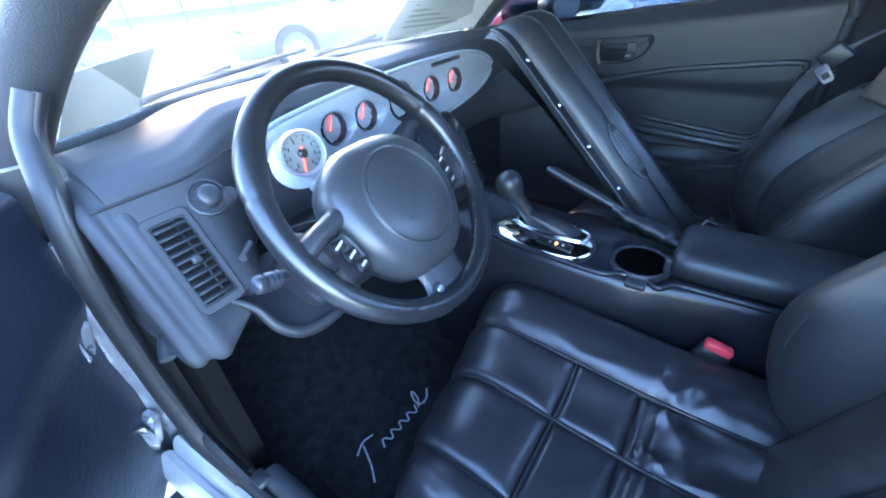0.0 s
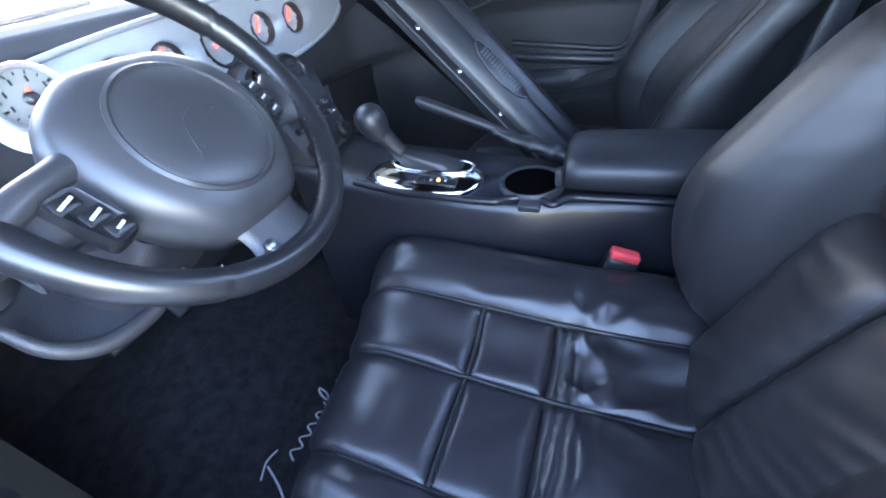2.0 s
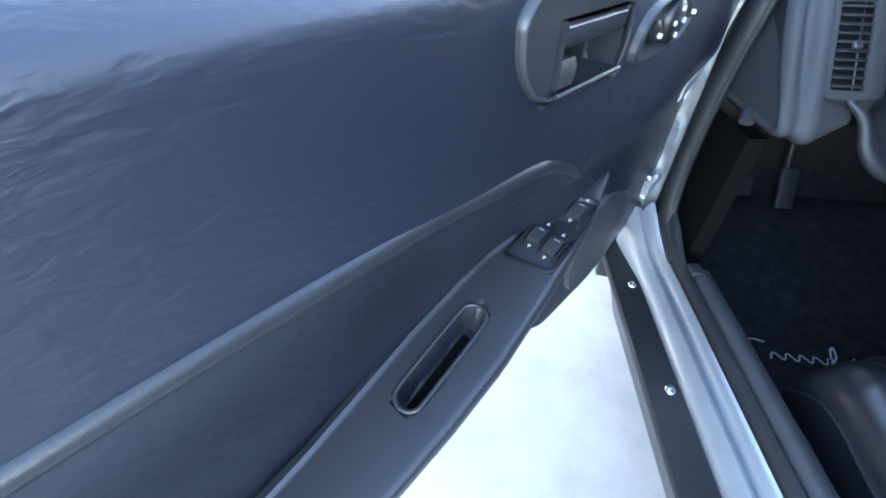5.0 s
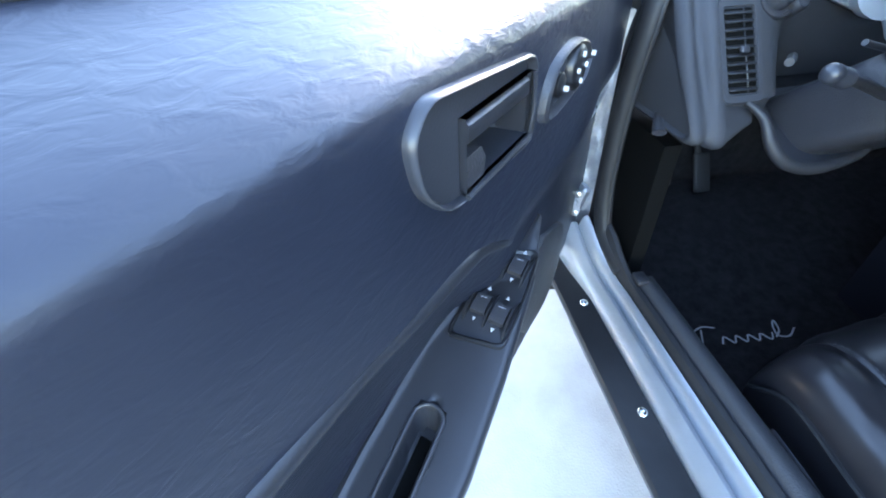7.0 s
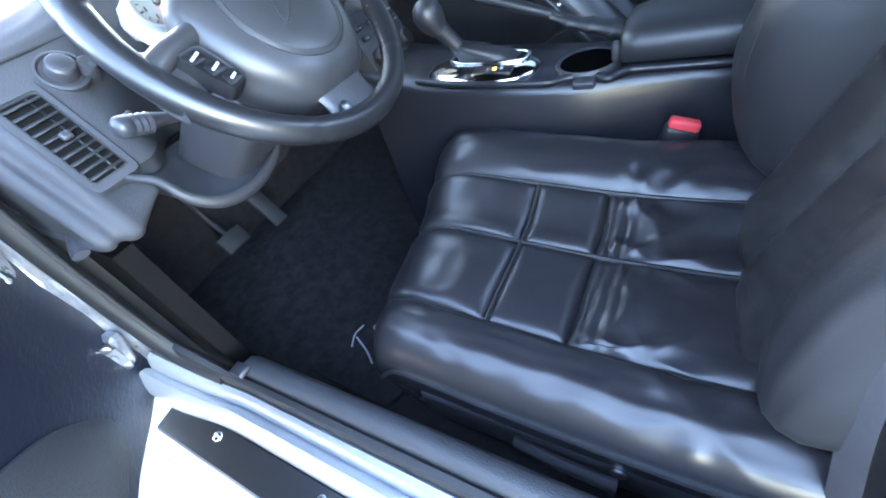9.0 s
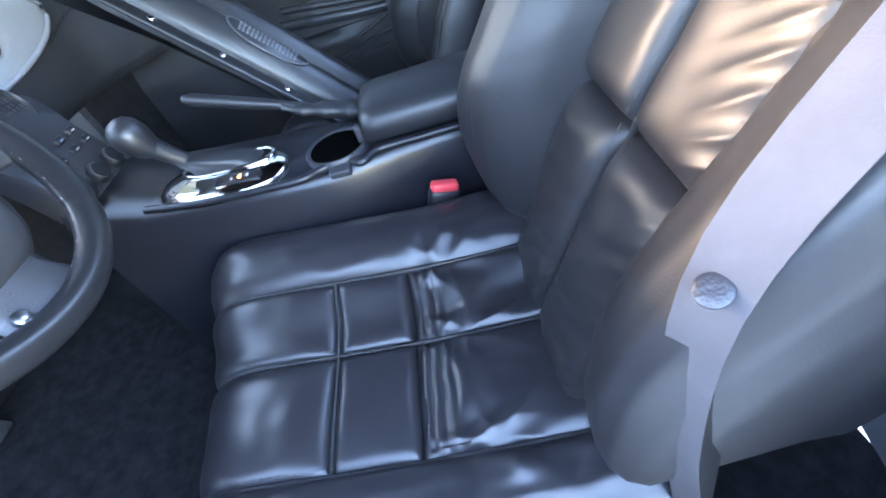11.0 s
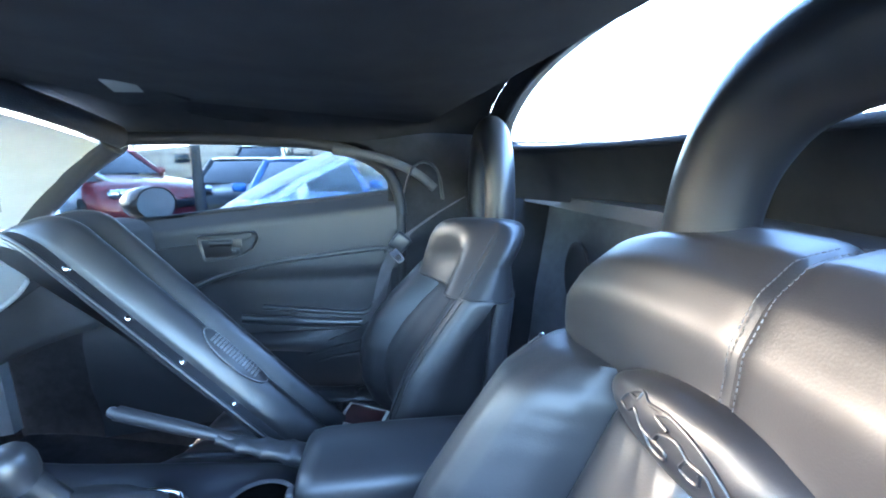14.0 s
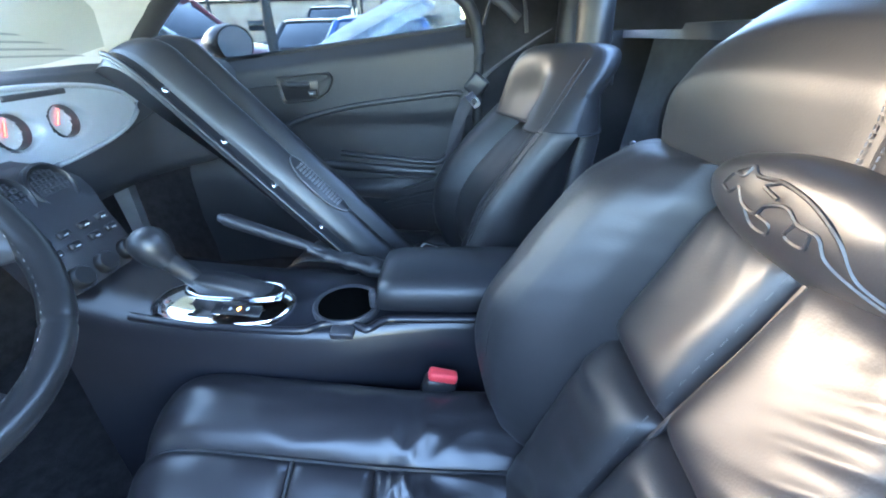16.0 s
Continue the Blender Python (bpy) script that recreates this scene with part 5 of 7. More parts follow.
# lower steering panel
low = []
for x in [0.27 + 0.04 * i for i in range(12)]:
    f = face_y(x)
    dip = 0.03 * smooth01(0.2, 0.3, x) * smooth01(0.46, 0.36, x)
    low.append([(x, f + 0.045, 0.735), (x, f + 0.020, 0.725), (x, f + 0.012, 0.705 - dip), (x, f + 0.030, 0.683 - dip), (x, f + 0.075, 0.672 - dip), (x, f + 0.20, 0.675), (x, f + 0.20, 0.735)])
link("knee_panel", *loft(low), PLASTIC_DARK, dash, "padded knee panel")
lip = curve([(0.185, 0.515, 0.765), (0.205, 0.490, 0.745), (0.216, 0.470, 0.712), (0.245, 0.458, 0.686), (0.295, 0.455, 0.678), (0.350, 0.458, 0.692), (0.385, 0.470, 0.720)], 40)
link("column_trim", *tube(lip, lambda t: 0.004 + 0.006 * math.sin(math.pi * t), 12), VINYL_BLACK, dash, "rounded trim below the column")
link("column_apron", *grid(lambda u, v: lip[int(round(u * 39))].lerp(Vector((0.27 + 0.12 * u, 0.62, 0.735)), v), 40, 6), PLASTIC, dash)

# centre stack with round vents and knobs
st = []
for t in [i / 10 for i in range(11)]:
    z = 0.832 - 0.20 * t
    y = 0.632 - 0.115 * t - 0.02 * math.sin(t * 3.14)
    w = 0.092 - 0.012 * t + 0.016 * math.sin(min(1, t * 2.2) * 3.14) * (t < 0.45)
    w *= smooth01(-0.12, 0.18, t) ** 0.6
    st.append([(CX - w, y + 0.06, z + 0.01), (CX - w, y + 0.014, z), (CX - w * 0.93, y + 0.002, z), (CX - w * 0.5, y - 0.004, z), (CX + w * 0.5, y - 0.004, z), (CX + w * 0.93, y + 0.002, z), (CX + w, y + 0.014, z), (CX + w, y + 0.06, z + 0.01)])
link("radio_panel", *loft(st), PLASTIC, dash, "black centre stack")


def stack_pt(dx, z, out=0.0):
    t = (0.832 - z) / 0.20
    return Vector((CX + dx, 0.632 - 0.115 * t - 0.02 * math.sin(t * 3.14) - 0.004 - out, z))


for dx in (-0.038, 0.038):
    cv = turned("round_vent", stack_pt(dx, 0.795, -0.002), (0, -0.92, 0.38), [(0.040, -0.004), (0.040, 0.006), (0.036, 0.009), (0.032, 0.006), (0.031, -0.002), (0.001, -0.002)], PLASTIC_DARK, dash, "round grille vent", n=32)
    for i in range(-3, 4):
        h = math.sqrt(max(0, 0.031 ** 2 - (i * 0.0085) ** 2))
        c = stack_pt(dx, 0.795, 0.002)
        link("slat", *tube([c + Vector((-h, 0, 0)) + Vector((0, 0.38, 0.92)) * i * 0.0085, c + Vector((h, 0, 0)) + Vector((0, 0.38, 0.92)) * i * 0.0085], 0.0016, 5), PLASTIC, cv)
        link("vane", *tube([c + Vector((i * 0.0085, 0, 0)) - Vector((0, 0.38, 0.92)) * h, c + Vector((i * 0.0085, 0, 0)) + Vector((0, 0.38, 0.92)) * h], 0.0013, 5), PLASTIC, cv)
for z in (0.735, 0.715):
    for dx in (-0.055, -0.02, 0.02, 0.055):
        part("stack_button", block((0.022, 0.008, 0.012), 0.003, 2, m=Matrix.Translation(stack_pt(dx, z, 0.002)) @ pose(0, 0, 0, -20)), PLASTIC_DARK, dash)
        part("button_mark", block((0.008, 0.001, 0.002), 0, m=Matrix.Translation(stack_pt(dx, z, 0.0075)) @ pose(0, 0, 0, -20)), MARK, dash)
for dx in (-0.05, 0.0, 0.05):
    turned("climate_knob", stack_pt(dx, 0.672), (0, -0.88, 0.45), [(0.019, -0.002), (0.018, 0.010), (0.015, 0.014), (0.001, 0.014)], PLASTIC_DARK, dash, "black climate knob", n=24)
    part("knob_mark", block((0.0018, 0.001, 0.010), 0, m=Matrix.Translation(stack_pt(dx, 0.676, 0.0135)) @ pose(0, 0, 0, -27)), MARK, dash)
# curved seam on the passenger's side of the dash
link("dash_seam", *tube(curve([(1.10, 0.664, 0.825), (1.20, 0.652, 0.855), (1.30, 0.60, 0.875), (1.40, 0.51, 0.88), (1.45, 0.452, 0.88)], 30), 0.0022, 6), RUBBER, dash)

# ---- steering wheel ----
WC = Vector((0.399, 0.396, 0.870))
WN = Vector((0.0872, -0.781, 0.6247)).normalized()
WR = (Vector((1, 0, 0)) - WN * WN.x).normalized()
WU = WN.cross(WR)


def wp(a, b, c=0.0):
    return WC + WR * a + WU * b + WN * c


wheel = empty("steering_wheel", WC, "black leather three-spoke steering wheel with airbag hub", "steering wheel")
ring = [wp(0.182 * math.cos(2 * math.pi * i / 96), 0.182 * math.sin(2 * math.pi * i / 96)) for i in range(97)]


def rim_fn(u, v):
    a, b = 2 * math.pi * u, 2 * math.pi * v
    r = 0.0158 + 0.0018 * math.exp(-((math.degrees(a) - 150) / 18) ** 2) + 0.0018 * math.exp(-((math.degrees(a) - 30) / 18) ** 2)
    # shallow joints between the leather pieces
    for j in (27, 164, 239, 311):
        r -= 0.0016 * math.exp(-(((math.degrees(a) - j + 180) % 360 - 180) / 0.9) ** 2)
    rr = 0.182 + r * math.cos(b)
    return wp(rr * math.cos(a), rr * math.sin(a), 1.05 * r * math.sin(b))


vs, fs = grid(rim_fn, 240, 17, wrap=True)
link("rim", vs, fs, RIM_LEATHER, wheel, "black leather rim")
st = [wp(0.1668 * math.cos(a), 0.1668 * math.sin(a), 0.004) for a in [2 * math.pi * i / 200 for i in range(201)]]
for i in range(0, 200, 2):
    if 20 < i * 1.8 < 160:
        continue
    link("stitch", *tube([st[i], st[i].lerp(st[i + 1], 0.6)], 0.0006, 4), PALE_THREAD if i % 6 == 0 else THREAD, wheel)
# hub body: shield shape, swelling towards the driver
HB = [(p.x, p.y) for p in curve([(0.0, 0.072, 0), (0.055, 0.066, 0), (0.098, 0.034, 0), (0.112, -0.010, 0), (0.106, -0.060, 0), (0.080, -0.104, 0), (0.048, -0.130, 0), (0.0, -0.136, 0), (-0.048, -0.130, 0), (-0.080, -0.104, 0), (-0.106, -0.060, 0), (-0.112, -0.010, 0), (-0.098, 0.034, 0), (-0.055, 0.066, 0), (0.0, 0.072, 0)], 73)][:-1]


def hub_ring(k, c):
    return [wp(a * k, -0.030 + (b + 0.030) * k, c) for a, b in HB]


hub = link("hub", *loft([hub_ring(0.86, -0.055), hub_ring(0.97, -0.035), hub_ring(1.0, -0.012), hub_ring(0.97, 0.004), hub_ring(0.90, 0.016), hub_ring(0.78, 0.024), hub_ring(0.5, 0.029), hub_ring(0.02, 0.030)]), HUB_VINYL, wheel, "padded airbag hub")
turned("airbag_cover", wp(0, -0.030, 0.0215), WN, [(0.075, -0.004), (0.075, 0.006), (0.0715, 0.0085), (0.069, 0.0065), (0.066, 0.0085), (0.04, 0.0105), (0.001, 0.0112)], HUB_VINYL, wheel, "round airbag cover", n=64)
em = [(-0.030, -0.030), (-0.018, 0.0), (-0.006, 0.012), (0.012, 0.016), (0.028, 0.010)]
link("embossed_line", *tube(curve([wp(a, -0.030 + b, 0.0322) for a, b in em], 24), 0.0010, 5), PLASTIC, wheel)
link("embossed_line", *tube(curve([wp(a, -0.030 + b, 0.0322) for a, b in [(-0.030, -0.030), (-0.010, -0.018), (0.004, -0.004), (0.016, 0.004), (0.028, 0.010)]], 24), 0.0008, 5), PLASTIC, wheel)
for sg in (1, -1):
    sp = []
    for t in [i / 8 for i in range(9)]:
        x = 0.085 + 0.100 * t
        hw = 0.040 - 0.016 * math.sin(t * 3.14) + 0.012 * t * t
        cy = -0.038 + 0.012 * t
        sp.append([wp(sg * x, cy + hw * math.cos(a), -0.004 - 0.008 * math.sin(t * 3.14) + 0.014 * math.sin(a)) for a in [2 * math.pi * i / 16 for i in range(16)]])
    spoke = link("spoke", *loft(sp), HUB_VINYL, wheel, "charcoal spoke")
    if sg < 0:
        link("spoke_arm", *tube(curve([wp(-0.090, -0.002, -0.004), wp(-0.125, -0.010, 0.002), wp(-0.150, -0.016, 0.003), wp(-0.178, -0.026, -0.002)], 20), lambda t: 0.0145 - 0.002 * math.sin(math.pi * t), 14), HUB_VINYL, wheel, "satin spoke arm")
        podo = rounded([(-0.151, -0.027), (-0.121, -0.023), (-0.110, -0.078), (-0.134, -0.083)], 0.008)
        words = ((-0.136, -0.036, 0.0075), (-0.128, -0.053, 0.0065), (-0.122, -0.069, 0.0045))
    else:
        podo = rounded([(0.098, 0.003), (0.124, -0.002), (0.124, -0.052), (0.100, -0.056)], 0.008)
        words = ((0.112, -0.009, 0.006), (0.112, -0.027, 0.005), (0.112, -0.044, 0.005))
    pcx, pcy = sum(p[0] for p in podo) / len(podo), sum(p[1] for p in podo) / len(podo)
    pod = link("button_pod", *loft([[wp(a, b, -0.004) for a, b in podo], [wp(a, b, 0.013) for a, b in podo], [wp(pcx + (a - pcx) * 0.95, pcy + (b - pcy) * 0.95, 0.0155) for a, b in podo], [wp(pcx + (a - pcx) * 0.88, pcy + (b - pcy) * 0.88, 0.0145) for a, b in podo], [wp(pcx, pcy, 0.0145)] * len(podo)]), PLASTIC_DARK, wheel, "black button pod")
    for a, b, word in words:
        bo = rounded([(a - 0.010, b - 0.0072), (a + 0.010, b - 0.0062), (a + 0.010, b + 0.0072), (a - 0.010, b + 0.0062)], 0.003, 3)
        link("button", *loft([[wp(p, q, 0.012) for p, q in bo], [wp(p, q, 0.0152) for p, q in bo], [wp(a + (p - a) * 0.85, b + (q - b) * 0.85, 0.0160) for p, q in bo], [wp(a, b, 0.0162)] * len(bo)]), PLASTIC_DARK, pod)
        ca, sa = math.cos(0.35), math.sin(0.35)
        mo = [(p * ca - q * sa, p * sa + q * ca) for p, q in ((-word, -0.0013), (word, -0.0013), (word, 0.0013), (-word, 0.0013))]
        link("button_mark", *loft([[wp(a + p, b + q, 0.0155) for p, q in mo], [wp(a + p, b + q, 0.0166) for p, q in mo]]), MARK, pod)
sp = []
for t in [i / 8 for i in range(9)]:
    y = -0.115 - 0.062 * t
    hw = 0.052 - 0.010 * math.sin(t * 3.14) + 0.004 * t
    sp.append([wp(hw * math.cos(a), y, -0.008 - 0.006 * t + 0.013 * math.sin(a)) for a in [2 * math.pi * i / 16 for i in range(16)]])
link("spoke", *loft(sp), PLASTIC, wheel, "charcoal lower spoke")
turned("spoke_bolt", wp(-0.036, -0.158, 0.004), WN, [(0.007, -0.003), (0.007, 0.003), (0.004, 0.005), (0.001, 0.005)], STEEL, wheel, n=14)

# column with stalks and rev counter
col = empty("steering_column", WC - WN * 0.1, "charcoal steering column with stalk and silver rev counter", "steering column")
cr = []
for t in [i / 6 for i in range(7)]:
    c = -0.058 - 0.18 * t
    grow = smooth01(-0.2, 0.08, t)
    cr.append([wp(-0.025 + grow * 0.078 * math.copysign(abs(math.cos(a)) ** 0.45, math.cos(a)), -0.040 + grow * 0.056 * math.copysign(abs(math.sin(a)) ** 0.45, math.sin(a)), c) for a in [2 * math.pi * i / 36 for i in range(36)]])
link("shroud", *loft(cr), PLASTIC, col, "charcoal column shroud")
tip = Vector((0.185, 0.415, 0.830))
sroot = wp(-0.09, -0.045, -0.085)
link("stalk", *tube(curve([sroot, sroot.lerp(tip, 0.5) + Vector((0, 0, 0.002)), tip], 16), lambda t: 0.0065 + 0.003 * smooth01(0.6, 0.75, t), 12), PLASTIC, col)
turned("stalk_tip", tip, tip - sroot, [(0.0095, -0.034), (0.0115, -0.032), (0.0102, -0.027), (0.0118, -0.025), (0.0104, -0.020), (0.0118, -0.018), (0.0104, -0.013), (0.0118, -0.011), (0.0112, -0.002), (0.008, 0.002), (0.001, 0.003)], GREY_TRIM, col, "ribbed grey stalk tip", n=20)
link("tilt_lever", *tube(curve([wp(-0.05, 0.01, -0.09), wp(-0.105, 0.020, -0.085), wp(-0.125, 0.022, -0.08)], 8), 0.004, 8), PLASTIC, col)
tc, ta = Vector((0.373, 0.540, 0.902)), Vector((-0.30, -0.93, 0.22)).normalized()
pod = turned("rev_counter", tc, ta, [(0.022, -0.05), (0.030, -0.03), (0.0345, 0.0), (0.0345, 0.014), (0.0328, 0.017), (0.0300, 0.015), (0.0290, 0.004)], SILVER, col, "silver round rev counter", n=48)
turned("rev_face", tc, ta, [(0.0295, 0.0), (0.029, 0.006), (0.001, 0.006)], DIAL, pod, "pale green dial", n=48)
tu = ta.cross(Vector((0, 0, 1))).normalized()
tv = tu.cross(ta).normalized()
for i in range(15):
    a = math.pi * (1.30 - i * 1.6 / 14)
    d = math.cos(a) * tu * -1 + math.sin(a) * tv
    link("tick", *tube([tc + ta * 0.0064 + d * 0.0235, tc + ta * 0.0064 + d * (0.0265 if i % 2 else 0.0278)], 0.0008 if i % 2 else 0.0012, 4), PLASTIC_DARK, pod)
    if i % 2 == 0:
        p = tc + ta * 0.0064 + d * 0.0195
        link("dial_mark", *tube([p - tv * 0.0028, p + tv * 0.0028], 0.0011, 4), PLASTIC_DARK, pod)
nd = (-tv + 0.12 * tu).normalized()
link("needle", *tube([tc + ta * 0.010 - nd * 0.010, tc + ta * 0.010, tc + ta * 0.010 + nd * 0.027], lambda t: 0.0028 - 0.0014 * t, 6), NEEDLE, pod, "red lit needle")
turned("needle_cap", tc + ta * 0.006, ta, [(0.007, 0), (0.007, 0.006), (0.004, 0.008), (0.001, 0.008)], PLASTIC_DARK, pod, n=18)
base = []
for t in [i / 8 for i in range(9)]:
    r = 0.042 - 0.003 * t
    base.append([tc + ta * (-0.012 - 0.03 * t) + r * (math.cos(a) * tu + math.sin(a) * tv) + Vector((0.004 * t - 0.005, 0, -0.012)) for a in [2 * math.pi * i / 40 for i in range(40)]])
link("pod_collar", *loft(base), SILVER, col, "silver pod collar")
link("pod_neck", *tube(curve([tc + Vector((0.01, 0, -0.05)), tc + Vector((0.02, -0.02, -0.075)), WC + Vector((0.0, 0.07, -0.02))], 10), 0.014, 10), SILVER, col)

# pedals, dark under the dash
for x, w, h in ((0.40, 0.075, 0.05), (0.53, 0.045, 0.11)):
    pd = empty("pedal", (x, 0.86, 0.30), "black rubber pedal deep in the footwell", "pedal", "pedals")
    part("pad", block((w, 0.015, h), 0.005, 2, m=pose(x, 0.94, 0.38, -30)), RUBBER, pd)
    link("arm", *tube(curve([(x, 0.95, 0.38), (x, 1.0, 0.46), (x, 1.03, 0.60)], 8), 0.008, 8), RUBBER, pd)

# floor mat with embroidered script
mat_ob = empty("floor_mat", (0.43, 0.5, 0.235), "black carpet floor mat with silver embroidered mark", "floor mat")
mo = rounded([(0.19, 0.34), (0.63, 0.36), (0.64, 0.78), (0.22, 0.80)], 0.05)
link("mat_body", *plate(mo, 0.012, 0.004, lambda a, b, c: Vector((a, b, 0.228 + c))), CARPET, mat_ob)
for pts in ([(0.262, 0.436), (0.284, 0.468), (0.306, 0.512)], [(0.282, 0.508), (0.312, 0.520), (0.338, 0.514)],
            [(0.330 + 0.0135 * i, 0.470 + 0.018 * (i % 2) - 0.0006 * i) for i in range(10)], [(0.452, 0.470), (0.470, 0.486), (0.478, 0.512), (0.466, 0.500), (0.458, 0.474), (0.480, 0.468), (0.506, 0.486)]):
    link("embroidered_stroke", *tube(curve([(p, q, 0.2425) for p, q in pts], 40), 0.0018, 6, flat=0.7), SCRIPT, mat_ob, "silver thread")


# ---- driver's door, standing open ----
DH = Vector((-0.0056, 0.5277, 0.0))
DS, DN = Vector((-0.6195, -0.785, 0)), Vector((0.785, -0.6195, 0))


def D(s, z, w=0.0):
    return DH + DS * s + DN * w + Vector((0, 0, z))


ddoor = empty("door_1", D(0.4, 0.4), "open driver's door with creased charcoal vinyl trim", "car door", kind="structure")


def roll_z(s):
    """height of the roll over the recess above the arm rest"""
    return 0.742 + 0.056 * smooth01(0.29, 0.41, s) + 0.013 * smooth01(0.40, 0.55, s) - 0.04 * smooth01(0.75, 1.1, s)


def skin(s, z):
    """depth of the inner skin: rolls away at the top, falls back into a recess above the arm rest."""
    w = -0.100 * smooth01(0.925, 0.985, z) ** 1.3
    r = roll_z(s)
    f = smooth01(0.27, 0.37, s)
    w -= (1 - f) * 0.024 * smooth01(0.79, 0.71, z)
    w -= f * (0.026 * smooth01(r + 0.002, r - 0.022, z) + 0.036 * smooth01(r - 0.015, 0.63, z))
    w += -0.030 * smooth01(0.16, -0.12, s)
    # pit behind the handle's opening
    w -= 0.034 * smooth01(0.327, 0.332, s) * smooth01(0.436, 0.431, s) * smooth01(0.858, 0.862, z) * smooth01(0.914, 0.910, z)
    return w


def skin_pt(u, v):
    s = -0.172 + 1.292 * u
    z0 = 0.462 - 0.12 * smooth01(0.34, 0.66, s) - 0.030 * smooth01(0.10, -0.10, s)
    z1 = 0.977 - 0.014 * smooth01(0.35, 0.05, s)
    z = z0 + (z1 - z0) * v
    return D(s, z, skin(s, z) + 0.0016 * noise3(s, z, 0, 9))


link("door_panel", *solid(skin_pt, 200, 120, DN * -0.10), VINYL_DOOR, ddoor, "creased charcoal vinyl panel")
link("belt_seal", *tube([D(-0.13 + 1.23 * i / 20, 0.979 - 0.014 * smooth01(0.35, 0.05, -0.13 + 1.23 * i / 20), -0.100) for i in range(21)], 0.007, 8), RUBBER, ddoor, "black belt-line seal")
# outer skin
def outer(u, v):
    s, z = -0.07 + 1.21 * u, 0.47 - 0.06 * smooth01(0.4, 0.7, u) + (0.485 + 0.06 * smooth01(0.4, 0.7, u)) * v
    return D(s, z, -0.115 - 0.05 * math.sin(math.pi * v) ** 0.8)
link("outer_skin", *solid(outer, 24, 14, DN * 0.02), PAINT, ddoor, "silver painted outer skin")
# handle bezel
BZ = rounded([(0.325, 0.857), (0.329, 0.918), (0.460, 0.929), (0.475, 0.915), (0.470, 0.886), (0.446, 0.862)], 0.014, 6)


def ringd(o, w, k=1.0):
    cx, cz = sum(p[0] for p in o) / len(o), sum(p[1] for p in o) / len(o)
    return [D(cx + (a - cx) * k, cz + (b - cz) * k, w) for a, b in o]


def hole_ring(w):
    out = []
    hc = (0.380, 0.886)
    for a, b in BZ:
        an = math.atan2(b - 0.886, a - 0.395)
        c, s = math.cos(an), math.sin(an)
        k = min(0.048 / max(1e-6, abs(c)), 0.023 / max(1e-6, abs(s)))
        out.append(D(hc[0] + c * k, hc[1] + s * k, w))
    return out


bez = link("handle_bezel", *loft([ringd(BZ, -0.006, 1.045), ringd(BZ, 0.003, 1.035), ringd(BZ, 0.0065, 1.015), ringd(BZ, 0.0072, 0.99), ringd(BZ, 0.0055, 0.97), ringd(BZ, 0.0015, 0.95), hole_ring(0.0015), hole_ring(0.0065), hole_ring(0.0055), hole_ring(-0.028)], caps=False), GREY_TRIM, ddoor, "charcoal handle bezel")
link("handle_well", *plate([(0.330, 0.860), (0.330, 0.912), (0.431, 0.912), (0.431, 0.860)], 0.003, 0.001, lambda a, b, c: D(a, b, -0.030 + c)), PLASTIC_DARK, bez)
link("pull_lever", *loft([[D(a, b, w) for b, w in ((0.909, -0.022), (0.909, 0.002), (0.905, 0.007), (0.896, 0.007), (0.892, 0.003), (0.893, -0.004), (0.902, -0.018))] for a in (0.343, 0.345, 0.37, 0.40, 0.424, 0.426)]), GREY_TRIM, bez, "pull lever")
link("lock_tab", *loft([[D(a, b, w) for b, w in ((0.864, -0.020), (0.864, 0.002), (0.866, 0.005), (0.878, 0.006), (0.884, 0.003), (0.885, -0.012))] for a in (0.404, 0.406, 0.424, 0.426)]), PLASTIC, bez, "lock tab")
link("lock_mark", *plate([(0.398, 0.866), (0.398, 0.876), (0.4035, 0.876), (0.4035, 0.866)], 0.016, 0.001, lambda a, b, c: D(a, b, -0.015 + c)), RED, bez, "red lock mark")
for row in ([(0.333, 0.8635), (0.38, 0.8630), (0.428, 0.8625)], [(0.3325, 0.864), (0.3325, 0.886), (0.3335, 0.908)]):
    link("bezel_edge", *tube([D(a, b, 0.0070) for a, b in row], 0.0020, 6), GREY_TRIM, bez)
# mirror switch
MO = [(p.x, p.y) for p in curve([(0.185, 0.880, 0), (0.205, 0.898, 0), (0.245, 0.905, 0), (0.285, 0.895, 0), (0.300, 0.865, 0), (0.282, 0.858, 0), (0.235, 0.862, 0), (0.200, 0.866, 0), (0.185, 0.880, 0)], 49)][:-1]
ms = link("mirror_switch", *loft([ringd(MO, -0.006, 1.10), ringd(MO, 0.006, 1.05), ringd(MO, 0.008, 0.97), ringd(MO, -0.002, 0.86), ringd(MO, -0.003, 0.02)]), PLASTIC, ddoor, "recessed mirror switch")
turned("mirror_knob", D(0.226, 0.882, -0.002), DN, [(0.019, 0), (0.019, 0.008), (0.016, 0.011), (0.001, 0.011)], PLASTIC_DARK, ms, "round mirror knob", n=30)
for a, b in ((0.226, 0.893), (0.215, 0.882), (0.237, 0.882), (0.226, 0.871), (0.192, 0.886), (0.266, 0.876)):
    part("knob_mark", block((0.004, 0.001, 0.004), 0, m=Matrix.Translation(D(a, b, 0.0095)) @ pose(0, 0, 0, 0, 0, -38)), MARK, ms)
turned("mirror_toggle", D(0.266, 0.878, -0.002), DN, [(0.010, 0), (0.010, 0.007), (0.007, 0.009), (0.001, 0.009)], PLASTIC_DARK, ms, n=20)

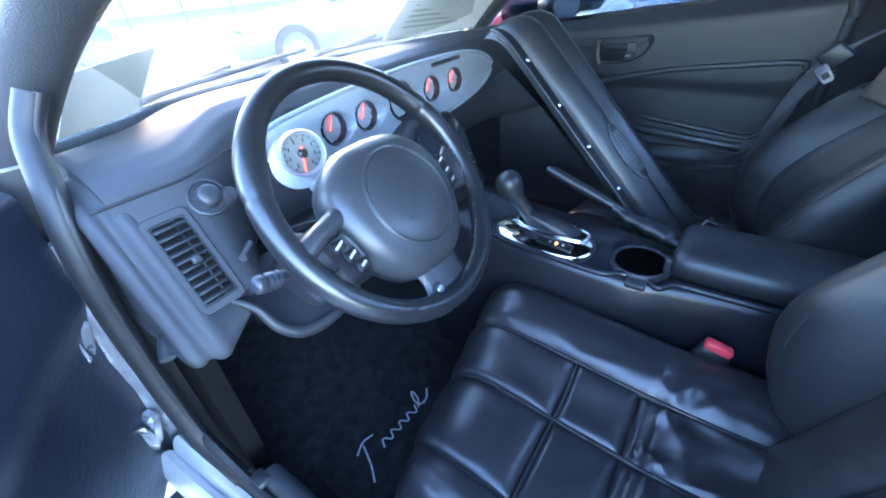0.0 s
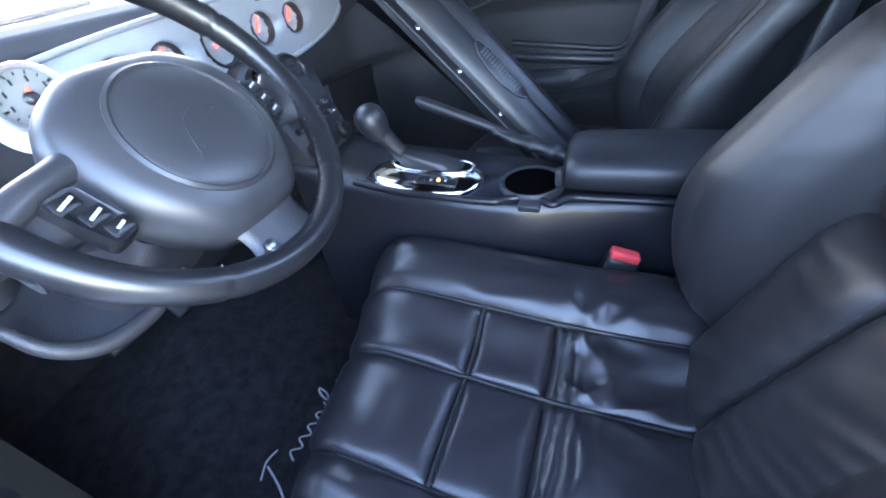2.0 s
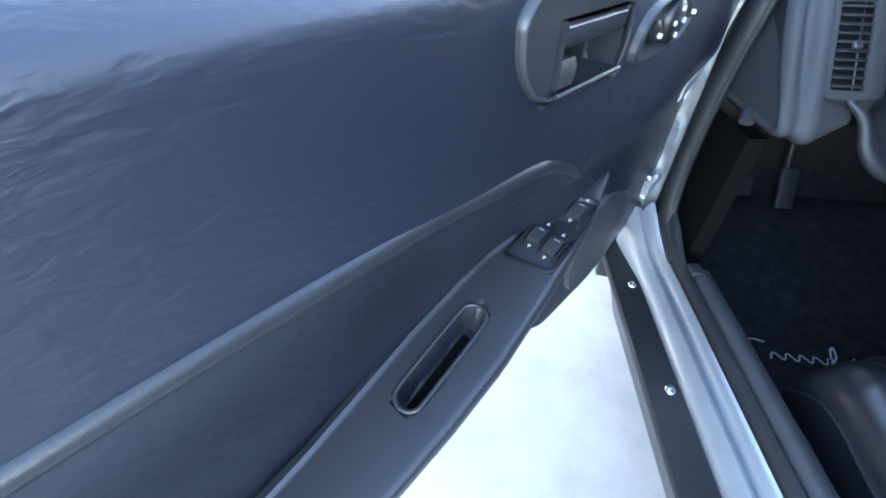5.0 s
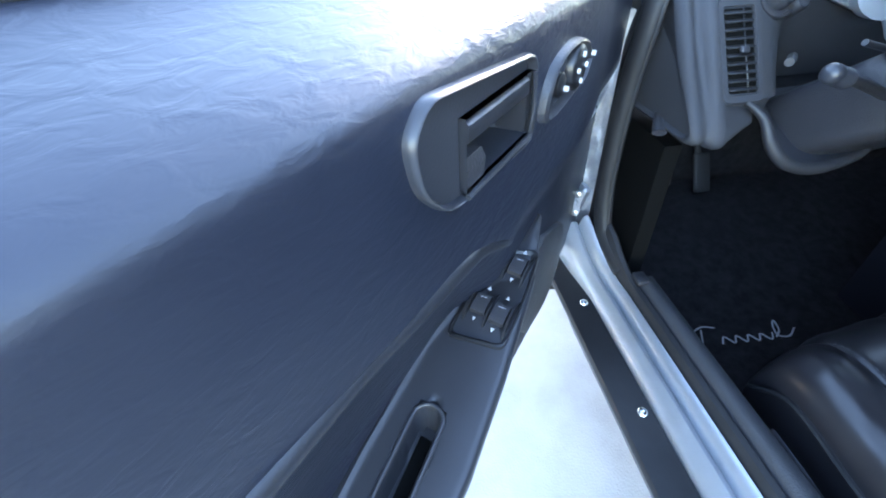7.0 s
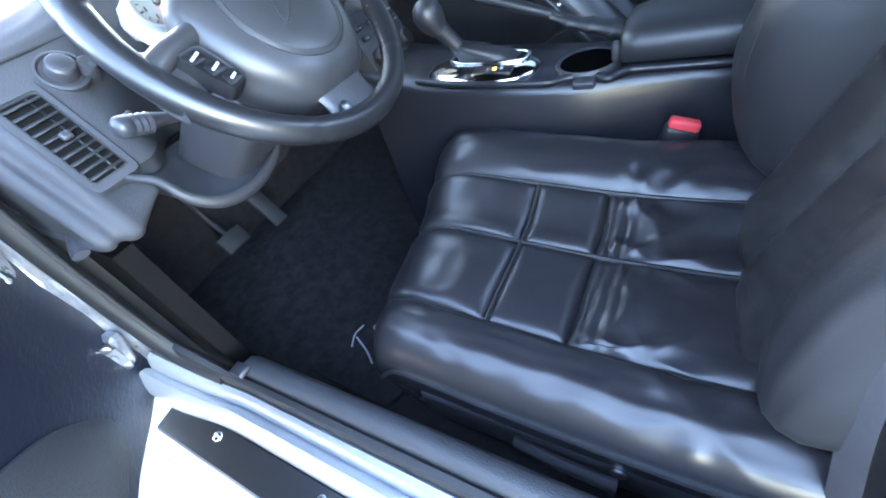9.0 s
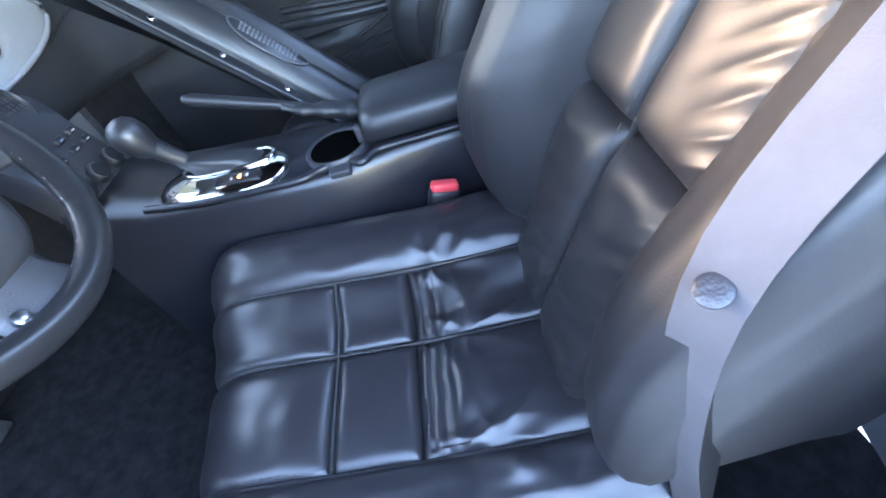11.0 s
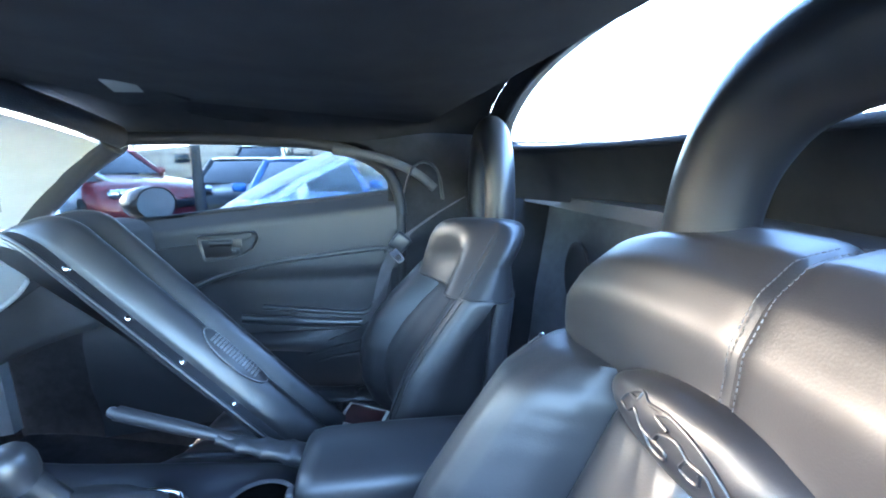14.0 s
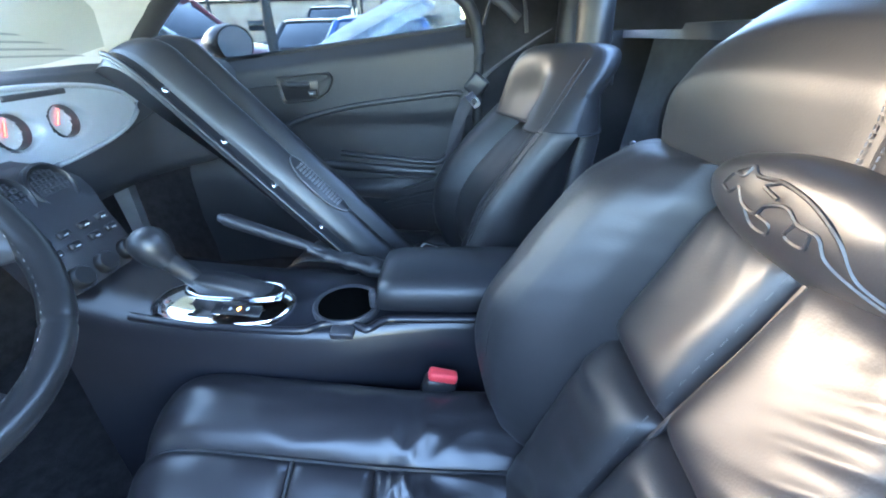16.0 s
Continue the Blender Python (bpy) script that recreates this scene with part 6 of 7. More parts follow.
# roll over the recess, and the arm rest: a shelf that slopes down to the rear
pk = curve([(s, roll_z(s), 0) for s in (0.300, 0.33, 0.36, 0.41, 0.48, 0.60, 0.75, 0.92, 1.10)], 60)
link("pocket_roll", *tube([D(p.x, p.y, skin(p.x, p.y) - 0.0035) for p in pk], lambda t: 0.003 + 0.005 * smooth01(0, 0.15, t), 10), VINYL_SMOOTH, ddoor)
ARM_IN = [(0.200, -0.022), (0.265, -0.039), (0.335, -0.053), (0.40, -0.066), (0.51, -0.064), (0.65, -0.052), (0.85, -0.045), (1.10, -0.045)]
ARM_OUT = [(0.200, -0.018), (0.28, 0.007), (0.39, 0.024), (0.48, 0.034), (0.55, 0.036), (0.65, 0.034), (0.85, 0.026), (1.10, 0.012)]
CUP_A, CUP_B, CUP_R = (0.463, -0.021), (0.556, -0.013), 0.0155


def cup_gap(s, w):
    """distance from the long middle line of the grip recess"""
    ax, ay, bx, by = *CUP_A, *CUP_B
    t = max(0.0, min(1.0, ((s - ax) * (bx - ax) + (w - ay) * (by - ay)) / ((bx - ax) ** 2 + (by - ay) ** 2)))
    return math.hypot(s - ax - (bx - ax) * t, w - ay - (by - ay) * t)


def SH(s, w, lift=0.0):
    """a place on the shelf"""
    return D(s, 0.750 - 0.25 * s + lift, w)


def arm_pt(u, v):
    s = 0.200 + 0.90 * u
    a, b = lerp_table(ARM_IN, s), lerp_table(ARM_OUT, s)
    k = max(0.15, min(1.0, (b - a) / 0.06))
    if v < 0.08:
        return SH(s, a - 0.004, -0.012 * (1 - v / 0.08))
    if v < 0.72:
        q = (v - 0.08) / 0.64
        w = a + (b - 0.006 * k - a) * q
        crown = 0.0025 * math.sin(math.pi * q) + 0.0035 * k * math.exp(-((q - 0.05) / 0.035) ** 2)
        dip = -0.034 * smooth01(CUP_R + 0.0015, CUP_R - 0.003, cup_gap(s, w))
        return SH(s, w, crown + dip)
    t = (v - 0.72) / 0.28
    sec = [(-0.006, 0.0), (-0.002, -0.0015), (0.0, -0.006), (0.0, -0.016), (-0.008, -0.040), (-0.03, -0.065), (-0.06, -0.075)]
    i = t * (len(sec) - 1)
    j = min(len(sec) - 2, int(i))
    f = i - j
    return SH(s, b + k * (sec[j][0] + (sec[j + 1][0] - sec[j][0]) * f), k * (sec[j][1] + (sec[j + 1][1] - sec[j][1]) * f))


armr = link("arm_rest", *solid(arm_pt, 150, 64, DN * -0.02), GREY_TRIM, ddoor, "smooth charcoal arm rest")
cup_ring = []
for i in range(65):
    a = 2 * math.pi * i / 64
    along = (CUP_B[0] - CUP_A[0]) / 2 * max(-1, min(1, 4 * math.cos(a)))
    cs, cw = (CUP_A[0] + CUP_B[0]) / 2 + along, (CUP_A[1] + CUP_B[1]) / 2 + along * (CUP_B[1] - CUP_A[1]) / (CUP_B[0] - CUP_A[0])
    cup_ring.append(SH(cs + CUP_R * math.cos(a), cw + CUP_R * math.sin(a), 0.0025))
link("grip_rim", *tube(cup_ring, 0.0024, 8, caps=False), GREY_TRIM, armr, "raised rim of the grip recess")
# floor of the grip recess is coloured with its shade
link("grip_shade", *plate([(CUP_A[0], -0.030), (CUP_A[0], -0.012), (CUP_B[0], -0.004), (CUP_B[0], -0.022)], 0.002, 0.0005, lambda a, b, c: SH(a, b, -0.0325 + c)), RECESS_SHADE, armr, "black recess floor")
turned("grip_screw", SH(0.532, -0.008, -0.031), (0, 0, 1), [(0.005, 0), (0.005, 0.003), (0.002, 0.004), (0.001, 0.003)], PLASTIC_DARK, armr, n=12)
swo = rounded([(0.251, 0.001), (0.262, -0.030), (0.290, -0.042), (0.335, -0.050), (0.384, -0.047), (0.374, 0.013), (0.307, 0.009)], 0.010, 5)
swc = (sum(p[0] for p in swo) / len(swo), sum(p[1] for p in swo) / len(swo))


def sw_ring(k, h):
    return [SH(swc[0] + (a - swc[0]) * k, swc[1] + (b - swc[1]) * k, h) for a, b in swo]


plate_sw = link("switch_panel", *loft([sw_ring(1.0, -0.002), sw_ring(1.0, 0.0045), sw_ring(0.965, 0.0052), sw_ring(0.93, 0.0036), sw_ring(0.90, 0.0008), sw_ring(0.02, 0.0030)]), PLASTIC_DARK, armr, "black switch panel")
MS = Matrix((DS.to_4d(), DN.to_4d(), Vector((0, 0, 1, 0)), (0, 0, 0, 1))).transposed()


def on_shelf(s, w, lift):
    m = MS.copy()
    for r in range(3):
        m[3][r] = 0
    m.translation = SH(s, w, lift)
    return m @ pose(0, 0, 0, 0, 14, 0)


for s, w in ((0.280, -0.013), (0.337, -0.029), (0.341, -0.006)):
    link("window_switch", *loft([[on_shelf(s, w, 0.002) @ Vector((a, b, c)) for a, c in ((-0.012, 0.0), (-0.011, 0.006), (-0.004, 0.0085), (0.0, 0.0070), (0.004, 0.0085), (0.011, 0.006), (0.012, 0.0))] for b in (-0.0082, -0.0075, 0.0075, 0.0082)]), PLASTIC, plate_sw, "rocker switch")
    for q in (-1, 1):
        m = on_shelf(s + 0.0195 * q, w, 0.0046)
        link("switch_mark", *loft([[m @ Vector((a * q, b, c)) for a, b in ((-0.002, -0.0020), (-0.002, 0.0020), (0.002, 0.0002), (0.002, -0.0002))] for c in (0.0, 0.0012)]), MARK, plate_sw)
    part("switch_word", block((0.0020, 0.007, 0.0006), 0, m=on_shelf(s - 0.003, w, 0.0100)), MARK, plate_sw)
for s, w in ((0.280, -0.0245), (0.280, -0.002), (0.338, -0.0405), (0.339, -0.0175), (0.341, 0.006)):
    link("switch_fence", *loft([[on_shelf(s, w, 0.001) @ Vector((a, b, c)) for a, c in ((-0.024, 0.0), (-0.014, 0.007), (0.0, 0.0095), (0.014, 0.007), (0.024, 0.0))] for b in (-0.0012, 0.0012)]), PLASTIC_DARK, plate_sw)
spk = [(p.x, p.y) for p in curve([(0.180, 0.656, 0), (0.120, 0.634, 0), (0.055, 0.594, 0), (0.0, 0.530, 0), (0.005, 0.498, 0), (0.06, 0.486, 0), (0.14, 0.486, 0), (0.215, 0.498, 0), (0.240, 0.555, 0), (0.225, 0.625, 0), (0.180, 0.656, 0)], 40)][:-1]
link("speaker_cover", *plate(spk, 0.008, 0.003, lambda a, b, c: D(a, b, skin(a, b) - 0.001 + c)), VINYL, ddoor, "oval speaker cover")

# ---- passenger door ----
PXI = 1.462
pdoor = empty("door_2", (1.5, 0.25, 0.3), "closed passenger door with black vinyl trim and oval handle", "car door", kind="structure")


def top_z(y):
    return 1.018 - 0.10 * (y + 0.11) * 1.0


def pskin(u, v):
    y = -0.118 + 0.90 * u
    z = 0.30 + (top_z(y) - 0.30) * v
    w = 0.035 * smooth01(top_z(y) - 0.05, top_z(y), z) ** 1.6 + 0.012 * smooth01(0.80, 0.76, z) * smooth01(0.60, 0.66, z) + 0.02 * smooth01(0.5, 0.36, z)
    return Vector((PXI + w - 0.05 * smooth01(0.45, 0.9, y) + 0.001 * noise3(y, z, 0, 9), y, z))


link("door_panel", *solid(pskin, 60, 50, (0.09, 0, 0)), VINYL_BLACK, pdoor, "black vinyl door panel")


def PD(y, z, c=0.0):
    return Vector((PXI - c - 0.05 * smooth01(0.45, 0.9, y), y, z))


PB = rounded([(0.462, 0.902), (0.450, 0.826), (0.355, 0.836), (0.312, 0.862), (0.295, 0.895), (0.304, 0.912)], 0.016, 6)


def ringp(o, c, k=1.0):
    cx, cz = sum(p[0] for p in o) / len(o), sum(p[1] for p in o) / len(o)
    return [PD(cx + (a - cx) * k, cz + (b - cz) * k, c) for a, b in o]


pb = link("handle_bezel", *loft([ringp(PB, -0.004, 1.05), ringp(PB, 0.005, 1.03), ringp(PB, 0.009, 1.0), ringp(PB, 0.008, 0.94), ringp(PB, 0.003, 0.88), ringp(PB, 0.003, 0.02)]), VINYL_BLACK, pdoor, "charcoal handle bezel")
link("handle_well", *plate(rounded([(0.340, 0.846), (0.340, 0.893), (0.452, 0.889), (0.446, 0.838)], 0.006), 0.003, 0.001, lambda a, b, c: PD(a, b, 0.002 + c)), PLASTIC_DARK, pb)
link("pull_lever", *loft([[PD(a, b, w) for b, w in ((0.889, 0.002), (0.888, 0.008), (0.884, 0.011), (0.874, 0.011), (0.870, 0.008), (0.869, 0.002))] for a in (0.364, 0.366, 0.39, 0.424, 0.426)]), PLASTIC_DARK, pb, "pull lever")
link("lock_tab", *loft([[PD(a, b, w) for b, w in ((0.866, 0.002), (0.866, 0.008), (0.863, 0.011), (0.851, 0.011), (0.848, 0.008), (0.848, 0.002))] for a in (0.345, 0.347, 0.367, 0.369)]), BLACK_TRIM, pb, "lock tab")
for i in range(2):
    part("tab_mark", block((0.001, 0.0012, 0.006), 0, m=Matrix.Translation(PD(0.356 + 0.006 * i, 0.857, 0.0145))), MARK, pb)
# pressed pocket outline and pull strip
pl = curve([PD(0.50, 0.745, 0.0), PD(0.40, 0.785, 0.0), PD(0.25, 0.818, 0.0), PD(0.08, 0.838, 0), PD(-0.055, 0.850, 0), PD(-0.074, 0.840, 0), PD(-0.068, 0.78, 0), PD(-0.045, 0.70, 0), PD(-0.015, 0.655, 0), PD(0.03, 0.648, 0), PD(0.15, 0.662, 0), PD(0.30, 0.680, 0)], 90)
link("pocket_roll", *tube([p + Vector((0.003, 0, 0)) for p in pl], 0.0085, 10), BLACK_TRIM, pdoor)
link("pull_strip", *tube(curve([PD(0.36, 0.648, 0.004), PD(0.25, 0.640, 0.012), PD(0.10, 0.626, 0.012), PD(0.01, 0.618, 0.004)], 24), 0.010, 10, flat=1.4), BLACK_TRIM, pdoor)
link("lower_arm_rest", *solid(lambda u, v: PD(0.42 - 0.50 * u, 0.60 - 0.045 * v - 0.05 * u * v, 0.006 + 0.022 * math.sin(3.14 * v) * math.sin(3.14 * min(1, u * 1.3 + 0.1))), 30, 12, (0.03, 0, 0)), VINYL_BLACK, pdoor)
for k in range(3):
    link("pocket_fold", *tube(curve([PD(0.20 - 0.02 * k, 0.545 - 0.025 * k, 0.004), PD(0.08, 0.575 - 0.03 * k, 0.01), PD(-0.02, 0.620 - 0.045 * k, 0.006), PD(-0.075, 0.70 - 0.05 * k, 0)], 24), 0.005, 8), VINYL_BLACK, pdoor)
# door glass line and outer skin
link("belt_seal", *tube([Vector((PXI + 0.040 - 0.05 * smooth01(0.45, 0.9, y), y, top_z(y) + 0.001)) for y in [-0.118 + 0.9 * i / 20 for i in range(21)]], 0.008, 8), RUBBER, pdoor)
link("outer_skin", *solid(lambda u, v: Vector((1.60 - 0.05 * smooth01(0.45, 0.9, -0.12 + 0.95 * u) - 0.04 * (2 * v - 1) ** 2, -0.12 + 0.95 * u, 0.30 + (top_z(-0.12 + 0.95 * u) - 0.31) * v)), 20, 12, (-0.02, 0, 0)), PAINT, pdoor, "silver painted outer skin")

# glass colour is darkened to hold down the brightness of the lot
side_glass = link("window_glass", *solid(lambda u, v: Vector((PXI + 0.042 - 0.06 * v - 0.05 * smooth01(0.45, 0.9, -0.11 + 0.90 * u), -0.11 + 0.90 * u, top_z(-0.11 + 0.90 * u) - 0.01 + 0.20 * v)), 14, 8, (0.004, 0, 0)), glass("dark_glass", (0.30, 0.32, 0.33), 0.6), pdoor, "grey-tinted window glass")

link("rear_edge_seal", *tube([Vector((1.472, -0.120, 0.28 + 0.07 * i)) for i in range(11)], 0.016, 10), RUBBER, pdoor)

# passenger's outside mirror
mirror = empty("door_mirror", (1.56, 0.62, 0.93), "silver oval door mirror outside the passenger window", "door mirror")
mc, ma = Vector((1.552, 0.608, 0.990)), Vector((-0.42, -0.90, -0.02)).normalized()
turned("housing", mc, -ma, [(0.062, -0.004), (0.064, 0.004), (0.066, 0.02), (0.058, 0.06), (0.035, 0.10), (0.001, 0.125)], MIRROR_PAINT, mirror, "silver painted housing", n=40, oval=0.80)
turned("mirror_rim", mc, ma, [(0.064, -0.006), (0.064, 0.008), (0.061, 0.010), (0.058, 0.005)], RUBBER, mirror, n=40, oval=0.80)
turned("mirror_glass", mc, ma, [(0.0585, 0.0), (0.0585, 0.007), (0.0005, 0.007)], MIRROR, mirror, "mirror glass", n=40, oval=0.80)
link("mirror_arm", *tube(curve([mc - ma * 0.05 + Vector((0, 0, -0.03)), mc - ma * 0.06 + Vector((-0.01, 0, -0.06)), Vector((1.54, 0.66, 0.90))], 10), 0.018, 10), MIRROR_PAINT, mirror)

# driver's outside mirror on the open door
dmir = empty("door_mirror", (-0.2, 0.57, 0.98), "silver oval door mirror outside the open driver's door", "door mirror")
mc, ma = Vector((-0.312, 0.612, 1.026)), Vector((0.42, -0.90, -0.04)).normalized()
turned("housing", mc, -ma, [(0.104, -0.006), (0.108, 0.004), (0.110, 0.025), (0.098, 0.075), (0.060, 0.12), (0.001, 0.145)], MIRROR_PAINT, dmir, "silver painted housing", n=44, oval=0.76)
turned("mirror_rim", mc, ma, [(0.107, -0.004), (0.107, 0.007), (0.100, 0.009), (0.096, 0.004)], RUBBER, dmir, n=44, oval=0.76)
turned("mirror_glass", mc, ma, [(0.099, 0.0), (0.099, 0.008), (0.0005, 0.008)], MIRROR, dmir, "mirror glass", n=44, oval=0.76)
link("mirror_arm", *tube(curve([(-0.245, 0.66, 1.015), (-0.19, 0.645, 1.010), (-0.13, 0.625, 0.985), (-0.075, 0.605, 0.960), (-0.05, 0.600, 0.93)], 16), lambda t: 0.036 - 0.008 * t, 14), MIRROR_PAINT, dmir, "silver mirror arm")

# ---- padded cover standing on the passenger's floor ----
cover = empty("padded_cover", (1.07, 0.15, 0.3), "black padded vinyl cover with chrome rivets leaning on the dashboard", "padded cover")
LO = Vector((1.0, 0.478, 0.917))
LD = Vector((-0.004, -0.669, -0.743))
LN = Vector((0.05, -0.743, 0.669)).normalized()


def cov(l, x, n):
    return LO + LD * l + Vector((x, 0, 0)) + LN * n


def nose(l):
    """rounding of the upper end: 0 at the tip, 1 where the full section begins"""
    t = max(0.0, min(1.0, (l + 0.122) / 0.085))
    return math.sqrt(max(0.0, 1 - (1 - t) ** 2))


def cover_pt(l, x, n):
    f = nose(l)
    return cov(l, 0.066 + (x - 0.066) * (0.62 + 0.38 * f), n * (0.15 + 0.85 * f) - 0.045 * (1 - f))


def ridge(x0, x1, l1, hump, name, label=""):
    def fn(u, v):
        l = -0.122 + (l1 + 0.122) * (u ** 1.7)
        h = 0.012 + hump * math.sin(math.pi * (0.02 + 0.96 * v)) ** 0.75
        return cover_pt(l, x0 + (x1 - x0) * v, h + 0.001 * noise3(l, x0 + v * 0.07, 0, 20))
    return link(name, *solid(fn, 80, 31, LN * -0.04), COVER_VINYL, cover, label)


ridge(0.004, 0.081, 0.60, 0.048, "padded_ridge", "rounded padded ridge")
ridge(0.076, 0.152, 0.60, 0.056, "padded_ridge", "rounded padded ridge")


def fl(u, v):
    l = -0.112 + 0.62 * (u ** 1.5)
    return cover_pt(l, -0.020 + 0.034 * v, 0.004 + 0.008 * v)


link("flange", *solid(fl, 60, 6, LN * -0.010), COVER_VINYL, cover, "flat flange")
link("flange_edge", *tube([fl(i / 60, 0.0) for i in range(61)], 0.005, 8), COVER_VINYL, cover)
for l in (0.0, 0.130, 0.252, 0.378):
    turned("rivet", cov(l, -0.002, 0.006), LN, [(0.0075, 0), (0.0075, 0.002), (0.005, 0.005), (0.001, 0.006)], CHROME, cover, "chrome rivet", n=16)
bo = [(0.250 + 0.080 * math.copysign(abs(math.cos(t)) ** 0.8, math.cos(t)), 0.059 + 0.0095 * math.sin(t)) for t in [2 * math.pi * i / 48 for i in range(48)]]


def badge_at(a, b, c):
    x = 0.018 + 1.75 * (b - 0.05)
    h = 0.012 + 0.048 * math.sin(math.pi * (0.02 + 0.96 * (x - 0.004) / 0.077)) ** 0.75
    return cov(a + 0.065, x - 0.25 * c, h + 0.002 + c)


BADGE_METAL = material("dull_badge_metal", (0.09, 0.09, 0.095), 0.45, vary=0.2, vscale=60)
badge = link("badge", *plate(bo, 0.013, 0.0015, lambda a, b, c: badge_at(a, b, c - 0.009)), PLASTIC_DARK, cover, "long oval badge")
for i in range(15):
    for b in (0.0538, 0.0600):
        a = 0.192 + 0.0078 * i
        link("badge_bar", *plate([(a, b), (a, b + 0.0050), (a + 0.0048, b + 0.0050), (a + 0.0048, b)], 0.002, 0.0005, lambda a, b, c: badge_at(a, b, c + 0.0035)), BADGE_METAL, badge)
link("badge_rim", *tube([badge_at(a, b, 0.0035) for a, b in bo + bo[:1]], 0.0014, 6, caps=False), BADGE_METAL, badge)

# papers
card = empty("printed_card", (1.15, -0.01, 0.485), "dark red printed card with white border on the passenger seat", "card")
ca_, cb_, cc_ = Vector((1.222, 0.027, 0.490)), Vector((1.137, 0.050, 0.488)), Vector((1.172, -0.075, 0.487))


def card_pt(p, q, h=0.0):
    return ca_ + (cb_ - ca_) * p + (cc_ - ca_) * q + Vector((0, 0, h + 0.004 * math.sin(math.pi * p)))


link("card_sheet", *solid(lambda u, v: card_pt(u, v), 10, 10, (0, 0, -0.001)), PAPER, card, "white card border")
link("card_print", *solid(lambda u, v: card_pt(0.09 + 0.82 * u, 0.07 + 0.86 * v, 0.0012), 10, 10, (0, 0, -0.0006)), material("maroon_print", (0.05, 0.012, 0.012), 0.5, vary=0.2, vscale=30), card, "dark red print")
stk = empty("window_sheet", ws(0.86, 0.5), "large white printed sheet stuck inside the windscreen", "paper sheet")


def sheet(u, v):
    p = ws(0.70 + 0.275 * u, 0.10 + 0.84 * v)
    return p + Vector((0, -0.012 - 0.012 * math.sin(3.14 * u), -0.010))


link("sheet", *solid(sheet, 14, 14, (0, -0.001, -0.001)), PAPER, stk)
for i in range(16):
    v0 = 0.10 + 0.05 * i
    u1 = 0.50 + 0.35 * random.random()
    link("print_bar", *solid(lambda u, v, v0=v0, u1=u1: sheet(0.12 + (u1 - 0.12) * u, v0 + 0.014 * v) + Vector((0, -0.0015, -0.0015)), 8, 2, (0, -0.0004, -0.0004)), GREY_PRINT, stk)
stk2 = link("window_sheet", *solid(lambda u, v: ws(0.04 + 0.11 * u, 0.05 + 0.34 * v) + Vector((0, -0.008, -0.006)), 8, 8, (0, -0.001, -0.001)), PAPER)
tagged(stk2, "pale blue-white sheet inside the windscreen corner", "paper sheet")

# rear-view mirror and sun visor label
rv = empty("rear_view_mirror", (0.72, 0.50, 1.14), "black rear-view mirror below the windscreen header", "mirror")
part("mirror_case", block((0.18, 0.03, 0.05), 0.012, 3, m=pose(0.72, 0.52, 1.232, 10, 0, -12)), PLASTIC_DARK, rv)
link("stem", *tube(curve([(0.72, 0.53, 1.235), (0.75, 0.57, 1.24), (CX, 0.60, 1.25)], 8), 0.007, 8), PLASTIC_DARK, rv)
visor = empty("sun_visor", (1.10, 0.40, 1.18), "black cloth sun visor with grey label", "sun visor", "sun visors")
part("visor_pad", block((0.42, 0.14, 0.016), 0.007, 3, m=pose(1.02, 0.40, 1.246, -3, 2, 0)), LINER, visor)
part("label", block((0.10, 0.045, 0.002), 0.0005, 1, m=pose(1.045, 0.362, 1.2345, -3, 2, 20)), material("grey_label", (0.25, 0.25, 0.23), 0.8, vary=0.1), visor, "grey printed label")

# ---- the lot outside ----
TYRE = material("tyre_rubber", (0.02, 0.02, 0.02), 0.8, grain=0.3, scale=200)
DARKGLASS = material("dark_glass", (0.015, 0.018, 0.022), 0.06, vary=0.1, vscale=2, coat=0.5)


def car_paint(name, color, metal=0.3):
    return material(name, color, 0.28, metal=metal, vary=0.06, vscale=4, coat=0.8)


def wheel_parts(car, M, x, y, r, w=0.21):
    side = 1 if x > 0 else -1
    c = M @ Vector((x, y, r))
    ax = (M.to_3x3() @ Vector((side, 0, 0)))
    wh = turned("wheel", c, ax, [(r * 0.62, -w / 2), (r * 0.94, -w / 2), (r, -w / 2 + 0.03), (r, w / 2 - 0.03), (r * 0.94, w / 2), (r * 0.70, w / 2), (r * 0.66, w / 2 - 0.03)], TYRE, car, "black tyre", n=28)
    turned("rim", c, ax, [(r * 0.69, w / 2 - 0.06), (r * 0.69, w / 2 - 0.012), (r * 0.60, w / 2 - 0.03), (r * 0.20, w / 2 - 0.02), (r * 0.001, w / 2 - 0.015)], STEEL, wh, "bright wheel rim", n=28)


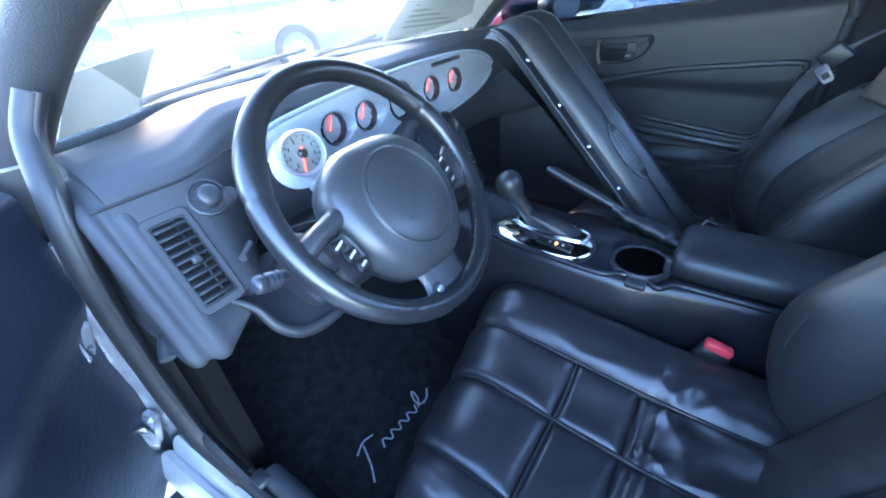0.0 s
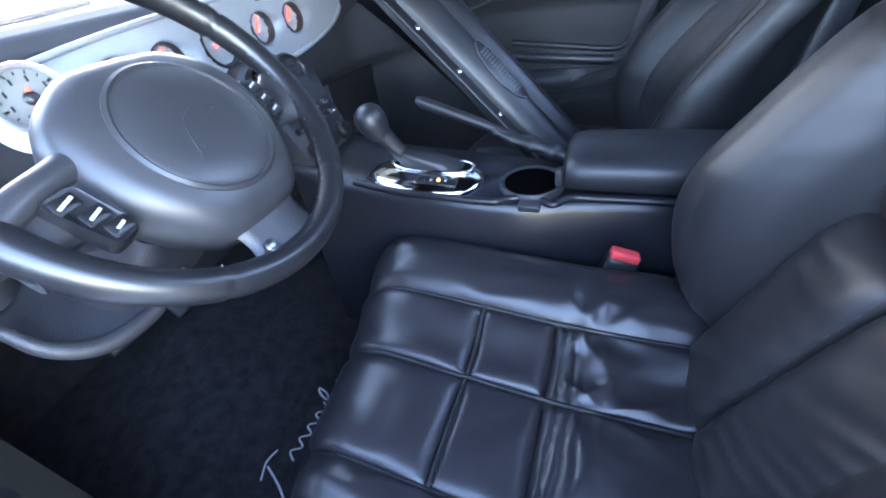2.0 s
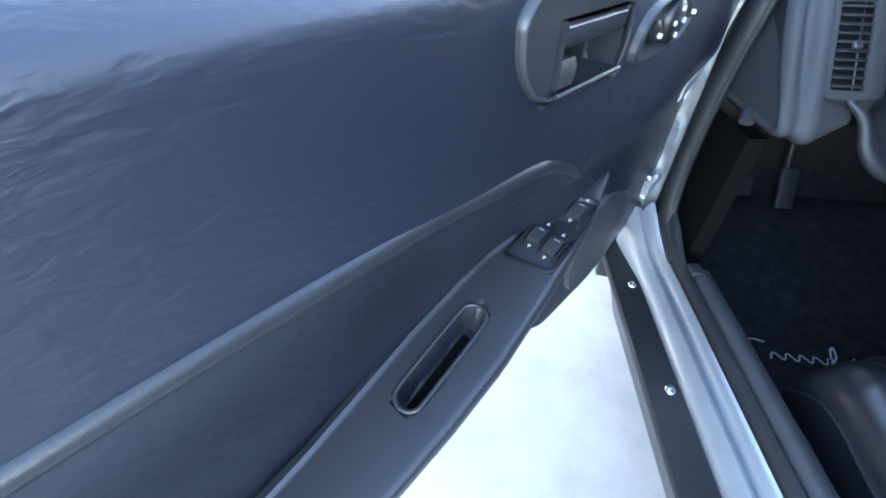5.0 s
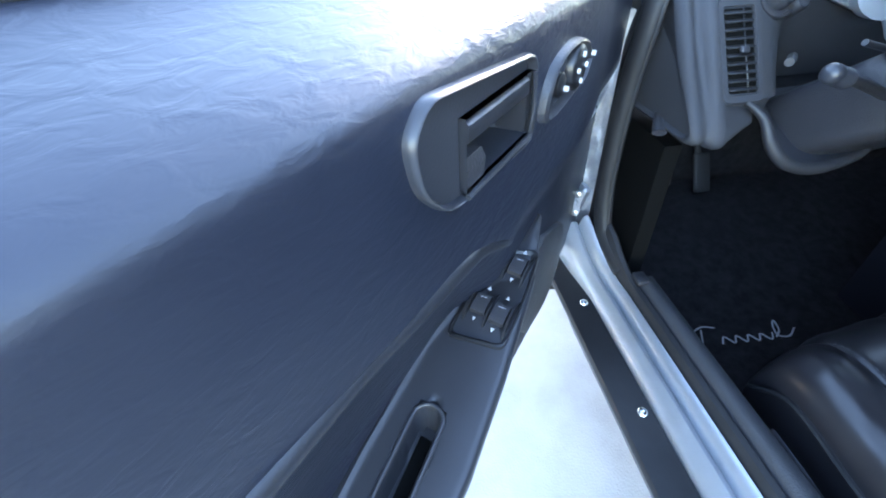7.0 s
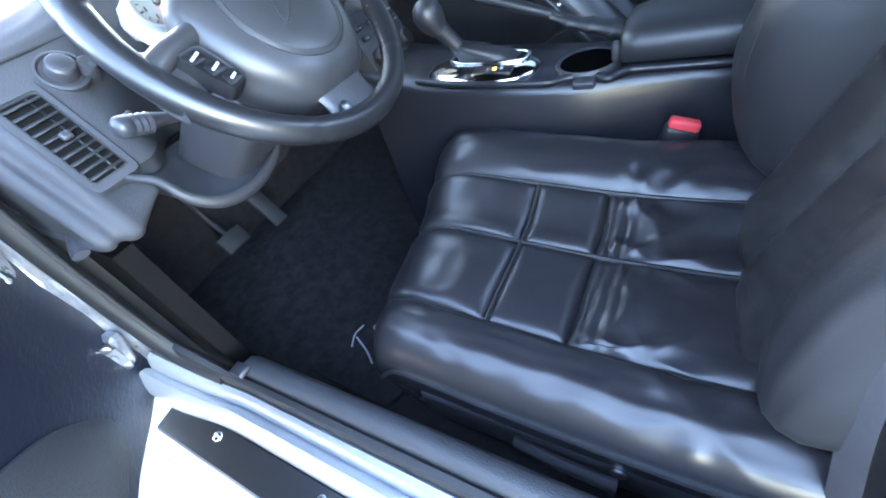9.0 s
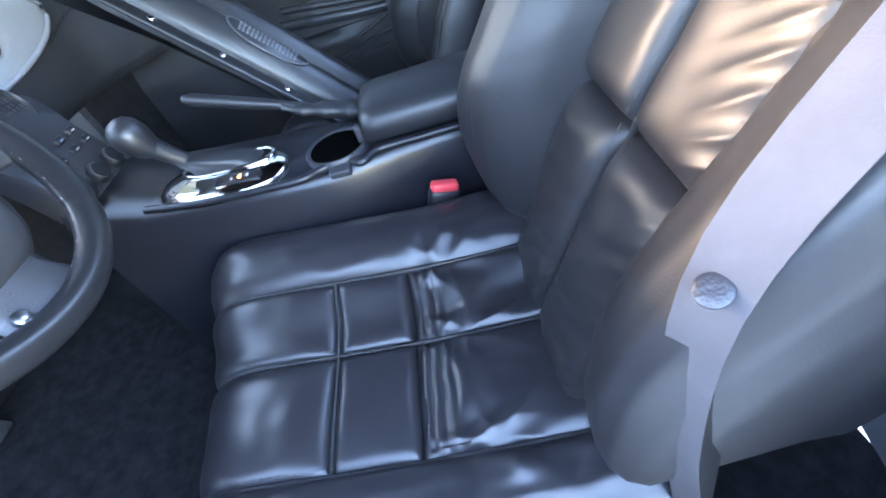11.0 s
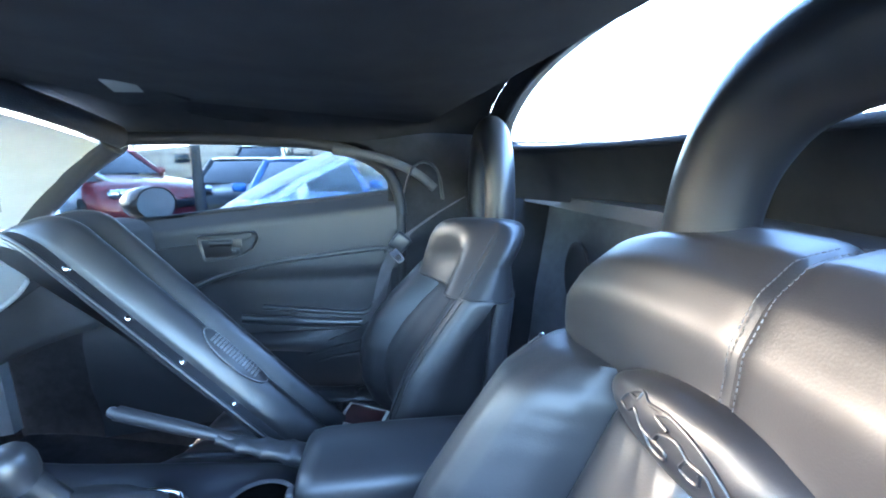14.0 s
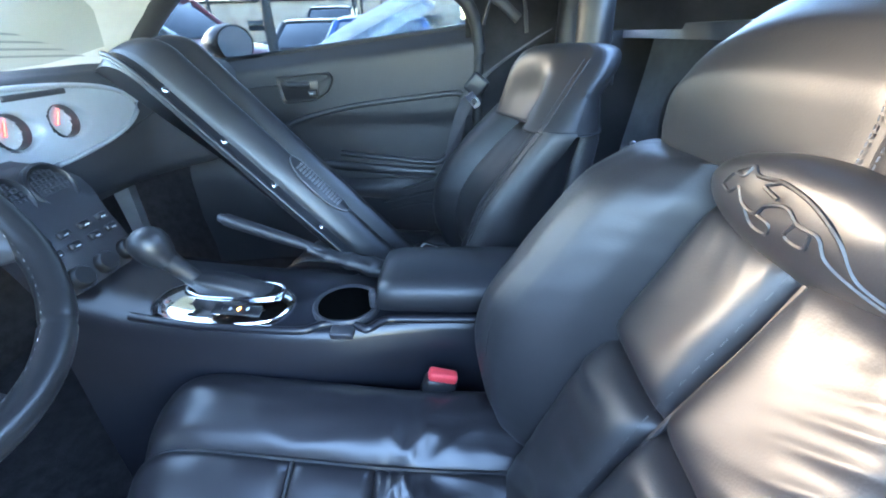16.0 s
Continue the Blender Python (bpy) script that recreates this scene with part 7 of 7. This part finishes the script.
def parked_car(at, heading, paint, label, kind, length=4.5, width=1.8, height=1.45, open_top=False):
    """A parked car: lofted body with sills and bonnet, glass house, lamps, mirrors and wheels. It points along its own +y."""
    M = pose(at[0], at[1], 0, 0, 0, heading)
    car = empty("parked_car", (at[0], at[1], 0), label, "car", "parked cars")
    h, w2, r = height, width / 2, 0.33
    belt = h * 0.62
    if kind == "suv":
        r, belt = 0.38, h * 0.60
    L = length / 2
    stations = [(-L, 0.55, 0.78), (-L + 0.06, 0.80, 0.92), (-L + 0.5, 0.96, 1.0), (-L * 0.4, 1.0, 1.0), (0, 1.0, 1.0), (L * 0.35, 0.99, 0.98), (L * 0.55, 0.97, 0.93), (L - 0.45, 0.93, 0.86), (L - 0.12, 0.80, 0.76), (L, 0.55, 0.62)]
    rings = []
    for y, kw, kz in stations:
        b, low = belt * kz, 0.22
        prof = [(0.0, low), (0.80, low), (0.95, low + 0.08), (1.0, low + 0.25), (0.99, b - 0.22), (0.95, b - 0.08), (0.86, b), (0.0, b + 0.03)]
        pts = [(a * w2 * kw, y, z) for a, z in prof]
        rings.append([M @ Vector(p) for p in pts] + [M @ Vector((-p[0], p[1], p[2])) for p in pts[-2:0:-1]])
    link("body", *loft(rings), paint, car)
    # glass house
    back, front = (-L + (0.25 if kind == "suv" else 0.55)), L * 0.42
    top_b, top_f = (-L + (0.5 if kind == "suv" else 1.25)), L * 0.02
    if not open_top:
        ro = []
        for y, z, kw in ((back, belt - 0.02, 0.86), (top_b, h - 0.05, 0.70), (top_b + 0.25, h, 0.68), (top_f - 0.25, h, 0.68), (top_f, h - 0.04, 0.69), (front, belt - 0.02, 0.86)):
            ro.append((y, z, kw))
        rings = []
        for y, z, kw in ro:
            x = w2 * kw
            rings.append([M @ Vector(p) for p in ((-x, y, z), (-x * 0.8, y, z + 0.03), (x * 0.8, y, z + 0.03), (x, y, z), (w2 * 0.86, y, belt - 0.03), (-w2 * 0.86, y, belt - 0.03))])
        link("glass_house", *loft(rings), DARKGLASS, car, "dark glass house")
        rr = []
        for y, z, kw in ro[1:5]:
            x = w2 * kw + 0.012
            rr.append([M @ Vector(p) for p in ((-x, y, z - 0.03), (-x, y, z + 0.012), (-x * 0.8, y, z + 0.045), (x * 0.8, y, z + 0.045), (x, y, z + 0.012), (x, y, z - 0.03))])
        link("roof", *loft(rr), paint, car)
        for sx in (-1, 1):
            for a, b in ((0, 1), (5, 4)):
                p, q = ro[a], ro[b]
                link("pillar", *tube([M @ Vector((sx * (w2 * p[2] + 0.005), p[0], p[1])), M @ Vector((sx * (w2 * q[2] + 0.01), q[0], q[1]))], 0.045, 8), paint, car)
            y = 0.5 * (top_b + top_f)
            link("pillar", *tube([M @ Vector((sx * (w2 * 0.865), y, belt - 0.02)), M @ Vector((sx * (w2 * 0.69), y - 0.1, h - 0.01))], 0.035, 8), paint, car)
    for sx in (-1, 1):
        part("headlight", block((0.34, 0.16, 0.14), 0.05, 3, m=M @ pose(sx * w2 * 0.66, L - 0.10, belt * 0.72)), CHROME, car, "clear headlight")
        part("tail_light", block((0.30, 0.08, 0.14), 0.03, 3, m=M @ pose(sx * w2 * 0.62, -L + 0.04, belt * 0.80)), RED, car, "red tail light")
        mo = part("side_mirror", block((0.20, 0.10, 0.13), 0.04, 3, m=M @ pose(sx * (w2 + 0.06), front - 0.35, belt + 0.06)), paint, car)
        part("door_handle", block((0.03, 0.20, 0.03), 0.01, 2, m=M @ pose(sx * w2 * 0.985, -0.1, belt - 0.14)), paint, car)
        wheel_parts(car, M, sx * (w2 - 0.10), L - 0.85, r)
        wheel_parts(car, M, sx * (w2 - 0.10), -L + 0.85, r)
    part("grille", block((width * 0.45, 0.06, 0.16), 0.03, 3, m=M @ pose(0, L - 0.02, belt * 0.52)), PLASTIC_DARK, car)
    part("number_plate", block((0.32, 0.02, 0.14), 0.01, 2, m=M @ pose(0, -L - 0.01, belt * 0.6)), MARK, car)
    return car, M, belt


RED_P, BLACK_P = car_paint("deep_red_paint", (0.20, 0.02, 0.025)), car_paint("black_paint", (0.012, 0.012, 0.014))
BLUE_P, WHITE_P = car_paint("bright_blue_paint", (0.02, 0.12, 0.42)), car_paint("white_paint", (0.75, 0.76, 0.78), 0.0)
PALE_P = car_paint("pale_silver_paint", (0.50, 0.54, 0.58), 0.6)
GREY_P = car_paint("grey_blue_paint", (0.10, 0.14, 0.20), 0.4)

parked_car((8.6, 5.6), 150, RED_P, "deep red parked estate car beyond the passenger window", "suv", 4.9, 1.95, 1.68)
parked_car((9.9, 3.15), 100, BLACK_P, "black parked roadster with bright round lamps", "coupe", 4.1, 1.75, 1.28)
parked_car((16.5, 4.7), 95, BLACK_P, "black parked off-road vehicle near the fence", "suv", 4.7, 1.95, 1.85)
parked_car((7.3, 1.25), 100, BLUE_P, "bright blue parked sports car", "coupe", 4.4, 1.85, 1.22)
parked_car((6.1, 5.9), 62, PALE_P, "pale silver parked saloon in front of the windscreen", "saloon", 4.8, 1.85, 1.46)
parked_car((0.6, 9.0), 75, GREY_P, "grey-blue parked saloon far ahead", "saloon", 4.7, 1.85, 1.48)
parked_car((-2.6, 2.6), 8, GREY_P, "grey-blue parked coupe beside the open door", "coupe", 4.5, 1.85, 1.36)

# white convertible close by: its windscreen frame stands over the sill of the passenger window
conv, MC, _ = parked_car((3.35, 0.15), 3, WHITE_P, "white parked convertible with blue seats and raked windscreen", "coupe", 4.3, 1.75, 1.30, open_top=True)
for sx in (-1, 1):
    link("screen_pillar", *tube(curve([MC @ Vector((sx * 0.76, 0.78, 0.80)), MC @ Vector((sx * 0.70, 0.42, 1.02)), MC @ Vector((sx * 0.60, 0.02, 1.20))], 14), 0.035, 10), WHITE_P, conv, "white windscreen pillar")
link("screen_header", *tube(curve([MC @ Vector((-0.60, 0.02, 1.20)), MC @ Vector((0, 0.06, 1.215)), MC @ Vector((0.60, 0.02, 1.20))], 14), 0.035, 10), WHITE_P, conv)
link("screen_glass", *solid(lambda u, v: MC @ Vector(((2 * u - 1) * (0.75 - 0.15 * v), 0.78 - 0.76 * v + 0.02 * math.sin(3.1 * v), 0.80 + 0.40 * v)), 8, 8, (0, 0.006, 0)), CLEAR, conv, "clear windscreen").visible_shadow = False
link("side_glass", *solid(lambda u, v: MC @ Vector((-0.80 + 0.16 * v, 0.50 - 1.35 * u - 0.35 * v * (1 - u), 0.80 + 0.33 * v)), 8, 8, (0.006, 0, 0)), CLEAR, conv, "side glass").visible_shadow = False
BLUE_L = material("blue_leather", (0.02, 0.10, 0.25), 0.5, grain=0.3, scale=300)
for sx in (-1, 1):
    part("blue_seat", block((0.50, 0.18, 0.62), 0.08, 4, m=MC @ pose(sx * 0.36, -0.62, 0.78, -12)), BLUE_L, conv, "blue leather seat")
part("soft_hood", block((1.35, 0.8, 0.30), 0.12, 4, m=MC @ pose(0, -1.15, 0.90)), material("dark_hood_cloth", (0.02, 0.025, 0.035), 0.8, grain=0.3, scale=500), conv, "dark folded hood")

# own bonnet, wiper and a front corner of the car
bon = empty("car_bonnet", (CX, 1.5, 0.7), "long tapering silver bonnet beyond the windscreen", "bonnet")
rings = []
for t in [i / 10 for i in range(11)]:
    y, w, z = 1.08 + 1.55 * t, 0.62 - 0.40 * t, 0.885 - 0.20 * t ** 1.5
    rings.append([(CX + w * math.cos(a), y, z - 0.16 + (0.17 - 0.03 * t) * math.copysign(abs(math.sin(a)) ** 0.75, math.sin(a))) for a in [2 * math.pi * k / 28 for k in range(28)]])
link("bonnet_skin", *loft(rings), PAINT, bon, "silver painted bonnet")
for sx in (-1, 1):
    link("bonnet_side", *solid(lambda u, v, sx=sx: Vector((CX + sx * (0.66 - 0.36 * u), 1.0 + 1.5 * u, 0.35 + 0.50 * v - 0.15 * u * v)), 10, 6, (-sx * 0.03, 0, 0)), PAINT, bon)
for x0, x1 in ((0.35, 0.80), (0.85, 1.28)):
    wp_ = empty("wiper", (x0, 1.08, 0.93), "black windscreen wiper resting at the cowl", "wiper", "wipers")
    link("blade", *tube(curve([ws((x0 - 0.125) / 1.32, 0.03) + Vector((0, 0.01, 0.012)), ws((x1 - 0.125) / 1.32, 0.07) + Vector((0, 0.01, 0.014))], 10), 0.006, 6), RUBBER, wp_)
    link("arm", *tube(curve([ws((x0 - 0.125) / 1.32, 0.0) + Vector((0, 0.02, 0.012)), ws((0.5 * (x0 + x1) - 0.125) / 1.32, 0.05) + Vector((0, 0.012, 0.022))], 10), 0.006, 6), PLASTIC_DARK, wp_)

# poles, fence, low building
DARKSTEEL = material("dark_steel", (0.05, 0.05, 0.055), 0.5, metal=0.5, vary=0.2, vscale=3)
for x, y, h, r in ((6.55, 2.66, 6.5, 0.075), (24.5, 5.8, 9.0, 0.11), (29.7, 5.3, 8.0, 0.10), (20.0, 11.0, 8.0, 0.09), (3.6, 13.0, 8.0, 0.09)):
    po = empty("lamp_post", (x, y, 0), "dark steel lamp post standing in the lot", "lamp post", "lamp posts")
    link("post", *tube([Vector((x, y, 0)), Vector((x, y, h * 0.5)), Vector((x, y, h))], lambda t: r * (1 - 0.3 * t), 12), DARKSTEEL, po)
    turned("base_collar", (x, y, 0), (0, 0, 1), [(r * 2.2, 0), (r * 2.2, 0.25), (r * 1.2, 0.32), (r, 0.34)], DARKSTEEL, po, n=16)
    link("lamp_arm", *tube([Vector((x, y - 0.9, h - 0.05)), Vector((x, y, h)), Vector((x, y + 0.9, h - 0.05))], 0.04, 8), DARKSTEEL, po)
    for q in (-0.9, 0.9):
        part("lamp_head", block((0.30, 0.55, 0.12), 0.04, 2, m=pose(x, y + q, h - 0.08)), DARKSTEEL, po)
# gantry of a covered bay
ga = empty("steel_gantry", (36, 3, 0), "light steel gantry on thin posts behind the lot", "gantry")
for y in (-3.0, 2.5, 8.0):
    link("post", *tube([Vector((36, y, 0)), Vector((36, y, 5.2))], 0.10, 8), DARKSTEEL, ga)
for z in (5.0, 5.4):
    link("beam", *tube([Vector((36, -8, z)), Vector((36, 9, z))], 0.06, 8), DARKSTEEL, ga)
fence = empty("fence", (34, 5, 0), "dark wire fence with posts round the lot", "fence")
MESH = material("fence_wire", (0.10, 0.10, 0.11), 0.6, metal=0.4)


def fence_run(x0, y0, x1, y1, n):
    for i in range(n + 1):
        t = i / n
        p = Vector((x0 + (x1 - x0) * t, y0 + (y1 - y0) * t, 0))
        link("fence_post", *tube([p, p + Vector((0, 0, 2.2))], 0.04, 6), MESH, fence)
    for z in (0.2, 0.9, 1.5, 2.0, 2.15):
        link("fence_rail", *tube([Vector((x0, y0, z)), Vector((x1, y1, z))], 0.02, 5), MESH, fence)


fence_run(33, -25, 33, 24, 20)
fence_run(33, 24, -25, 26, 22)
WALL = material("pale_wall", (0.55, 0.47, 0.38), 0.9, vary=0.08, vscale=0.4)
for (x, y, w, d, h) in ((60, 18, 10, 34, 4.6), (62, -22, 12, 26, 4.0), (20, 48, 40, 10, 4.2)):
    bl = empty("low_building", (x, y, 0), "low pale warehouse behind the fence", "building", "low buildings")
    part("wall", block((w, d, h), 0.05, 1, m=pose(x, y, h / 2)), WALL, bl)
    part("roof", block((w + 0.6, d + 0.6, 0.3), 0.05, 1, m=pose(x, y, h + 0.14)), DARKSTEEL, bl, "flat dark roof edge")
    for i in range(5):
        yy = y - d / 2 + d * (i + 0.5) / 5
        part("window", block((0.1, d / 12, 1.1), 0.03, 1, m=pose(x - w / 2 - 0.03, yy, 2.2)), DARKGLASS, bl)
hills = link("backdrop", *grid(lambda u, v: Vector((380 * math.cos(3.3 * u - 0.9), 380 * math.sin(3.3 * u - 0.9), v * (9 + 7 * noise3(u * 14, 3, 1) + 4 * noise3(u * 40, 1, 2)))), 90, 4), material("far_hills", (0.16, 0.17, 0.20), 0.95, vary=0.15, vscale=0.02))
tagged(hills, "low hazy hills on the horizon", "hills", kind="structure")
